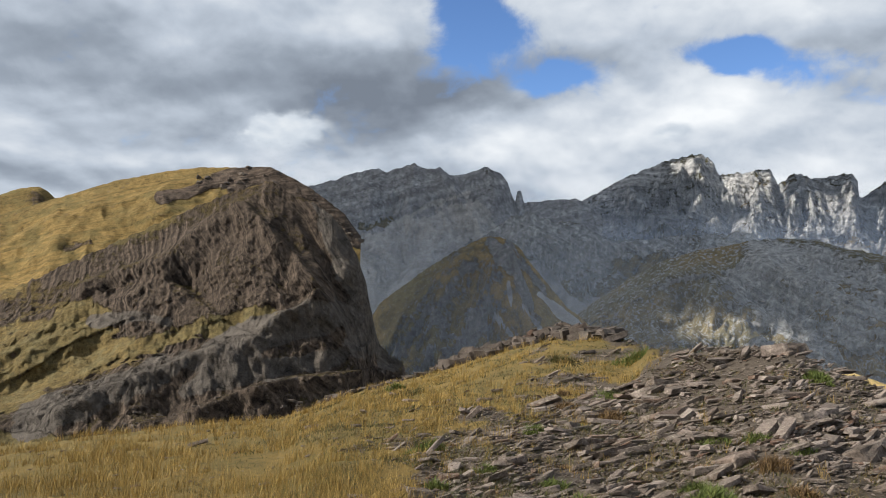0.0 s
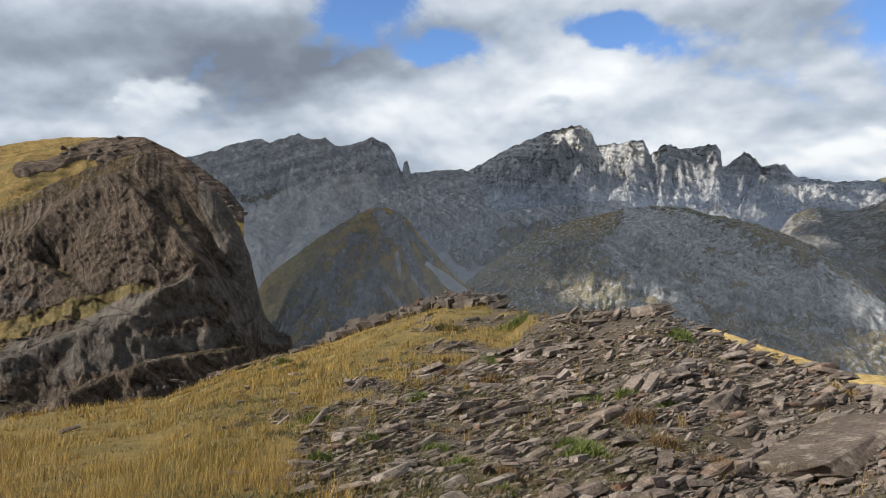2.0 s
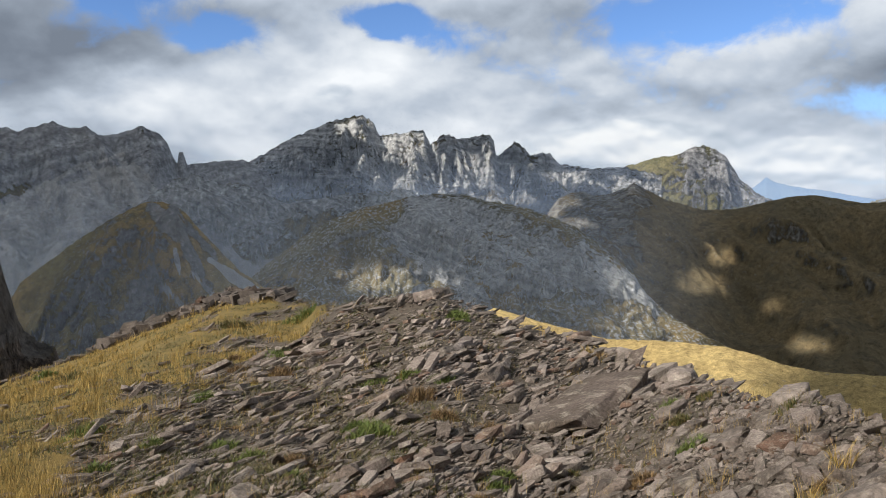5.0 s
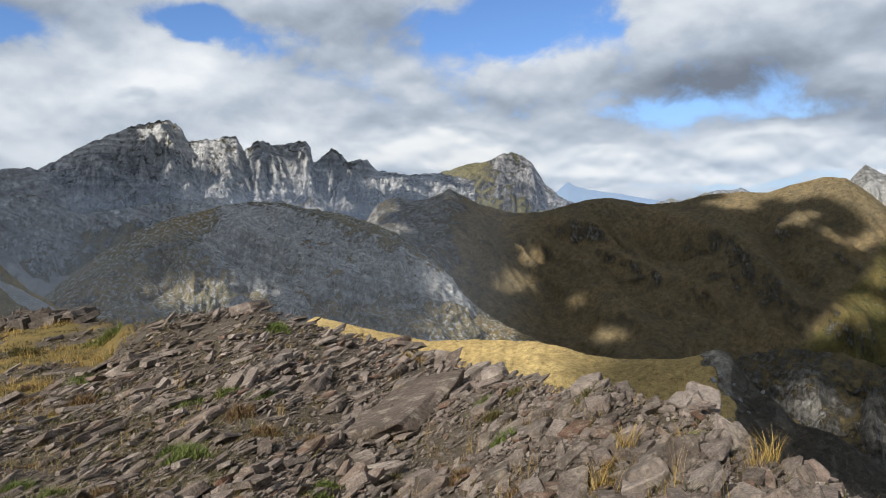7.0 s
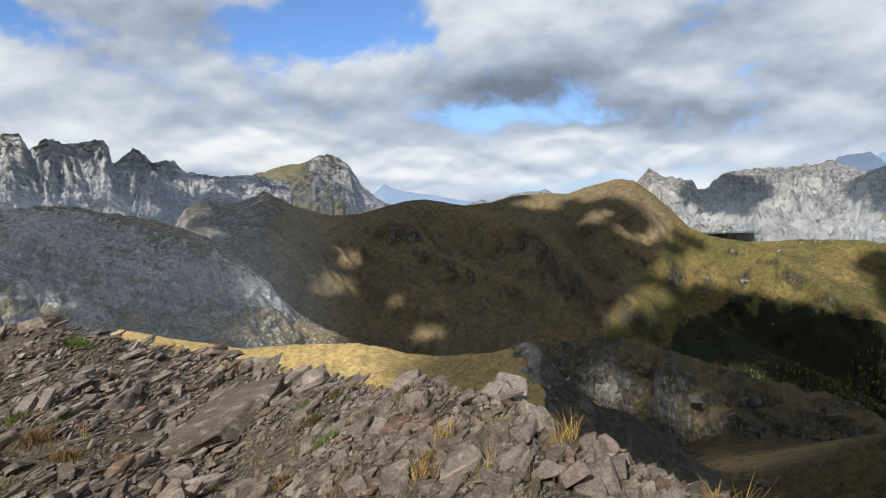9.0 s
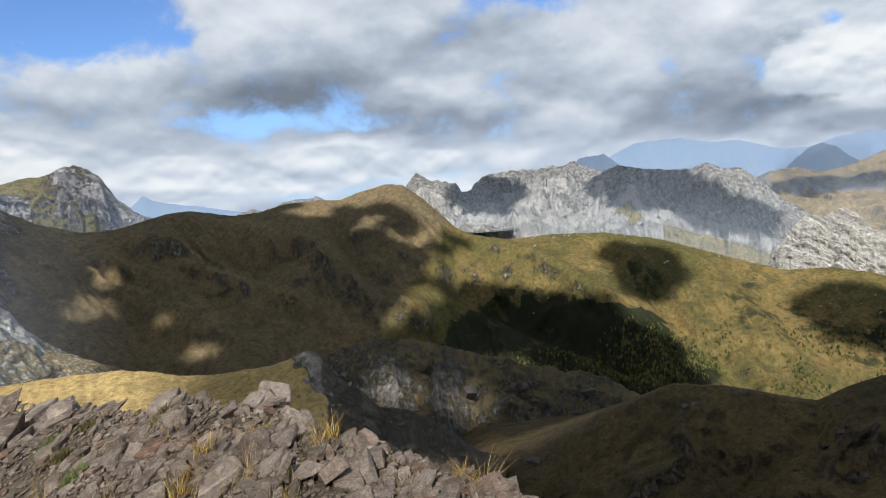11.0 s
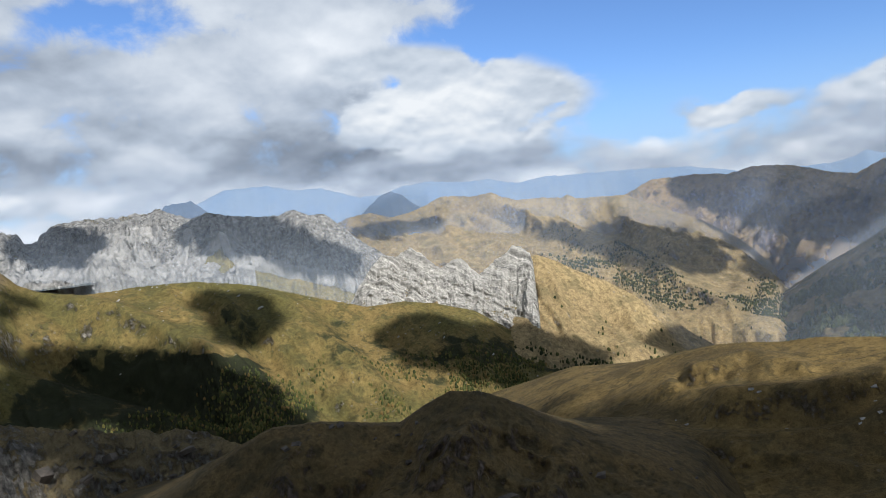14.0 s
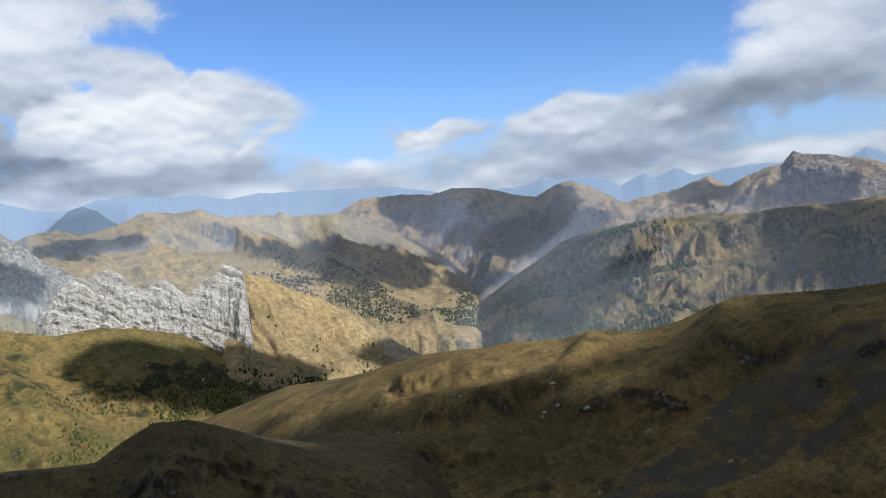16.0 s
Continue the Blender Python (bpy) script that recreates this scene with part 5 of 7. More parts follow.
# ---------------------------------------------------------------- cloud overhead, whose shadow lies on the land
# where its shadow and the sun between fall on each mountain: azimuth, elevation, half width, half height, tilt
CLOUD_Z = 1300.0
SHADED = {"wall": [(-5.92, 1.34, 11.5, 7.52, 0), (4.95, 2.25, 4.87, 3.1, 0)],
    "aspe": [(17.26, 1.94, 18.6, 5.75, 0), (5.82, 2.26, 5.31, 3.1, 0)],
    "mid": [(8.48, -3.43, 14.6, 6.64, 0), (17.34, -3.34, 8.85, 4.42, 0)],
    "knob": [(-1.08, -5.59, 10.2, 7.96, 0)],
    "dome": [(26.82, -4.01, 14.6, 6.19, 25), (12.05, -6.51, 8.85, 4.2, 0)],
    "moor": [(50.12, -5.75, 14.6, 6.64, 0), (48.54, -4.92, 17.7, 6.64, 3), (58.31, -2.87, 8.41, 3.1, 20), (59.2, -12.55, 11.5, 2.65, 0), (41.55, -2.12, 7.08, 3.54, 10), (72.43, -9.3, 5.75, 2.3, 10), (79.7, -12.26, 6.64, 2.65, 22), (83.84, -6.65, 2.3, 1.68, 15), (81.64, -5.03, 0.88, 0.62, 0), (97.68, -9.98, 3.54, 1.77, 10), (103.3, -11.23, 8.41, 1.86, 10), (66.51, -10.63, 2.65, 1.77, 0)],
    "pyramid": [(83.4, 0.09, 3.1, 1.5, 8), (88.71, -1.99, 3.76, 1.15, 22)],
    "cirque": [(71.8, 0.26, 2.21, 1.15, 0)],
    "gully": [(59.09, -13.82, 23, 3.98, 8)],
    "strip": [(53.74, -13.48, 3.98, 1.15, 8), (60.73, -15.28, 3.54, 1.77, 20)],
    "dark": [(85.18, -19.29, 22.1, 5.31, 0), (98.97, -19.19, 22.1, 5.31, 0)],
    "spur": [(130.1, -19.56, 35.4, 3.32, 0), (147.9, -14.37, 14.6, 5.75, -14), (124.9, -17.31, 8.85, 1.5, -8), (119.8, -13.33, 1.77, 0.8, -30), (107.9, -17.45, 7.08, 2.21, 0), (142.7, -19.55, 11.1, 4.42, 0), (130.1, -19.15, 18.6, 2.21, 0), (149.8, -13.17, 8.85, 4.87, 0)],
    "bare": [(114.5, -3.76, 6.19, 0.97, 12), (121.3, -2.51, 3.54, 1.15, 25), (126.1, -3.37, 2.65, 1.99, 20), (95.77, -0.89, 3.1, 0.44, 0), (116.4, -4.66, 4.87, 0.97, 14), (123.8, -4, 3.98, 1.5, 20), (129.7, -9.95, 3.54, 1.33, 10), (126.4, -6.19, 3.98, 1.33, 10)],
    "wooded": [(129.4, -5.41, 3.1, 2.65, 0), (135, -6.24, 2.21, 0.53, 0), (150.2, -5.03, 4.42, 2.65, 0), (131.1, -7.28, 4.42, 1.77, 0), (129.3, -8.27, 3.54, 2.21, 0), (126.7, -6.53, 2.65, 2.21, 0)],
    "far": [(120.1, -0.41, 3.1, 0.71, 5), (125.5, 0.22, 2.21, 0.53, 10), (148.2, -1.35, 2.65, 0.88, 0), (141.5, -0.97, 1.77, 0.62, 0), (123, -0.01, 5.31, 1.77, 0), (127.1, -1.47, 4.42, 1.24, 0), (131.8, -2.52, 2.65, 1.15, 0), (126.6, -0.42, 5.31, 1.77, 0), (128, -2.37, 5.31, 2.21, 0)],
    "tooth": [(117.3, -11.22, 2.65, 0.8, 0)]}
SUNLIT = {"aspe": [(16.1, 6.36, 1.77, 0.8, 0), (19.59, 4.78, 2.65, 1.33, 0), (21.13, 1.83, 3.1, 0.71, 0), (25.14, 2.8, 2.65, 1.11, 0), (27.07, 0.66, 2.65, 0.44, 0), (31.88, 2.29, 1.99, 0.53, 0)],
    "dome": [(17.39, -5.47, 2.21, 0.8, 0), (21.67, -5.38, 1.33, 0.62, 0), (36.55, -5.71, 1.33, 1.33, 0), (37.97, -9.22, 3.98, 1.55, 0)],
    "moor": [(58.13, -0.01, 1.39, 0.279, 6), (62.4, -1.01, 1.24, 0.248, -20), (42.95, -3.47, 0.564, 0.465, 0), (41.65, -5.64, 1.24, 0.434, 0), (46.76, -7, 0.664, 0.299, 0), (48.89, -9.66, 0.929, 0.496, 0), (68.74, -5.06, 2.65, 1.06, 5), (64, -8.44, 1.33, 0.53, -35), (65.88, -7.27, 1.55, 0.49, -25), (43.06, -3.56, 0.71, 0.71, 0), (41.7, -5.3, 1.1, 0.6, 0)],
    "gully": [(63.06, -14.23, 1.5, 1.6, 0), (68.4, -15.11, 1.1, 0.9, 0)],
    "spur": [(112.63, -13.93, 5.75, 1.15, -24), (120.78, -12.85, 5.31, 1.33, -18), (127.58, -12.07, 4.87, 1.5, -10), (133.33, -11.52, 4.42, 1.24, -12), (138.88, -10.35, 3.98, 0.8, -14), (132.18, -15.08, 1.99, 0.44, -10)]}


def cloud_above(rows, lo, shape, cell, grow=True):
    """The cells of the layer that stand between the sun and the spots on the mountains."""
    mask = np.zeros(shape, bool)
    for n, (key, spots) in enumerate(rows.items()):
        az, S, X, Y, Z = SURFACES[key]
        el = np.degrees(np.arctan2(Z - EYE, np.hypot(X, Y)))
        wa = fbm(X / 90, Y / 90, Z / 90, 5, 0.55, 71 + n)
        we = fbm(X / 90, Y / 90, Z / 90 + 7, 5, 0.55, 72 + n)
        up = (CLOUD_Z - Z) / TO_SUN.z
        col = ((X + TO_SUN.x * up - lo[0]) / cell).astype(int)
        row = ((Y + TO_SUN.y * up - lo[1]) / cell).astype(int)
        for a0, e0, ha, he, tilt in spots:
            c, k = math.cos(radians(tilt)), math.sin(radians(tilt))
            da, de = az[None, :] - a0, el - e0
            u, v = (da * c - de * k) / ha + 0.28 * wa, (da * k + de * c) / he + 0.28 * we
            hit = u * u + v * v < 1
            mask[np.clip(row[hit], 0, shape[0] - 1), np.clip(col[hit], 0, shape[1] - 1)] = True
    if not grow:
        return mask
    grown = mask.copy()
    for dj, di in ((1, 0), (-1, 0), (0, 1), (0, -1)):
        grown |= np.roll(mask, (dj, di), (0, 1))
    return grown


def cloud_layer():
    mat, N, bsdf = material("cloud")
    p = N.n("ShaderNodeTexCoord").outputs["Object"]
    f = N.noise(p, 0.004, 6, 0.6)
    N.wire(bsdf.inputs["Base Color"], N.mix(N.span(f, 0.35, 0.65), (0.86, 0.87, 0.89), (0.72, 0.74, 0.78)))
    bsdf.inputs["Roughness"].default_value = 1.0
    thin, glow = N.n("ShaderNodeMixShader"), N.n("ShaderNodeBsdfTranslucent")
    glow.inputs[0].default_value = (0.9, 0.92, 0.95, 1)
    thin.inputs[0].default_value = 0.55
    N.wire(thin.inputs[1], bsdf.outputs[0])
    N.wire(thin.inputs[2], glow.outputs[0])
    out = [n for n in mat.node_tree.nodes if n.type == "OUTPUT_MATERIAL"][0]
    N.wire(out.inputs[0], thin.outputs[0])
    cell = 14.0
    lo, hi = np.array((-3000.0, -3800.0)), np.array((1900.0, 2900.0))
    xs, ys = np.arange(lo[0], hi[0], cell), np.arange(lo[1], hi[1], cell)
    X, Y = np.meshgrid(xs, ys)
    keep = cloud_above(SHADED, lo, X.shape, cell) & ~cloud_above(SUNLIT, lo, X.shape, cell, False)
    thick = 9 + 5 * fbm(X / 220, Y / 220, 2, 4, 0.5, 73)
    V, F = [], []
    jj, ii = np.nonzero(keep)
    index = np.full((X.shape[0] + 1, X.shape[1] + 1), -1, np.int64)
    for dj, di in ((0, 0), (1, 0), (1, 1), (0, 1)):
        index[jj + dj, ii + di] = 1
    used = np.argwhere(index > 0)
    index[index > 0] = np.arange(len(used))
    nb = len(used)
    vx, vy = lo[0] + (used[:, 1] - 0.5) * cell, lo[1] + (used[:, 0] - 0.5) * cell
    t = thick[np.minimum(used[:, 0], X.shape[0] - 1), np.minimum(used[:, 1], X.shape[1] - 1)]
    low = CLOUD_Z + 4 * vnoise(vx / 90, vy / 90, 0, 5)
    V = np.concatenate([np.stack([vx, vy, low], 1), np.stack([vx, vy, low + np.maximum(t, 3)], 1)])
    a, b, c, d = index[jj, ii], index[jj, ii + 1], index[jj + 1, ii + 1], index[jj + 1, ii]
    quads = [np.stack([a, d, c, b], 1), np.stack([a, b, c, d], 1) + nb]
    pad = np.pad(keep, 1)
    for (p0, p1), (sj, si) in (((a, b), (-1, 0)), ((c, d), (1, 0)), ((d, a), (0, -1)), ((b, c), (0, 1))):
        edge = ~pad[jj + 1 + sj, ii + 1 + si]
        quads.append(np.stack([p0[edge], p1[edge], p1[edge] + nb, p0[edge] + nb], 1))
    me = soup("cloud_layer", V, np.concatenate(quads), mat, 4, True)
    return tagged(new("cloud_layer", me), "broken layer of grey-white cloud high overhead", "cloud", kind="stuff")


cloud_layer()


# ---------------------------------------------------------------- added sheets that imitate the haze of the air
def haze_veil(name, label, ring, top, strength, tint, seed):
    """A thin see-through sheet added between two ranges to imitate the air's haze."""
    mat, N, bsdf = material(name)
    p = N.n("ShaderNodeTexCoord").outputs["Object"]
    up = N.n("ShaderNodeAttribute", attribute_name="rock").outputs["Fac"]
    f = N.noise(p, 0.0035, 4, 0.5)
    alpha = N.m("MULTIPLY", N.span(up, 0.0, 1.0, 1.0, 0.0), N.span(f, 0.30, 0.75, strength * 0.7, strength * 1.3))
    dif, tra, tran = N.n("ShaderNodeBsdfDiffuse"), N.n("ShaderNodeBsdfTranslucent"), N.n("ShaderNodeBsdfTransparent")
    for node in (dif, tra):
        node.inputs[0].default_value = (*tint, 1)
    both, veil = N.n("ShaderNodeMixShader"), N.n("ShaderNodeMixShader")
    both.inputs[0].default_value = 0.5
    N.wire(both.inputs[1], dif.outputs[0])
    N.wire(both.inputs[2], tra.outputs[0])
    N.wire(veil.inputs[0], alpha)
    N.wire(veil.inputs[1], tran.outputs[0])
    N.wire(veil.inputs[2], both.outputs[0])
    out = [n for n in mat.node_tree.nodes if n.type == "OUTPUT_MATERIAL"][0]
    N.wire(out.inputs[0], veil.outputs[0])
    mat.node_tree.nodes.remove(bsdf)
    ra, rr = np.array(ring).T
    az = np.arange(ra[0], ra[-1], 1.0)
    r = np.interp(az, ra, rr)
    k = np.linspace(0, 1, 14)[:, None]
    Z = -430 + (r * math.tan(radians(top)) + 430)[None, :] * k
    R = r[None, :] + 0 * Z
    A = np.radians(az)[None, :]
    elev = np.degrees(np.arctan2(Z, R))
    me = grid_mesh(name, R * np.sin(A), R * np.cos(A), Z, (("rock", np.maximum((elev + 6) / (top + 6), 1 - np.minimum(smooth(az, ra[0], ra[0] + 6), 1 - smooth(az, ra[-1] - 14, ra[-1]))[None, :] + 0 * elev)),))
    me.materials.append(mat)
    ob = tagged(new(name, me), label, "mist", kind="stuff")
    ob.visible_shadow = False
    return ob


haze_veil("near_haze", "added bluish sheet imitating air haze over the near valley", [(-14, 440), (47, 445)], 5, 0.13, (0.62, 0.72, 0.88), 1)
haze_veil("middle_haze", "added bluish sheet imitating air haze before the limestone peaks", [(-20, 1035), (41, 1030)], 7, 0.27, (0.60, 0.72, 0.90), 2)
haze_veil("cirque_haze", "added bluish sheet imitating air haze before the white cirque and hills", [(66, 1620), (72, 1620), (76, 1495), (93, 1500), (97, 1690), (112, 1690), (122, 1420), (170, 1420)], 6, 0.22, (0.60, 0.72, 0.90), 4)
haze_veil("far_haze", "added pale blue sheet imitating air haze before the far ranges", [(-24, 1720), (34, 1780), (44, 2450), (165, 2370)], 8, 0.36, (0.50, 0.64, 0.92), 3)


# ---------------------------------------------------------------- woods on the slopes
def woods(name, label, key, count, area, tall, mat, seed):
    """Small trees on one mountainside: uneven two-tier crowns on a short trunk, joined."""
    az, S, X, Y, Z = SURFACES[key]
    rg = np.random.default_rng(seed)
    j = rg.integers(0, X.shape[0], count * 12)
    i = rg.integers(0, X.shape[1], count * 12)
    x, y, z, a, s = X[j, i], Y[j, i], Z[j, i], az[i], S[j, i]
    ok = area(a, s, x, y) > rg.uniform(0, 1, len(x))
    x, y, z = (v[ok][:count] for v in (x, y, z))
    x, y = x + rg.normal(0, 1.5, len(x)), y + rg.normal(0, 1.5, len(y))
    n = len(x)
    h = tall * rg.uniform(0.5, 1.2, n)
    w = h * rg.uniform(0.28, 0.5, n)
    ring = np.arange(4) * 2 * np.pi / 4
    k = rg.uniform(0, 6.28, n)[:, None] + ring[None]
    u1 = rg.uniform(0.75, 1.2, (n, 4))
    u2 = rg.uniform(0.75, 1.2, (n, 4))

    def circle(rad, hh, u):
        return np.stack([x[:, None] + np.cos(k) * rad[:, None] * u, y[:, None] + np.sin(k) * rad[:, None] * u, z[:, None] + (hh[:, None] + 0 * u)], -1)

    V = np.concatenate([circle(w * 0.55, h * 0.02 - 1.5, u1), circle(w, h * 0.35, u2), circle(w * 0.7, h * 0.7, u1),
                        np.stack([x, y, z + h], -1)[:, None]], 1)
    F = []
    for q in range(4):
        p = (q + 1) % 4
        F += [[q, p, 4 + p], [q, 4 + p, 4 + q], [4 + q, 4 + p, 8 + p], [4 + q, 8 + p, 8 + q], [8 + q, 8 + p, 12]]
    F = np.array(F)[None] + (np.arange(n) * 13)[:, None, None]
    me = soup(name, V.reshape(-1, 3), F.reshape(-1, 3), mat)
    return tagged(new(name, me), label, "trees", kind="stuff")


def leaf_mat(name, stops):
    mat, N, bsdf = material(name)
    rnd = N.n("ShaderNodeNewGeometry").outputs["Random Per Island"]
    p = N.n("ShaderNodeTexCoord").outputs["Object"]
    f = N.m("MULTIPLY_ADD", N.m("SUBTRACT", N.noise(p, 0.5, 3, 0.6), 0.5), 0.8, rnd)
    N.wire(bsdf.inputs["Base Color"], N.ramp(f, stops))
    bsdf.inputs["Roughness"].default_value = 0.9
    bsdf.inputs["Specular IOR Level"].default_value = 0.1
    return mat


m_pine = leaf_mat("dark_pine", [(0.0, (0.022, 0.03, 0.016)), (0.5, (0.045, 0.055, 0.024)), (1.0, (0.08, 0.085, 0.032))])
m_autumn = leaf_mat("autumn_wood", [(0.0, (0.035, 0.045, 0.018)), (0.5, (0.07, 0.08, 0.027)), (0.85, (0.13, 0.12, 0.038)), (1.0, (0.18, 0.115, 0.045))])


def patchy(x, y, size, seed):
    return fbm(x / size, y / size, 0, 4, 0.55, seed)


woods("slope_wood", "mixed green and yellowing trees scattered over a mountainside", "moor", 7500,
      lambda a, s, x, y: smooth(s + 0.012 * (a - 95), 0.24, 0.5) * smooth(patchy(x, y, 90, 3), -0.5, 0.3) * smooth(a, 66, 70), 5.0, m_autumn, 51)
woods("hill_wood", "dark trees dotted over a golden hill", "tooth", 1300,
      lambda a, s, x, y: smooth(s + 0.02 * (a - 110), 0.15, 0.7) * smooth(patchy(x, y, 90, 5), -0.1, 0.35), 6.5, m_pine, 52)
woods("valley_wood", "dense dark woods across the valley", "wooded", 5200,
      lambda a, s, x, y: smooth(s + 0.25 * patchy(x, y, 240, 6), 0.36, 0.55) * smooth(patchy(x, y, 110, 7), -0.45, 0.2), 15, m_pine, 53)
woods("pasture_wood", "bands of dark trees on ochre pasture hills", "bare", 3600,
      lambda a, s, x, y: smooth(a, 106, 112) * smooth(s, 0.3, 0.6) * smooth(patchy(x, y, 120, 9), -0.2, 0.5), 6, m_pine, 54)


# ---------------------------------------------------------------- lake and track
def disc_mesh(name, cx, cy, z, a, b, turn, mat, seed):
    t = np.linspace(0, 2 * np.pi, 72, endpoint=False)
    k = np.linspace(0.02, 1, 10)[:, None]
    wob = 1 + 0.12 * fbm(np.cos(t) * 1.5 + seed, np.sin(t) * 1.5, 0, 3)
    u, v = k * np.cos(t) * a * wob, k * np.sin(t) * b * wob
    c, s = math.cos(radians(turn)), math.sin(radians(turn))
    me = grid_mesh(name, cx + u * c + v * s, cy - u * s + v * c, z + 0 * u, (("rock", 0 * u),), wrap=True)
    me.materials.append(mat)
    return me


def lake():
    mat, N, bsdf = material("lake_water")
    p = N.n("ShaderNodeTexCoord").outputs["Object"]
    N.wire(bsdf.inputs["Base Color"], N.mix(N.noise(p, 0.02, 3), (0.016, 0.045, 0.06), (0.025, 0.06, 0.075)))
    bsdf.inputs["Roughness"].default_value = 0.18
    bp = N.n("ShaderNodeBump")
    bp.inputs["Distance"].default_value = 0.4
    N.wire(bp.inputs["Height"], N.noise(p, 0.25, 4))
    N.wire(bsdf.inputs["Normal"], bp.outputs[0])
    az, el, d = LAKE
    z = EYE + d * math.tan(radians(el))
    me = disc_mesh("lake", d * math.sin(radians(az)), d * math.cos(radians(az)), z, 78, 70, az, mat, 3)
    tagged(new("lake", me), "small dark blue mountain lake below the cirque", "lake", kind="structure")


LAKE = (71.28, -2.54, 1600)
lake()


def track():
    """A pale dirt track along the valley floor."""
    mat, N, bsdf = material("pale_track")
    p = N.n("ShaderNodeTexCoord").outputs["Object"]
    N.wire(bsdf.inputs["Base Color"], N.mix(N.noise(p, 0.08, 5), (0.46, 0.42, 0.35), (0.32, 0.29, 0.24)))
    bsdf.inputs["Roughness"].default_value = 0.95
    az, S, X, Y, Z = SURFACES["wooded"]
    pts = []
    for a, e in TRACK:
        i = int(np.argmin(np.abs(az - a)))
        ee = np.degrees(np.arctan2(Z[:, i] - EYE, np.hypot(X[:, i], Y[:, i])))
        j = int(np.argmin(np.abs(ee - e)))
        pts.append(Vector((X[j, i], Y[j, i], Z[j, i] + 1.2)))
    bm = bmesh.new()
    prev = None
    for k, q in enumerate(pts):
        t = (pts[min(k + 1, len(pts) - 1)] - pts[max(k - 1, 0)]).normalized()
        side = t.cross(Vector((0, 0, 1))).normalized() * 2.6
        now = [bm.verts.new(q + o) for o in (-side - Vector((0, 0, 2)), -side, side, side - Vector((0, 0, 2)))]
        if prev:
            for n in range(3):
                bm.faces.new((prev[n], prev[n + 1], now[n + 1], now[n]))
        prev = now
    me = bpy.data.meshes.new("track")
    bm.to_mesh(me)
    bm.free()
    me.materials.append(mat)
    tagged(new("track", me), "pale dirt track winding along the valley floor", "track", kind="structure")


TRACK = [(123.81, -11.66), (123.28, -11.09), (122.57, -10.51), (122.49, -9.93), (122.21, -9.47), (122.71, -8.94), (123.41, -8.56), (124.35, -8.1), (125.29, -7.52)]
track()


# ---------------------------------------------------------------- stones, grass and plants of the summit
def part(name, me, parent, m=None):
    ob = new(name, me)
    ob.parent = parent
    if m is not None:
        ob.matrix_local = m
    return ob


def stone_mat(name, per_object, tone=1.0):
    mat, N, bsdf = material(name)
    p = N.n("ShaderNodeTexCoord").outputs["Object"]
    if per_object:
        info = N.n("ShaderNodeObjectInfo")
        rnd = info.outputs["Random"]
        p = N.vm("ADD", p, N.xyz(N.m("MULTIPLY", rnd, 37.0), N.m("MULTIPLY", rnd, 91.0), 0.0))
        p = N.vm("SCALE", p)
        p.node.inputs["Scale"].default_value = 0.35
    else:
        rnd = N.n("ShaderNodeNewGeometry").outputs["Random Per Island"]
    a, b, c = N.noise(p, 2.2, 6, 0.6), N.noise(p, 10.0, 8, 0.7), N.noise(p, 45.0, 6, 0.75)
    base = N.ramp(rnd, [(0.0, (0.16, 0.124, 0.102)), (0.2, (0.32, 0.262, 0.224)), (0.45, (0.22, 0.178, 0.15)), (0.7, (0.40, 0.335, 0.288)), (0.9, (0.27, 0.205, 0.165)), (0.995, (0.20, 0.112, 0.072))])
    col = N.mix(N.span(a, 0.40, 0.62, 0.0, 0.6), base, (0.085, 0.068, 0.05))
    col = N.mix(N.span(b, 0.50, 0.66, 0.0, 0.55), col, (0.46, 0.40, 0.325))
    col = N.mix(N.span(b, 0.46, 0.34, 0.0, 0.5), col, (0.07, 0.058, 0.046))
    lum = N.m("MULTIPLY", N.m("MAXIMUM", N.m("MULTIPLY_ADD", N.m("SUBTRACT", c, 0.5), 2.6, 1.0), 0.25), tone)
    col = N.mix(1.0, col, N.xyz(lum, lum, lum), "MULTIPLY")
    N.wire(bsdf.inputs["Base Color"], col)
    bsdf.inputs["Roughness"].default_value = 0.92
    bsdf.inputs["Specular IOR Level"].default_value = 0.15
    bp = N.n("ShaderNodeBump")
    bp.inputs["Distance"].default_value = 0.05
    N.wire(bp.inputs["Height"], N.m("ADD", N.m("MULTIPLY", b, 1.0), N.m("MULTIPLY", c, 0.35)))
    N.wire(bsdf.inputs["Normal"], bp.outputs[0])
    return mat


m_stone, m_rubble, m_rim = stone_mat("sandstone", True, 0.8), stone_mat("sandstone_rubble", False, 0.8), stone_mat("dark_rim_rock", True, 0.4)
RNG = np.random.default_rng(11)


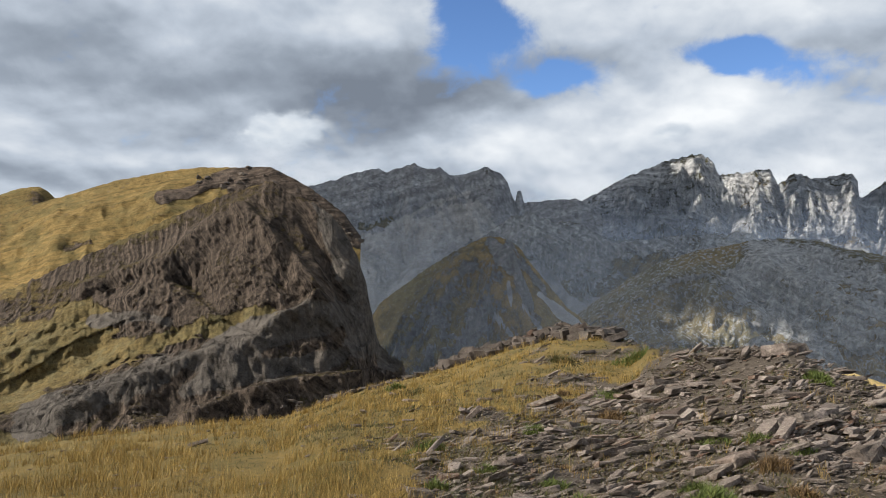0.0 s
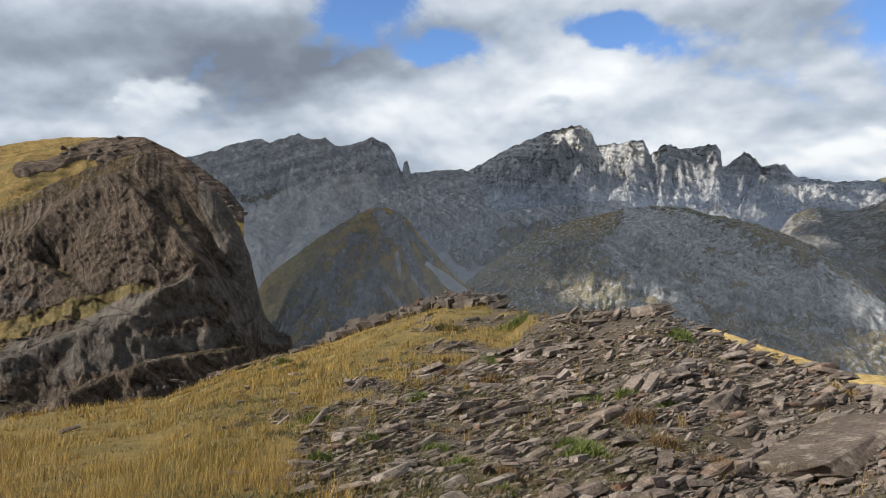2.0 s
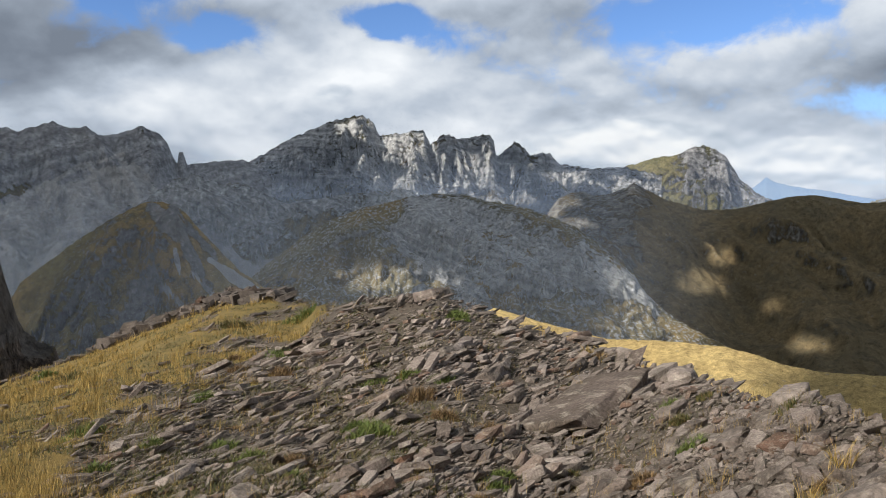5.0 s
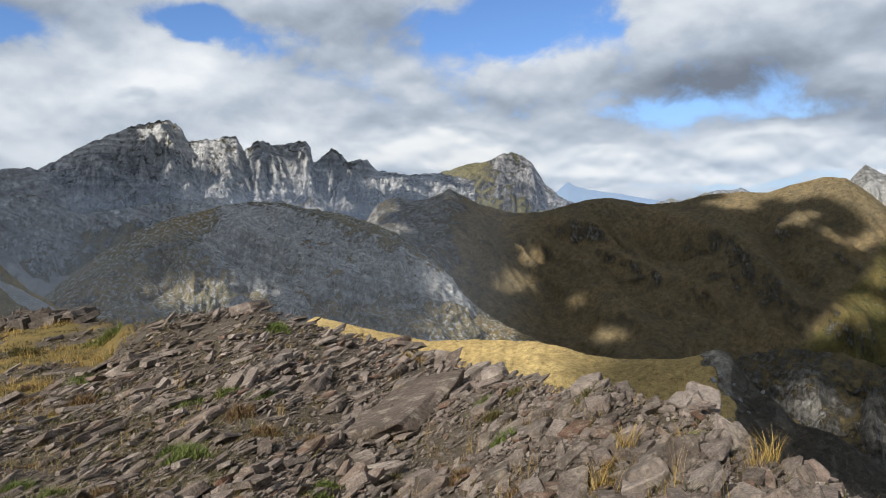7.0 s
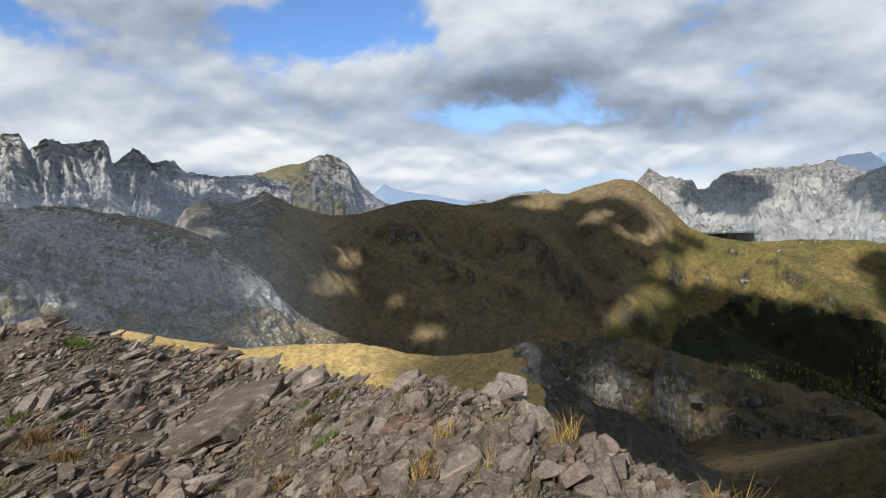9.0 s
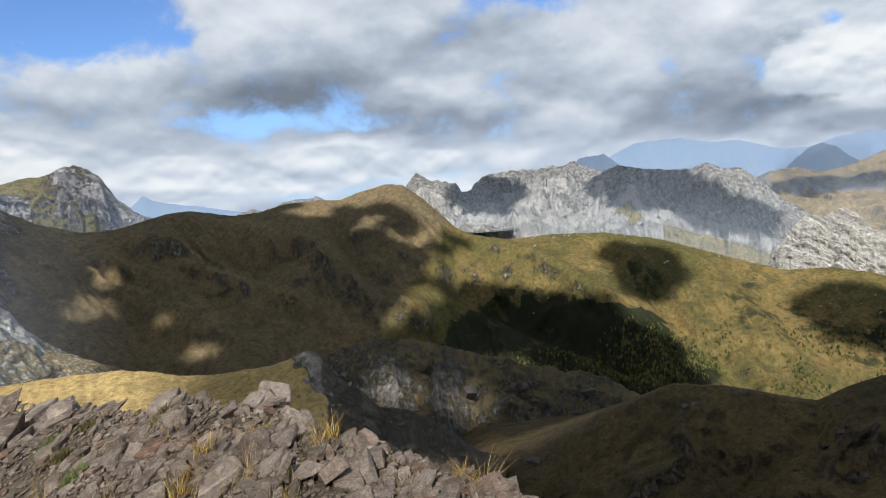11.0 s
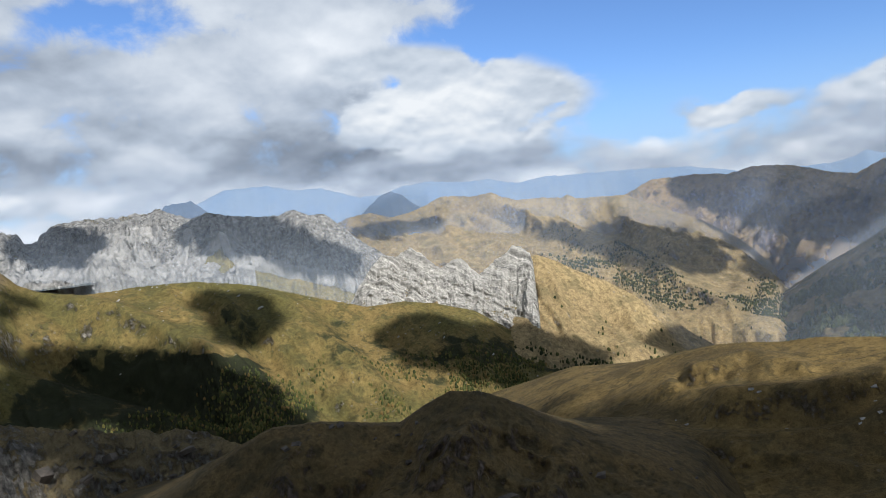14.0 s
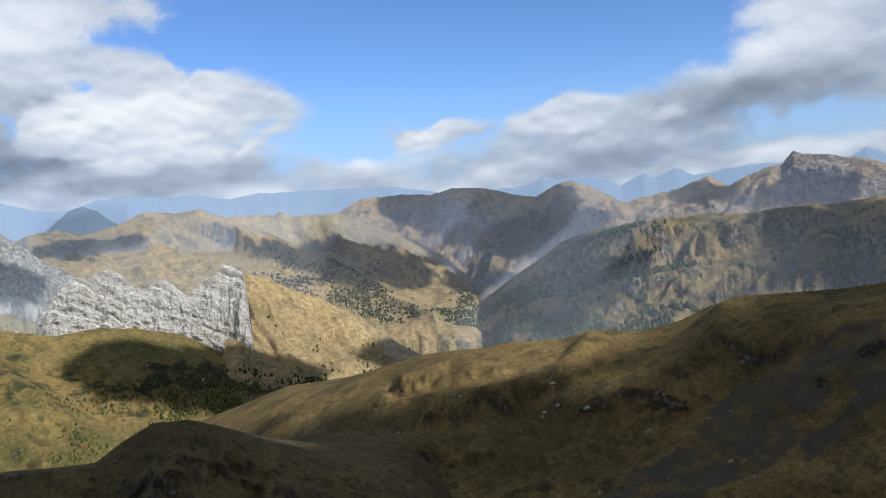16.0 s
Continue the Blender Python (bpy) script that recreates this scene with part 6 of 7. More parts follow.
def hull(seed, size, n=3):
    """A broken slab: a box with knocked-off, uneven corners and n chipped edges."""
    rg = np.random.default_rng(seed)
    bm = bmesh.new()
    box = np.array([(a, b, c) for a in (-1, 1) for b in (-1, 1) for c in (-1, 1)], float)
    pts = box * rg.uniform(0.62, 1.0, box.shape)
    chip = rg.uniform(-1, 1, (n, 3))
    chip /= np.abs(chip).max(1, keepdims=True)
    pts = np.concatenate([pts, chip * rg.uniform(0.85, 1.05, (n, 1))])
    pts[:, 0] += pts[:, 1] * rg.uniform(-0.35, 0.35)
    pts[:, 2] += pts[:, 0] * rg.uniform(-0.2, 0.2)
    for v in pts * np.array(size) * 0.5:
        bm.verts.new(v)
    res = bmesh.ops.convex_hull(bm, input=bm.verts)
    junk = [e for e in set(res["geom_interior"] + res["geom_unused"]) if isinstance(e, bmesh.types.BMVert)]
    bmesh.ops.delete(bm, geom=junk, context="VERTS")
    bmesh.ops.triangulate(bm, faces=bm.faces)
    return bm


def hull_arrays(seed, size, n=3):
    bm = hull(seed, size, n)
    bm.verts.index_update()
    V = np.array([v.co for v in bm.verts])
    F = np.array([[v.index for v in f.verts] for f in bm.faces])
    bm.free()
    return V, F


KINDS = [hull_arrays(100 + i, (1.0, 0.38 + 0.4 * ((i * 7) % 5) / 4, 0.12 + 0.22 * ((i * 3) % 7) / 6), 2 + i % 3) for i in range(24)]


def turn_matrix(yaw, dip, dip_dir, roll):
    """Rotations of many stones at once: a turn about the upright, then a dip towards an azimuth."""
    c, s = np.cos(yaw), np.sin(yaw)
    o, i = np.zeros_like(yaw), np.ones_like(yaw)
    Rz = np.stack([np.stack([c, -s, o], -1), np.stack([s, c, o], -1), np.stack([o, o, i], -1)], -2)
    ax = np.stack([np.cos(dip_dir), -np.sin(dip_dir), o], -1)
    cd, sd = np.cos(dip)[:, None, None], np.sin(dip)[:, None, None]
    K = np.zeros((len(yaw), 3, 3))
    K[:, 0, 1], K[:, 0, 2], K[:, 1, 0], K[:, 1, 2], K[:, 2, 0], K[:, 2, 1] = -ax[:, 2], ax[:, 1], ax[:, 2], -ax[:, 0], -ax[:, 1], ax[:, 0]
    Rd = np.eye(3)[None] - sd * K + (1 - cd) * (K @ K)
    return Rd @ Rz


def scatter():
    """Places, sizes and turns of the loose stones: slabs all over, gravel close by, thinning out into the grass."""
    n = 175000
    az = RNG.uniform(-44, 92, n)
    r = 2.8 * (42 / 2.8) ** RNG.uniform(0, 1, n) ** 0.9
    gravel = RNG.uniform(0, 1, n) < 0.45 * (1 - smooth(r, 9, 16))
    x, y = r * np.sin(np.radians(az)), r * np.cos(np.radians(az))
    D = np.interp(az, RIM[:, 0], RIM[:, 2])
    st = stone_part(x, y)
    clump = fbm(x / 1.3, y / 1.3, 0, 3, 0.5, 77)
    dense = np.clip(0.03 + 0.97 * st ** 1.4, 0, 1) * np.clip(0.95 + 0.9 * clump, 0.45, 1)
    dense = dense * (0.8 + 0.15 * smooth(az, 8, 26))
    ok = (r < D * 1.10) & (RNG.uniform(0, 1, n) < dense)
    x, y, r, st, gravel = x[ok], y[ok], r[ok], st[ok], gravel[ok]
    m = len(x)
    size = np.where(gravel, RNG.uniform(0.03, 0.075, m), np.clip(0.056 * RNG.uniform(0.008, 1, m) ** -0.45, 0.045, 0.44))
    size = size * (0.85 + 0.32 * smooth(r, 5, 16)) * (0.6 + 0.4 * st)
    # slabs lie in the beds, dipping one way
    yaw = np.radians(90 - 58) + RNG.normal(0, 0.42, m)
    dip = np.radians(np.clip(RNG.normal(20, 13, m), -15, 65))
    ddir = np.radians(-45 + RNG.normal(0, 32, m))
    long = 1 + 0.9 * RNG.uniform(0, 1, m) * (1 - smooth(np.degrees(np.arctan2(x, y)), 28, 50))
    return x, y, r, size, yaw, dip, ddir, long


sx, sy, sr, ssize, syaw, sdip, sddir, slong = scatter()
sz = summit_z(sx, sy) + ssize * 0.16
srot = turn_matrix(syaw, sdip, sddir, 0)
skind = RNG.integers(0, len(KINDS), len(sx))
big = (sr < 11) & (ssize > 0.10)
pick = np.nonzero(big)[0]
pick = pick[np.argsort(-ssize[pick])][:250]
loose = np.ones(len(sx), bool)
loose[pick] = False


def rubble():
    VV, FF, base = [], [], 0
    for k, (V, F) in enumerate(KINDS):
        idx = np.nonzero(loose & (skind == k))[0]
        if not len(idx):
            continue
        W = V[None] * np.stack([slong[idx], 0 * slong[idx] + 0.9, 0 * slong[idx] + 1], 1)[:, None, :]
        P = np.einsum("nij,nvj->nvi", srot[idx], W) * ssize[idx][:, None, None] + np.stack([sx, sy, sz], 1)[idx][:, None, :]
        VV.append(P.reshape(-1, 3))
        FF.append((F[None] + (np.arange(len(idx)) * len(V))[:, None, None]).reshape(-1, 3) + base)
        base += P.shape[0] * P.shape[1]
    me = soup("rubble", np.concatenate(VV), np.concatenate(FF), m_rubble)
    return tagged(new("rubble", me), "grey-brown broken sandstone rubble covering the summit", "stones", kind="stuff")


rubble()

# boulders and slabs: x, y, length, breadth, height, turn, dip, dip azimuth
NEAR_BLOCKS = [(4.35, 3.42, 0.49, 0.34, 0.34, 30, 30, -20),
    (4.56, 3.28, 0.5, 0.22, 0.25, 40, 45, 200),
    (5.12, 2.63, 0.51, 0.2, 0.1, 75, 30, 190),
    (4.79, 2.82, 0.31, 0.22, 0.16, 50, 20, -40),
    (4.33, 3.38, 0.51, 0.36, 0.26, 50, 20, -40),
    (5.01, 1.81, 0.3, 0.24, 0.18, 60, 15, -40),
    (4.69, 2.18, 0.29, 0.2, 0.15, 60, 15, -40),
    (5.11, 2.63, 0.29, 0.15, 0.15, 30, 40, 200)]
RIM_BLOCKS = [(4.31, 7.4, 0.78, 0.43, 0.27, 80, 10, -40),
    (5.83, 3.97, 0.71, 0.36, 0.13, 60, 22, 190),
    (5.39, 3.42, 0.5, 0.3, 0.2, 60, 20, -20),
    (4.48, 5.21, 0.38, 0.26, 0.19, 40, 25, -40),
    (4.43, 6.47, 0.54, 0.37, 0.21, 70, 15, -40),
    (5.36, 5.59, 0.49, 0.35, 0.25, 60, 20, -40),
    (5.01, 4.14, 0.45, 0.27, 0.13, 60, 25, -40),
    (5.85, 5.61, 0.52, 0.31, 0.15, 50, 25, -40),
    (5.17, 3.25, 0.51, 0.25, 0.23, 40, 35, 200),
    (6.28, 5.78, 0.46, 0.33, 0.23, 60, 15, -40)]
MIDDLE_SLABS = [(6.5, 9.9, 2.9, 1.5, 0.34, 58, 17, -45),
    (5.84, 12.12, 0.91, 0.54, 0.36, 50, 25, -40),
    (3.76, 11.43, 0.76, 0.53, 0.23, 50, 25, -40),
    (6.37, 5.79, 0.39, 0.31, 0.27, 60, 10, -30),
    (7.99, 9.35, 0.61, 0.43, 0.43, 60, 15, -30),
    (7.66, 9.7, 0.67, 0.4, 0.2, 60, 20, -40),
    (5.7, 10.88, 0.66, 0.4, 0.2, 50, 25, -40),
    (6.55, 7.92, 0.74, 0.37, 0.19, 60, 25, -40),
    (2.17, 12.3, 0.9, 0.45, 0.22, 50, 30, -40),
    (8.24, 9.86, 0.81, 0.48, 0.24, 60, 25, -40),
    (-0.01, 12.51, 0.79, 0.28, 0.16, 50, 25, -40)]
FAR_SLABS = [(9.3, 12.75, 0.51, 0.41, 0.41, 60, 25, 200),
    (9.6, 14.89, 0.79, 0.55, 0.4, 60, 20, -30),
    (7.71, 19.4, 1.03, 0.62, 0.36, 60, 15, -30),
    (7.99, 12.52, 0.93, 0.47, 0.23, 60, 30, -40),
    (5.63, 13.52, 0.92, 0.46, 0.23, 55, 30, -40),
    (3.82, 15.61, 1.15, 0.52, 0.29, 50, 30, -40),
    (0.23, 18.88, 0.51, 0.41, 0.3, 60, 15, -30),
    (2.55, 15.96, 1.3, 0.52, 0.26, 55, 30, -40),
    (4.35, 18.72, 1.37, 0.55, 0.27, 55, 30, -40)]


def boulder(i, x, y, ln, br, ht, turn, dip, ddir):
    """A weathered block: an angular core with split beds and worn edges."""
    bm = hull(500 + i, (ln, br, ht), 5)
    bmesh.ops.bevel(bm, geom=list(bm.edges), offset=min(br, ht) * 0.05, segments=1, affect="EDGES", profile=0.6)
    bmesh.ops.triangulate(bm, faces=bm.faces)
    bmesh.ops.subdivide_edges(bm, edges=bm.edges, cuts=2, use_grid_fill=True)
    for v in bm.verts:
        q = v.co * (4.0 / max(ln, 0.3)) + Vector((i * 3.7, 0, 0))
        v.co += v.co.normalized() * (0.03 * ln * noise.fractal(q, 1.0, 2.0, 4) + 0.015 * ln * round(noise.noise(q * 1.3 + Vector((0, 0, v.co.z * 9))) * 2))
    me = bpy.data.meshes.new("boulder")
    bm.to_mesh(me)
    bm.free()
    dark = math.hypot(x, y) > 25 or (ln <= 0.9 and i % 7 == 5)
    me.materials.append(m_rim if dark else m_stone)
    R = Matrix(turn_matrix(np.array([radians(90 - turn)]), np.array([radians(dip)]), np.array([radians(ddir)]), 0)[0].tolist()).to_4x4()
    z = float(summit_z(np.array(x), np.array(y)))
    ob = new("boulder", me)
    ob.matrix_world = Matrix.Translation((x, y, z - ht * 0.05)) @ R
    label = ("long weathered grey sandstone slab bedded in rubble", "angular grey-brown boulder half sunk in stones", "dark rough block of rock on the summit rim")[2 if dark else 0 if ln > 0.9 else 1]
    return tagged(ob, label, "boulder", "boulders on the summit")


for i, row in enumerate(NEAR_BLOCKS + RIM_BLOCKS + MIDDLE_SLABS + FAR_SLABS):
    boulder(i, *row)


def rim_outcrop():
    """Bedrock that breaks through along the far rim of the summit: split, tilted blocks grown together."""
    rg = np.random.default_rng(88)
    n = 340
    az = np.radians(np.concatenate([rg.uniform(-3, 10.5, n - 90), rg.uniform(-12, 2, 90)]))
    far = np.interp(np.degrees(az), RIM[:, 0], RIM[:, 2]) * rg.uniform(0.93, 1.01, n)
    x, y = far * np.sin(az), far * np.cos(az)
    size = rg.uniform(0.35, 1.2, n) * np.where(np.degrees(az) < -2, 0.6, 1.0)
    rot = turn_matrix(np.radians(rg.normal(30, 30, n)), np.radians(rg.normal(18, 14, n)), np.radians(rg.normal(-45, 40, n)), 0)
    VV, FF, base = [], [], 0
    for q in range(n):
        V, F = KINDS[q % len(KINDS)]
        P = (rot[q] @ (V * np.array([1, 1, 1.5])).T).T * size[q] + np.array([x[q], y[q], float(summit_z(x[q], y[q])) + 0.12 * size[q]])
        VV.append(P)
        FF.append(F + base)
        base += len(V)
    me = soup("rim_outcrop", np.concatenate(VV), np.concatenate(FF), stone_mat("dark_outcrop", False, 0.42))
    return tagged(new("rim_outcrop", me), "dark broken bedrock outcrop along the grassy summit rim", "outcrop", kind="stuff")


rim_outcrop()


# ---------------------------------------------------------------- plants
def blade_mat(name, stops):
    mat, N, bsdf = material(name)
    rnd = N.n("ShaderNodeNewGeometry").outputs["Random Per Island"]
    p = N.n("ShaderNodeTexCoord").outputs["Object"]
    f = N.m("MULTIPLY_ADD", N.m("SUBTRACT", N.noise(p, 0.6, 4, 0.5), 0.5), 1.1, rnd)
    N.wire(bsdf.inputs["Base Color"], N.ramp(f, stops))
    bsdf.inputs["Roughness"].default_value = 0.7
    bsdf.inputs["Specular IOR Level"].default_value = 0.2
    return mat


m_straw = blade_mat("dry_grass", [(0.0, (0.12, 0.082, 0.025)), (0.3, (0.25, 0.165, 0.045)), (0.6, (0.37, 0.245, 0.066)), (0.85, (0.47, 0.34, 0.12)), (1.0, (0.13, 0.11, 0.03))])
m_green = blade_mat("green_cushion", [(0.0, (0.055, 0.075, 0.018)), (0.5, (0.10, 0.13, 0.03)), (1.0, (0.17, 0.18, 0.05))])
m_rust = blade_mat("rusty_heath", [(0.0, (0.085, 0.056, 0.03)), (0.5, (0.15, 0.095, 0.045)), (1.0, (0.25, 0.165, 0.075))])
m_olive = blade_mat("olive_herbs", [(0.0, (0.045, 0.05, 0.016)), (0.45, (0.085, 0.083, 0.026)), (0.8, (0.13, 0.09, 0.036)), (1.0, (0.17, 0.125, 0.05))])


def blades(x, y, z, h, lean, wid, rg):
    """Bent blades: five points and three triangles each."""
    n = len(x)
    a = rg.uniform(0, 2 * np.pi, n)
    side = np.stack([np.cos(a), np.sin(a), 0 * a], 1) * wid[:, None]
    b = a + np.pi / 2 + rg.normal(0, 0.6, n)
    out = np.stack([np.cos(b), np.sin(b), 0 * b], 1)
    P = np.stack([x, y, z], 1)
    up = np.array([0, 0, 1.0])
    m = P + out * (lean * h * 0.35)[:, None] + up * (h * 0.55)[:, None]
    t = P + out * (lean * h)[:, None] + up * h[:, None]
    V = np.stack([P - side, P + side, m - side * 0.7, m + side * 0.7, t], 1).reshape(-1, 3)
    F = np.array([[0, 1, 3], [0, 3, 2], [2, 3, 4]])[None] + (np.arange(n) * 5)[:, None, None]
    return V, F.reshape(-1, 3)


def meadow():
    rg = np.random.default_rng(21)
    n = 34000
    az = rg.uniform(-46, 60, n)
    r = 3.0 * (44 / 3.0) ** rg.uniform(0, 1, n) ** 0.85
    x, y = r * np.sin(np.radians(az)), r * np.cos(np.radians(az))
    D = np.interp(az, RIM[:, 0], RIM[:, 2])
    st = stone_part(x, y)
    tuft = fbm(x / 0.8, y / 0.8, 0, 3, 0.5, 55)
    bare = fbm(x / 3.0, y / 3.0, 0, 3, 0.5, 56)
    ok = (r < D * 1.1) & (rg.uniform(0, 1, n) < np.clip((1 - st) * (0.62 + 1.3 * tuft + 0.6 * bare), 0, 1) + 0.02)
    x, y, r = x[ok], y[ok], r[ok]
    per = 13
    k = np.repeat(np.arange(len(x)), per)
    bx, by = x[k] + rg.normal(0, 0.05, len(k)), y[k] + rg.normal(0, 0.05, len(k))
    h = rg.uniform(0.08, 0.34, len(k)) * (0.7 + 0.5 * np.repeat(rg.uniform(0, 1, len(x)), per))
    wid = np.maximum(0.0015, r[k] * 0.00019)
    V, F = blades(bx, by, summit_z(bx, by) - 0.02, h, rg.uniform(0.1, 0.7, len(k)), wid, rg)
    me = soup("dry_grass", V, F, m_straw)
    tagged(new("dry_grass", me), "long dry golden grass on the summit slope", "grass", kind="stuff")


meadow()


def herbs():
    """Low dull plants between the stones."""
    rg = np.random.default_rng(22)
    n = 34000
    az = np.where(rg.uniform(0, 1, n) < 0.6, rg.uniform(-14, 28, n), rg.uniform(-20, 88, n))
    r = 3.0 * (34 / 3.0) ** rg.uniform(0, 1, n)
    x, y = r * np.sin(np.radians(az)), r * np.cos(np.radians(az))
    D = np.interp(az, RIM[:, 0], RIM[:, 2])
    ok = (r < D * 1.02) & (fbm(x / 0.9, y / 0.9, 0, 4, 0.5, 58) > 0.14 - 0.40 * (1 - smooth(az, 8, 34)))
    x, y, r = x[ok], y[ok], r[ok]
    per = 4
    k = np.repeat(np.arange(len(x)), per)
    bx, by = x[k] + rg.normal(0, 0.07, len(k)), y[k] + rg.normal(0, 0.07, len(k))
    V, F = blades(bx, by, summit_z(bx, by), rg.uniform(0.03, 0.10, len(k)), rg.uniform(0.5, 1.8, len(k)), np.maximum(0.0035, r[k] * 0.00042), rg)
    me = soup("low_herbs", V, F, m_olive)
    tagged(new("low_herbs", me), "low olive-brown herbs between the stones", "plants", kind="stuff")


herbs()


def cushion(x, y, size, mat, label, seed, tall, n=520):
    rg = np.random.default_rng(seed)
    q = rg.uniform(0, 1, n) ** 0.5
    t = rg.uniform(0, 2 * np.pi, n)
    lob = 0.75 + 0.35 * np.sin(t * 3 + seed) * np.cos(t * 2 - seed)
    bx, by = q * np.cos(t) * size * lob, q * np.sin(t) * size * 0.7 * lob
    h = tall * (1.05 - q * q * 0.75) * rg.uniform(0.6, 1.15, n)
    z0 = float(summit_z(np.array(x), np.array(y)))
    z = summit_z(bx + x, by + y) - z0
    V, F = blades(bx, by, z, h, rg.uniform(0.2, 1.1, n), np.full(n, max(0.006 if n > 100 else 0.0022, math.hypot(x, y) * 0.0005)), rg)
    me = soup("cushion_plant", V, F, mat)
    ob = new("cushion_plant", me)
    ob.location = (x, y, z0)
    return tagged(ob, label, "plant", "plants on the summit")


GREEN_SPOTS = [(2.9, 9.63, 0.43), (5.13, 25.05, 0.69), (7.36, 16.9, 0.36), (0.99, 9.67, 0.26), (1.02, 13.47, 0.31), (4.46, 12.47, 0.29), (7.2, 16.57, 0.39), (0.15, 10.21, 0.24), (2.89, 10.36, 0.25), (2.99, 10, 0.28), (0.83, 6.84, 0.12), (4.96, 4.76, 0.13), (5.01, 3.47, 0.12), (3.73, 7.28, 0.19), (-3.13, 28.6, 0.45)]
RUST_SPOTS = [(4.1, 10.99, 0.36), (4.1, 9.89, 0.29), (4.51, 9.14, 0.32), (2.67, 15.69, 0.43), (4.62, 6.06, 0.18), (4.48, 3.82, 0.14), (1.63, 8.24, 0.26)]
for i, (x, y, s) in enumerate(GREEN_SPOTS):
    cushion(x, y, s, m_green, "low green cushion plant among summit stones", 300 + i, s * 0.55)
for i, (x, y, s) in enumerate(RUST_SPOTS):
    cushion(x, y, s, m_rust, "dry rust-brown heath tuft among stones", 400 + i, s * 0.6)

spots = np.random.default_rng(33)
for i in range(64):
    a, d = radians(spots.uniform(-6, 58)), 4.5 * 6.0 ** spots.uniform(0, 1)
    if d < 0.92 * np.interp(math.degrees(a), RIM[:, 0], RIM[:, 2]):
        s = d * spots.uniform(0.014, 0.034)
        mat, say = ((m_green, "low green cushion plant among summit stones"), (m_olive, "dull olive herb patch between stones"), (m_rust, "dry rust-brown heath tuft among stones"))[i % 3]
        cushion(d * math.sin(a), d * math.cos(a), s, mat, say, 600 + i, s * spots.uniform(0.3, 0.6), 300)

TUFT_SPOTS = [(5.22, 2.94, 0.14), (4.84, 2.85, 0.11), (8.69, 13.16, 0.24), (4.69, 1.43, 0.17), (4.83, 1.64, 0.12), (4.73, 3.4, 0.11), (4.78, 3.96, 0.17), (4.13, 3.68, 0.13), (-1.05, 19.37, 0.45), (-3.1, 21.19, 0.5), (-0.19, 7.13, 0.22)]
for i, (x, y, s) in enumerate(TUFT_SPOTS):
    cushion(x, y, s, m_straw, "tall dry straw-coloured grass tuft at the summit rim", 450 + i, 0.3, 90)

# ---------------------------------------------------------------- crags standing out of the mountainsides
def crag_mat(name, light, dark, size):
    mat, N, bsdf = material(name)
    p = N.n("ShaderNodeTexCoord").outputs["Object"]
    rnd = N.n("ShaderNodeObjectInfo").outputs["Random"]
    p = N.vm("ADD", p, N.xyz(N.m("MULTIPLY", rnd, 31.0), N.m("MULTIPLY", rnd, 77.0), 0.0))
    a, b = N.noise(p, 2.5, 8, 0.65), N.noise(p, 12.0, 6, 0.7)
    col = N.mix(N.span(a, 0.38, 0.62), light, dark)
    col = N.mix(N.span(b, 0.45, 0.7, 0.0, 0.6), col, tuple(0.5 * c for c in dark))
    col = N.mix(N.m("MULTIPLY", rnd, 0.4), col, light)
    N.wire(bsdf.inputs["Base Color"], col)
    bsdf.inputs["Roughness"].default_value = 0.95
    bp = N.n("ShaderNodeBump")
    bp.inputs["Distance"].default_value = size
    N.wire(bp.inputs["Height"], N.m("ADD", a, N.m("MULTIPLY", b, 0.4)))
    N.wire(bsdf.inputs["Normal"], bp.outputs[0])
    return mat


def crags(host, key, count, size, mat, where, yaw, seed, squash=1.0):
    """Blocks of the mountain's own rock, each a part of it."""
    az, S, X, Y, Z = SURFACES[key]
    rg = np.random.default_rng(seed)
    j, i = rg.integers(0, X.shape[0], count * 30), rg.integers(0, X.shape[1], count * 30)
    ok = np.nonzero(where(az[i], S[j, i], X[j, i], Y[j, i]) > rg.uniform(0, 1, len(i)))[0][:count]
    shapes = []
    for k in range(6):
        V, F = KINDS[(seed + 4 * k) % len(KINDS)]
        me = bpy.data.meshes.new("crag")
        me.from_pydata((V * np.array([1, 1, 1.6 * squash])).tolist(), [], F.tolist())
        me.materials.append(mat)
        shapes.append(me)
    for n, q in enumerate(ok):
        x, y, z = X[j[q], i[q]], Y[j[q], i[q]], Z[j[q], i[q]]
        m = Matrix.Translation((x, y, z)) @ pose(0, 0, 0, rg.normal(-15, 12), rg.normal(20, 12), yaw + rg.normal(0, 25)) @ Matrix.Scale(size * float(np.exp(rg.normal(0, 0.45))), 4)
        part("crag", shapes[n % 6], host, m)


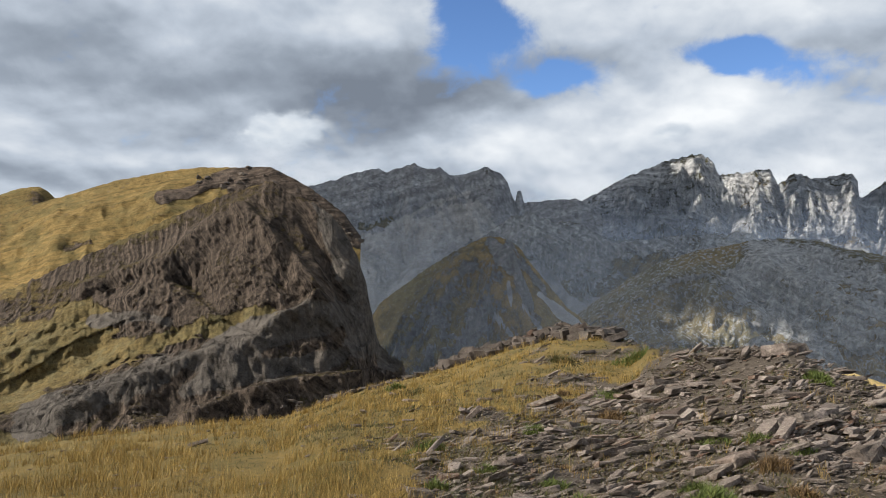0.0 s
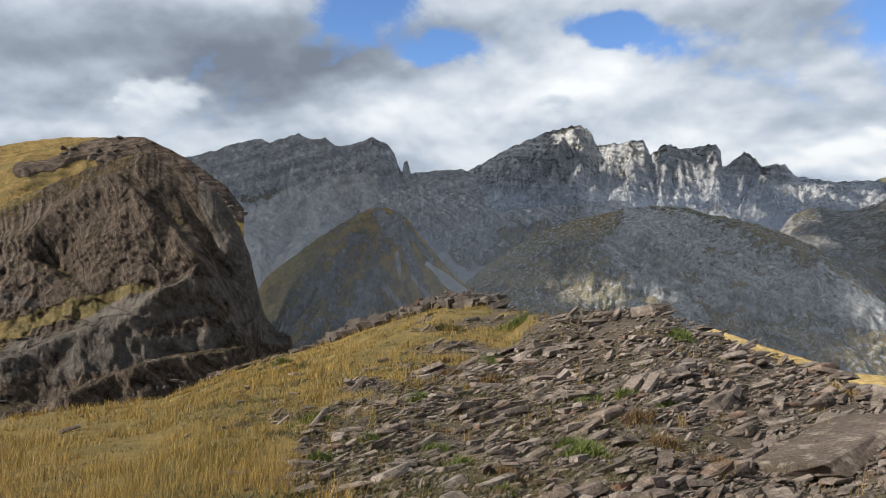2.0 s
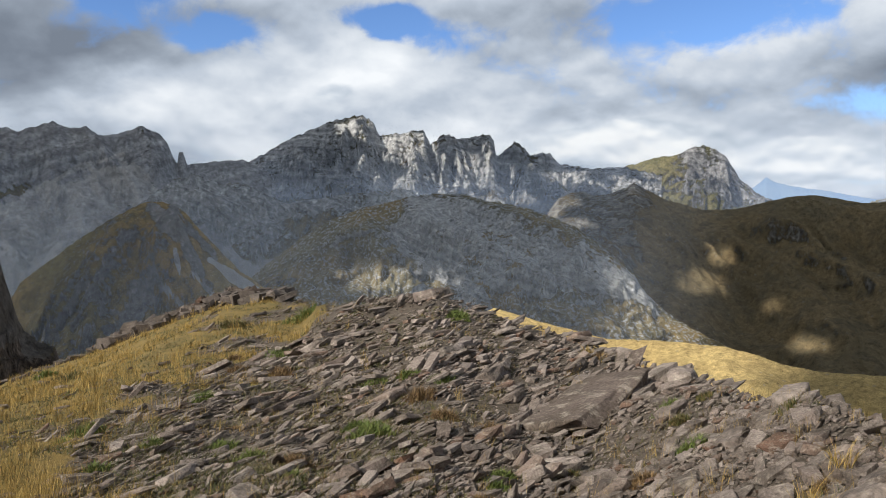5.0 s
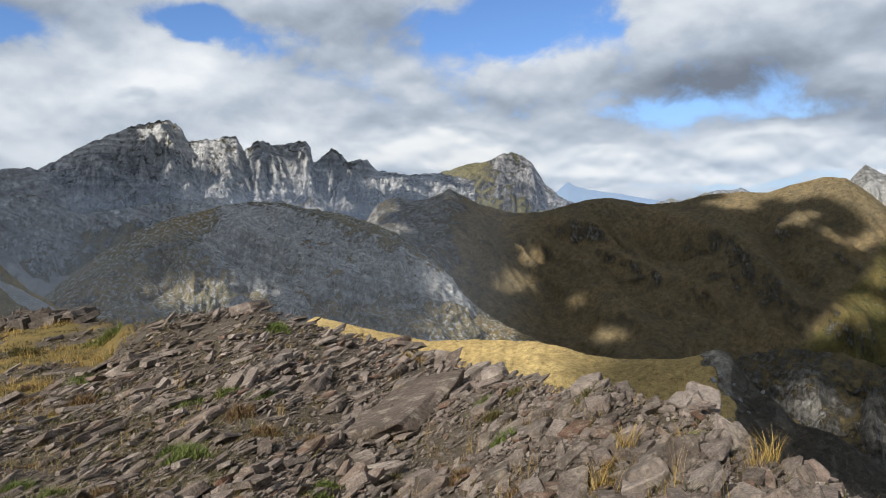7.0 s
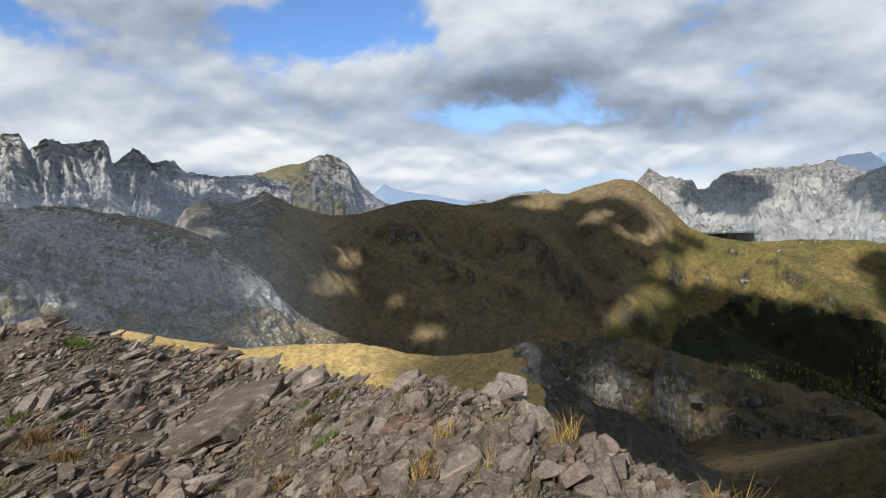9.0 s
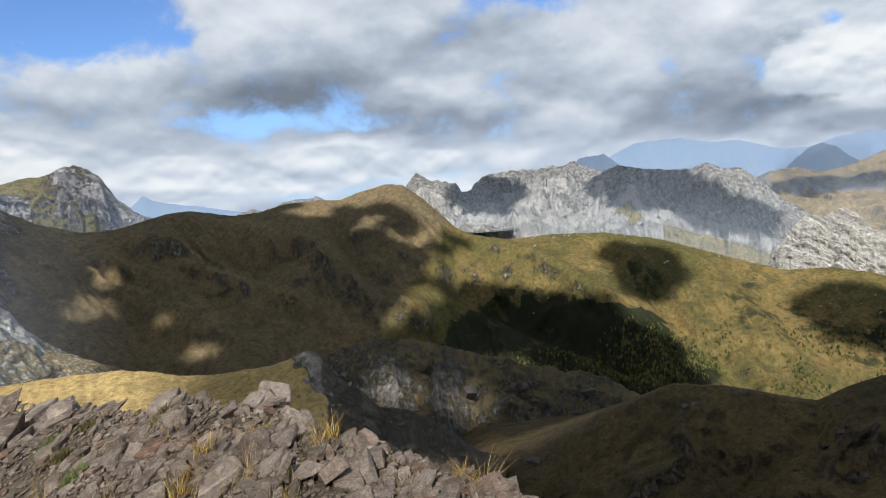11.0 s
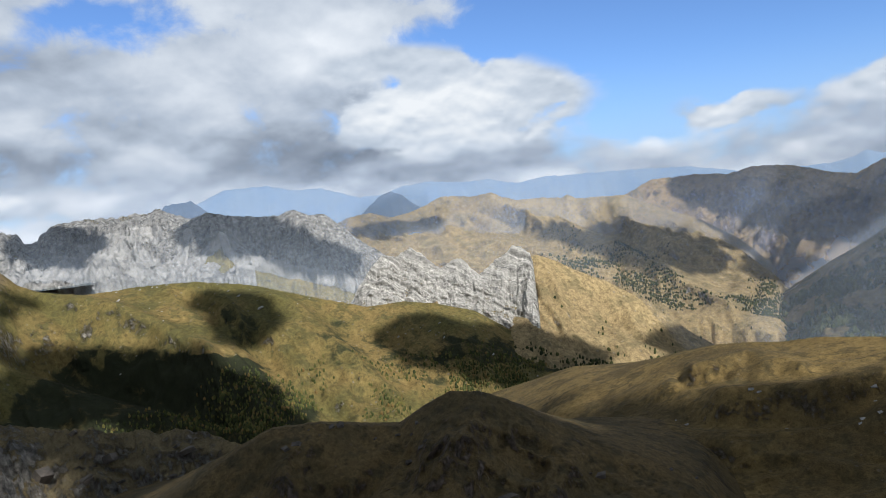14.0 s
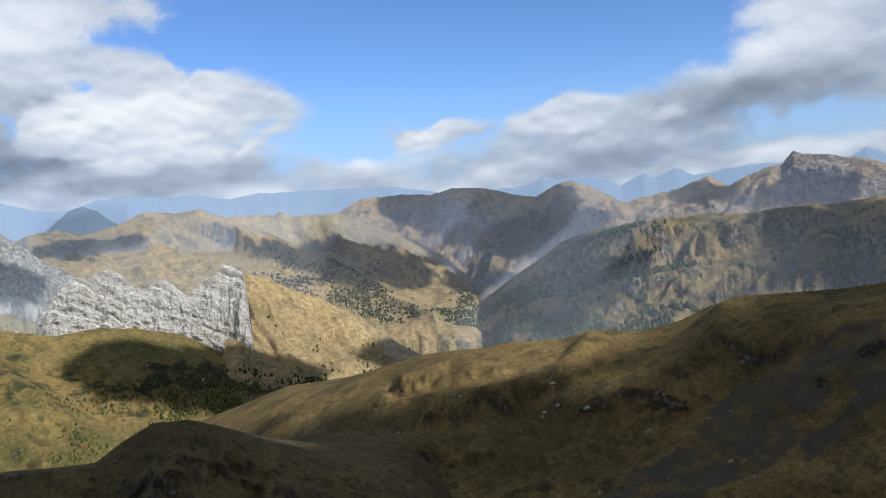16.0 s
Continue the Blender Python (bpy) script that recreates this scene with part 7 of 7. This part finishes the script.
k_brown = crag_mat("brown_crag", (0.14, 0.112, 0.088), (0.06, 0.05, 0.042), 0.15)
k_grey = crag_mat("grey_crag", (0.33, 0.33, 0.32), (0.17, 0.17, 0.17), 0.15)
k_dark = crag_mat("dark_crag", (0.11, 0.095, 0.08), (0.05, 0.045, 0.04), 0.15)
crags(M_BUTT, "butt", 200, 1.1, k_brown, lambda a, s, x, y: smooth(s, 0.40, 0.6) * smooth(fbm(x / 14, y / 14, 0, 3, 0.5, 6), -0.2, 0.3) * (1 - smooth(-a, 26, 30)), 30, 61, 0.7)
crags(M_DOME, "dome", 70, 6.0, k_grey, lambda a, s, x, y: smooth(a, 17, 22) * (1 - smooth(s, 0.4, 0.75)) * smooth(fbm(x / 40, y / 40, 0, 3, 0.5, 8), -0.1, 0.4), 60, 62, 0.7)
crags(M_GULLY, "gully", 60, 6.0, k_dark, lambda a, s, x, y: 1 - smooth(s, 0.2, 0.6), 60, 63)
crags(M_DARK, "dark", 70, 2.6, k_dark, lambda a, s, x, y: smooth(fbm(x / 25, y / 25, 0, 3, 0.5, 4), 0.0, 0.5) * (1 - smooth(s, 0.5, 0.8)), 60, 64, 0.8)
crags(M_SPUR, "spur", 90, 1.6, k_grey, lambda a, s, x, y: smooth(s, 0.25, 0.5) * smooth(fbm(x / 30, y / 30, 0, 3, 0.5, 5), 0.1, 0.5) * (1 - smooth(a, 140, 150)), 60, 65, 0.7)
crags(M_CONE, "strip", 40, 1.5, k_grey, lambda a, s, x, y: np.exp(-((a - 57.3) / 1.5) ** 2) * (1 - smooth(s, 0.3, 0.5)), 60, 66, 0.8)
crags(M_HILL, "gold", 80, 2.4, k_brown, lambda a, s, x, y: np.exp(-((s - 0.10) / 0.05) ** 2) * smooth(a, -23, -20), 60, 67, 0.9)

k_pale = crag_mat("pale_crag", (0.42, 0.41, 0.38), (0.22, 0.22, 0.21), 0.15)
crags(M_SLOPE, "moor", 50, 5.0, k_pale, lambda a, s, x, y: smooth(a, 68, 72) * smooth(fbm(x / 60, y / 60, 0, 3, 0.5, 5), 0.2, 0.5) * (1 - smooth(s, 0.1, 0.4)), 60, 69, 0.6)

# ---------------------------------------------------------------- stones that can be picked up, as parts of the ground
for k, (V, F) in enumerate(KINDS):
    me = bpy.data.meshes.new("stone")
    me.from_pydata(V.tolist(), [], F.tolist())
    me.materials.append(m_stone)
    for i in pick[skind[pick] == k]:
        m = Matrix.Translation((sx[i], sy[i], sz[i])) @ Matrix(srot[i].tolist()).to_4x4() @ Matrix.Scale(float(ssize[i]), 4)
        part("stone", me, summit, m)
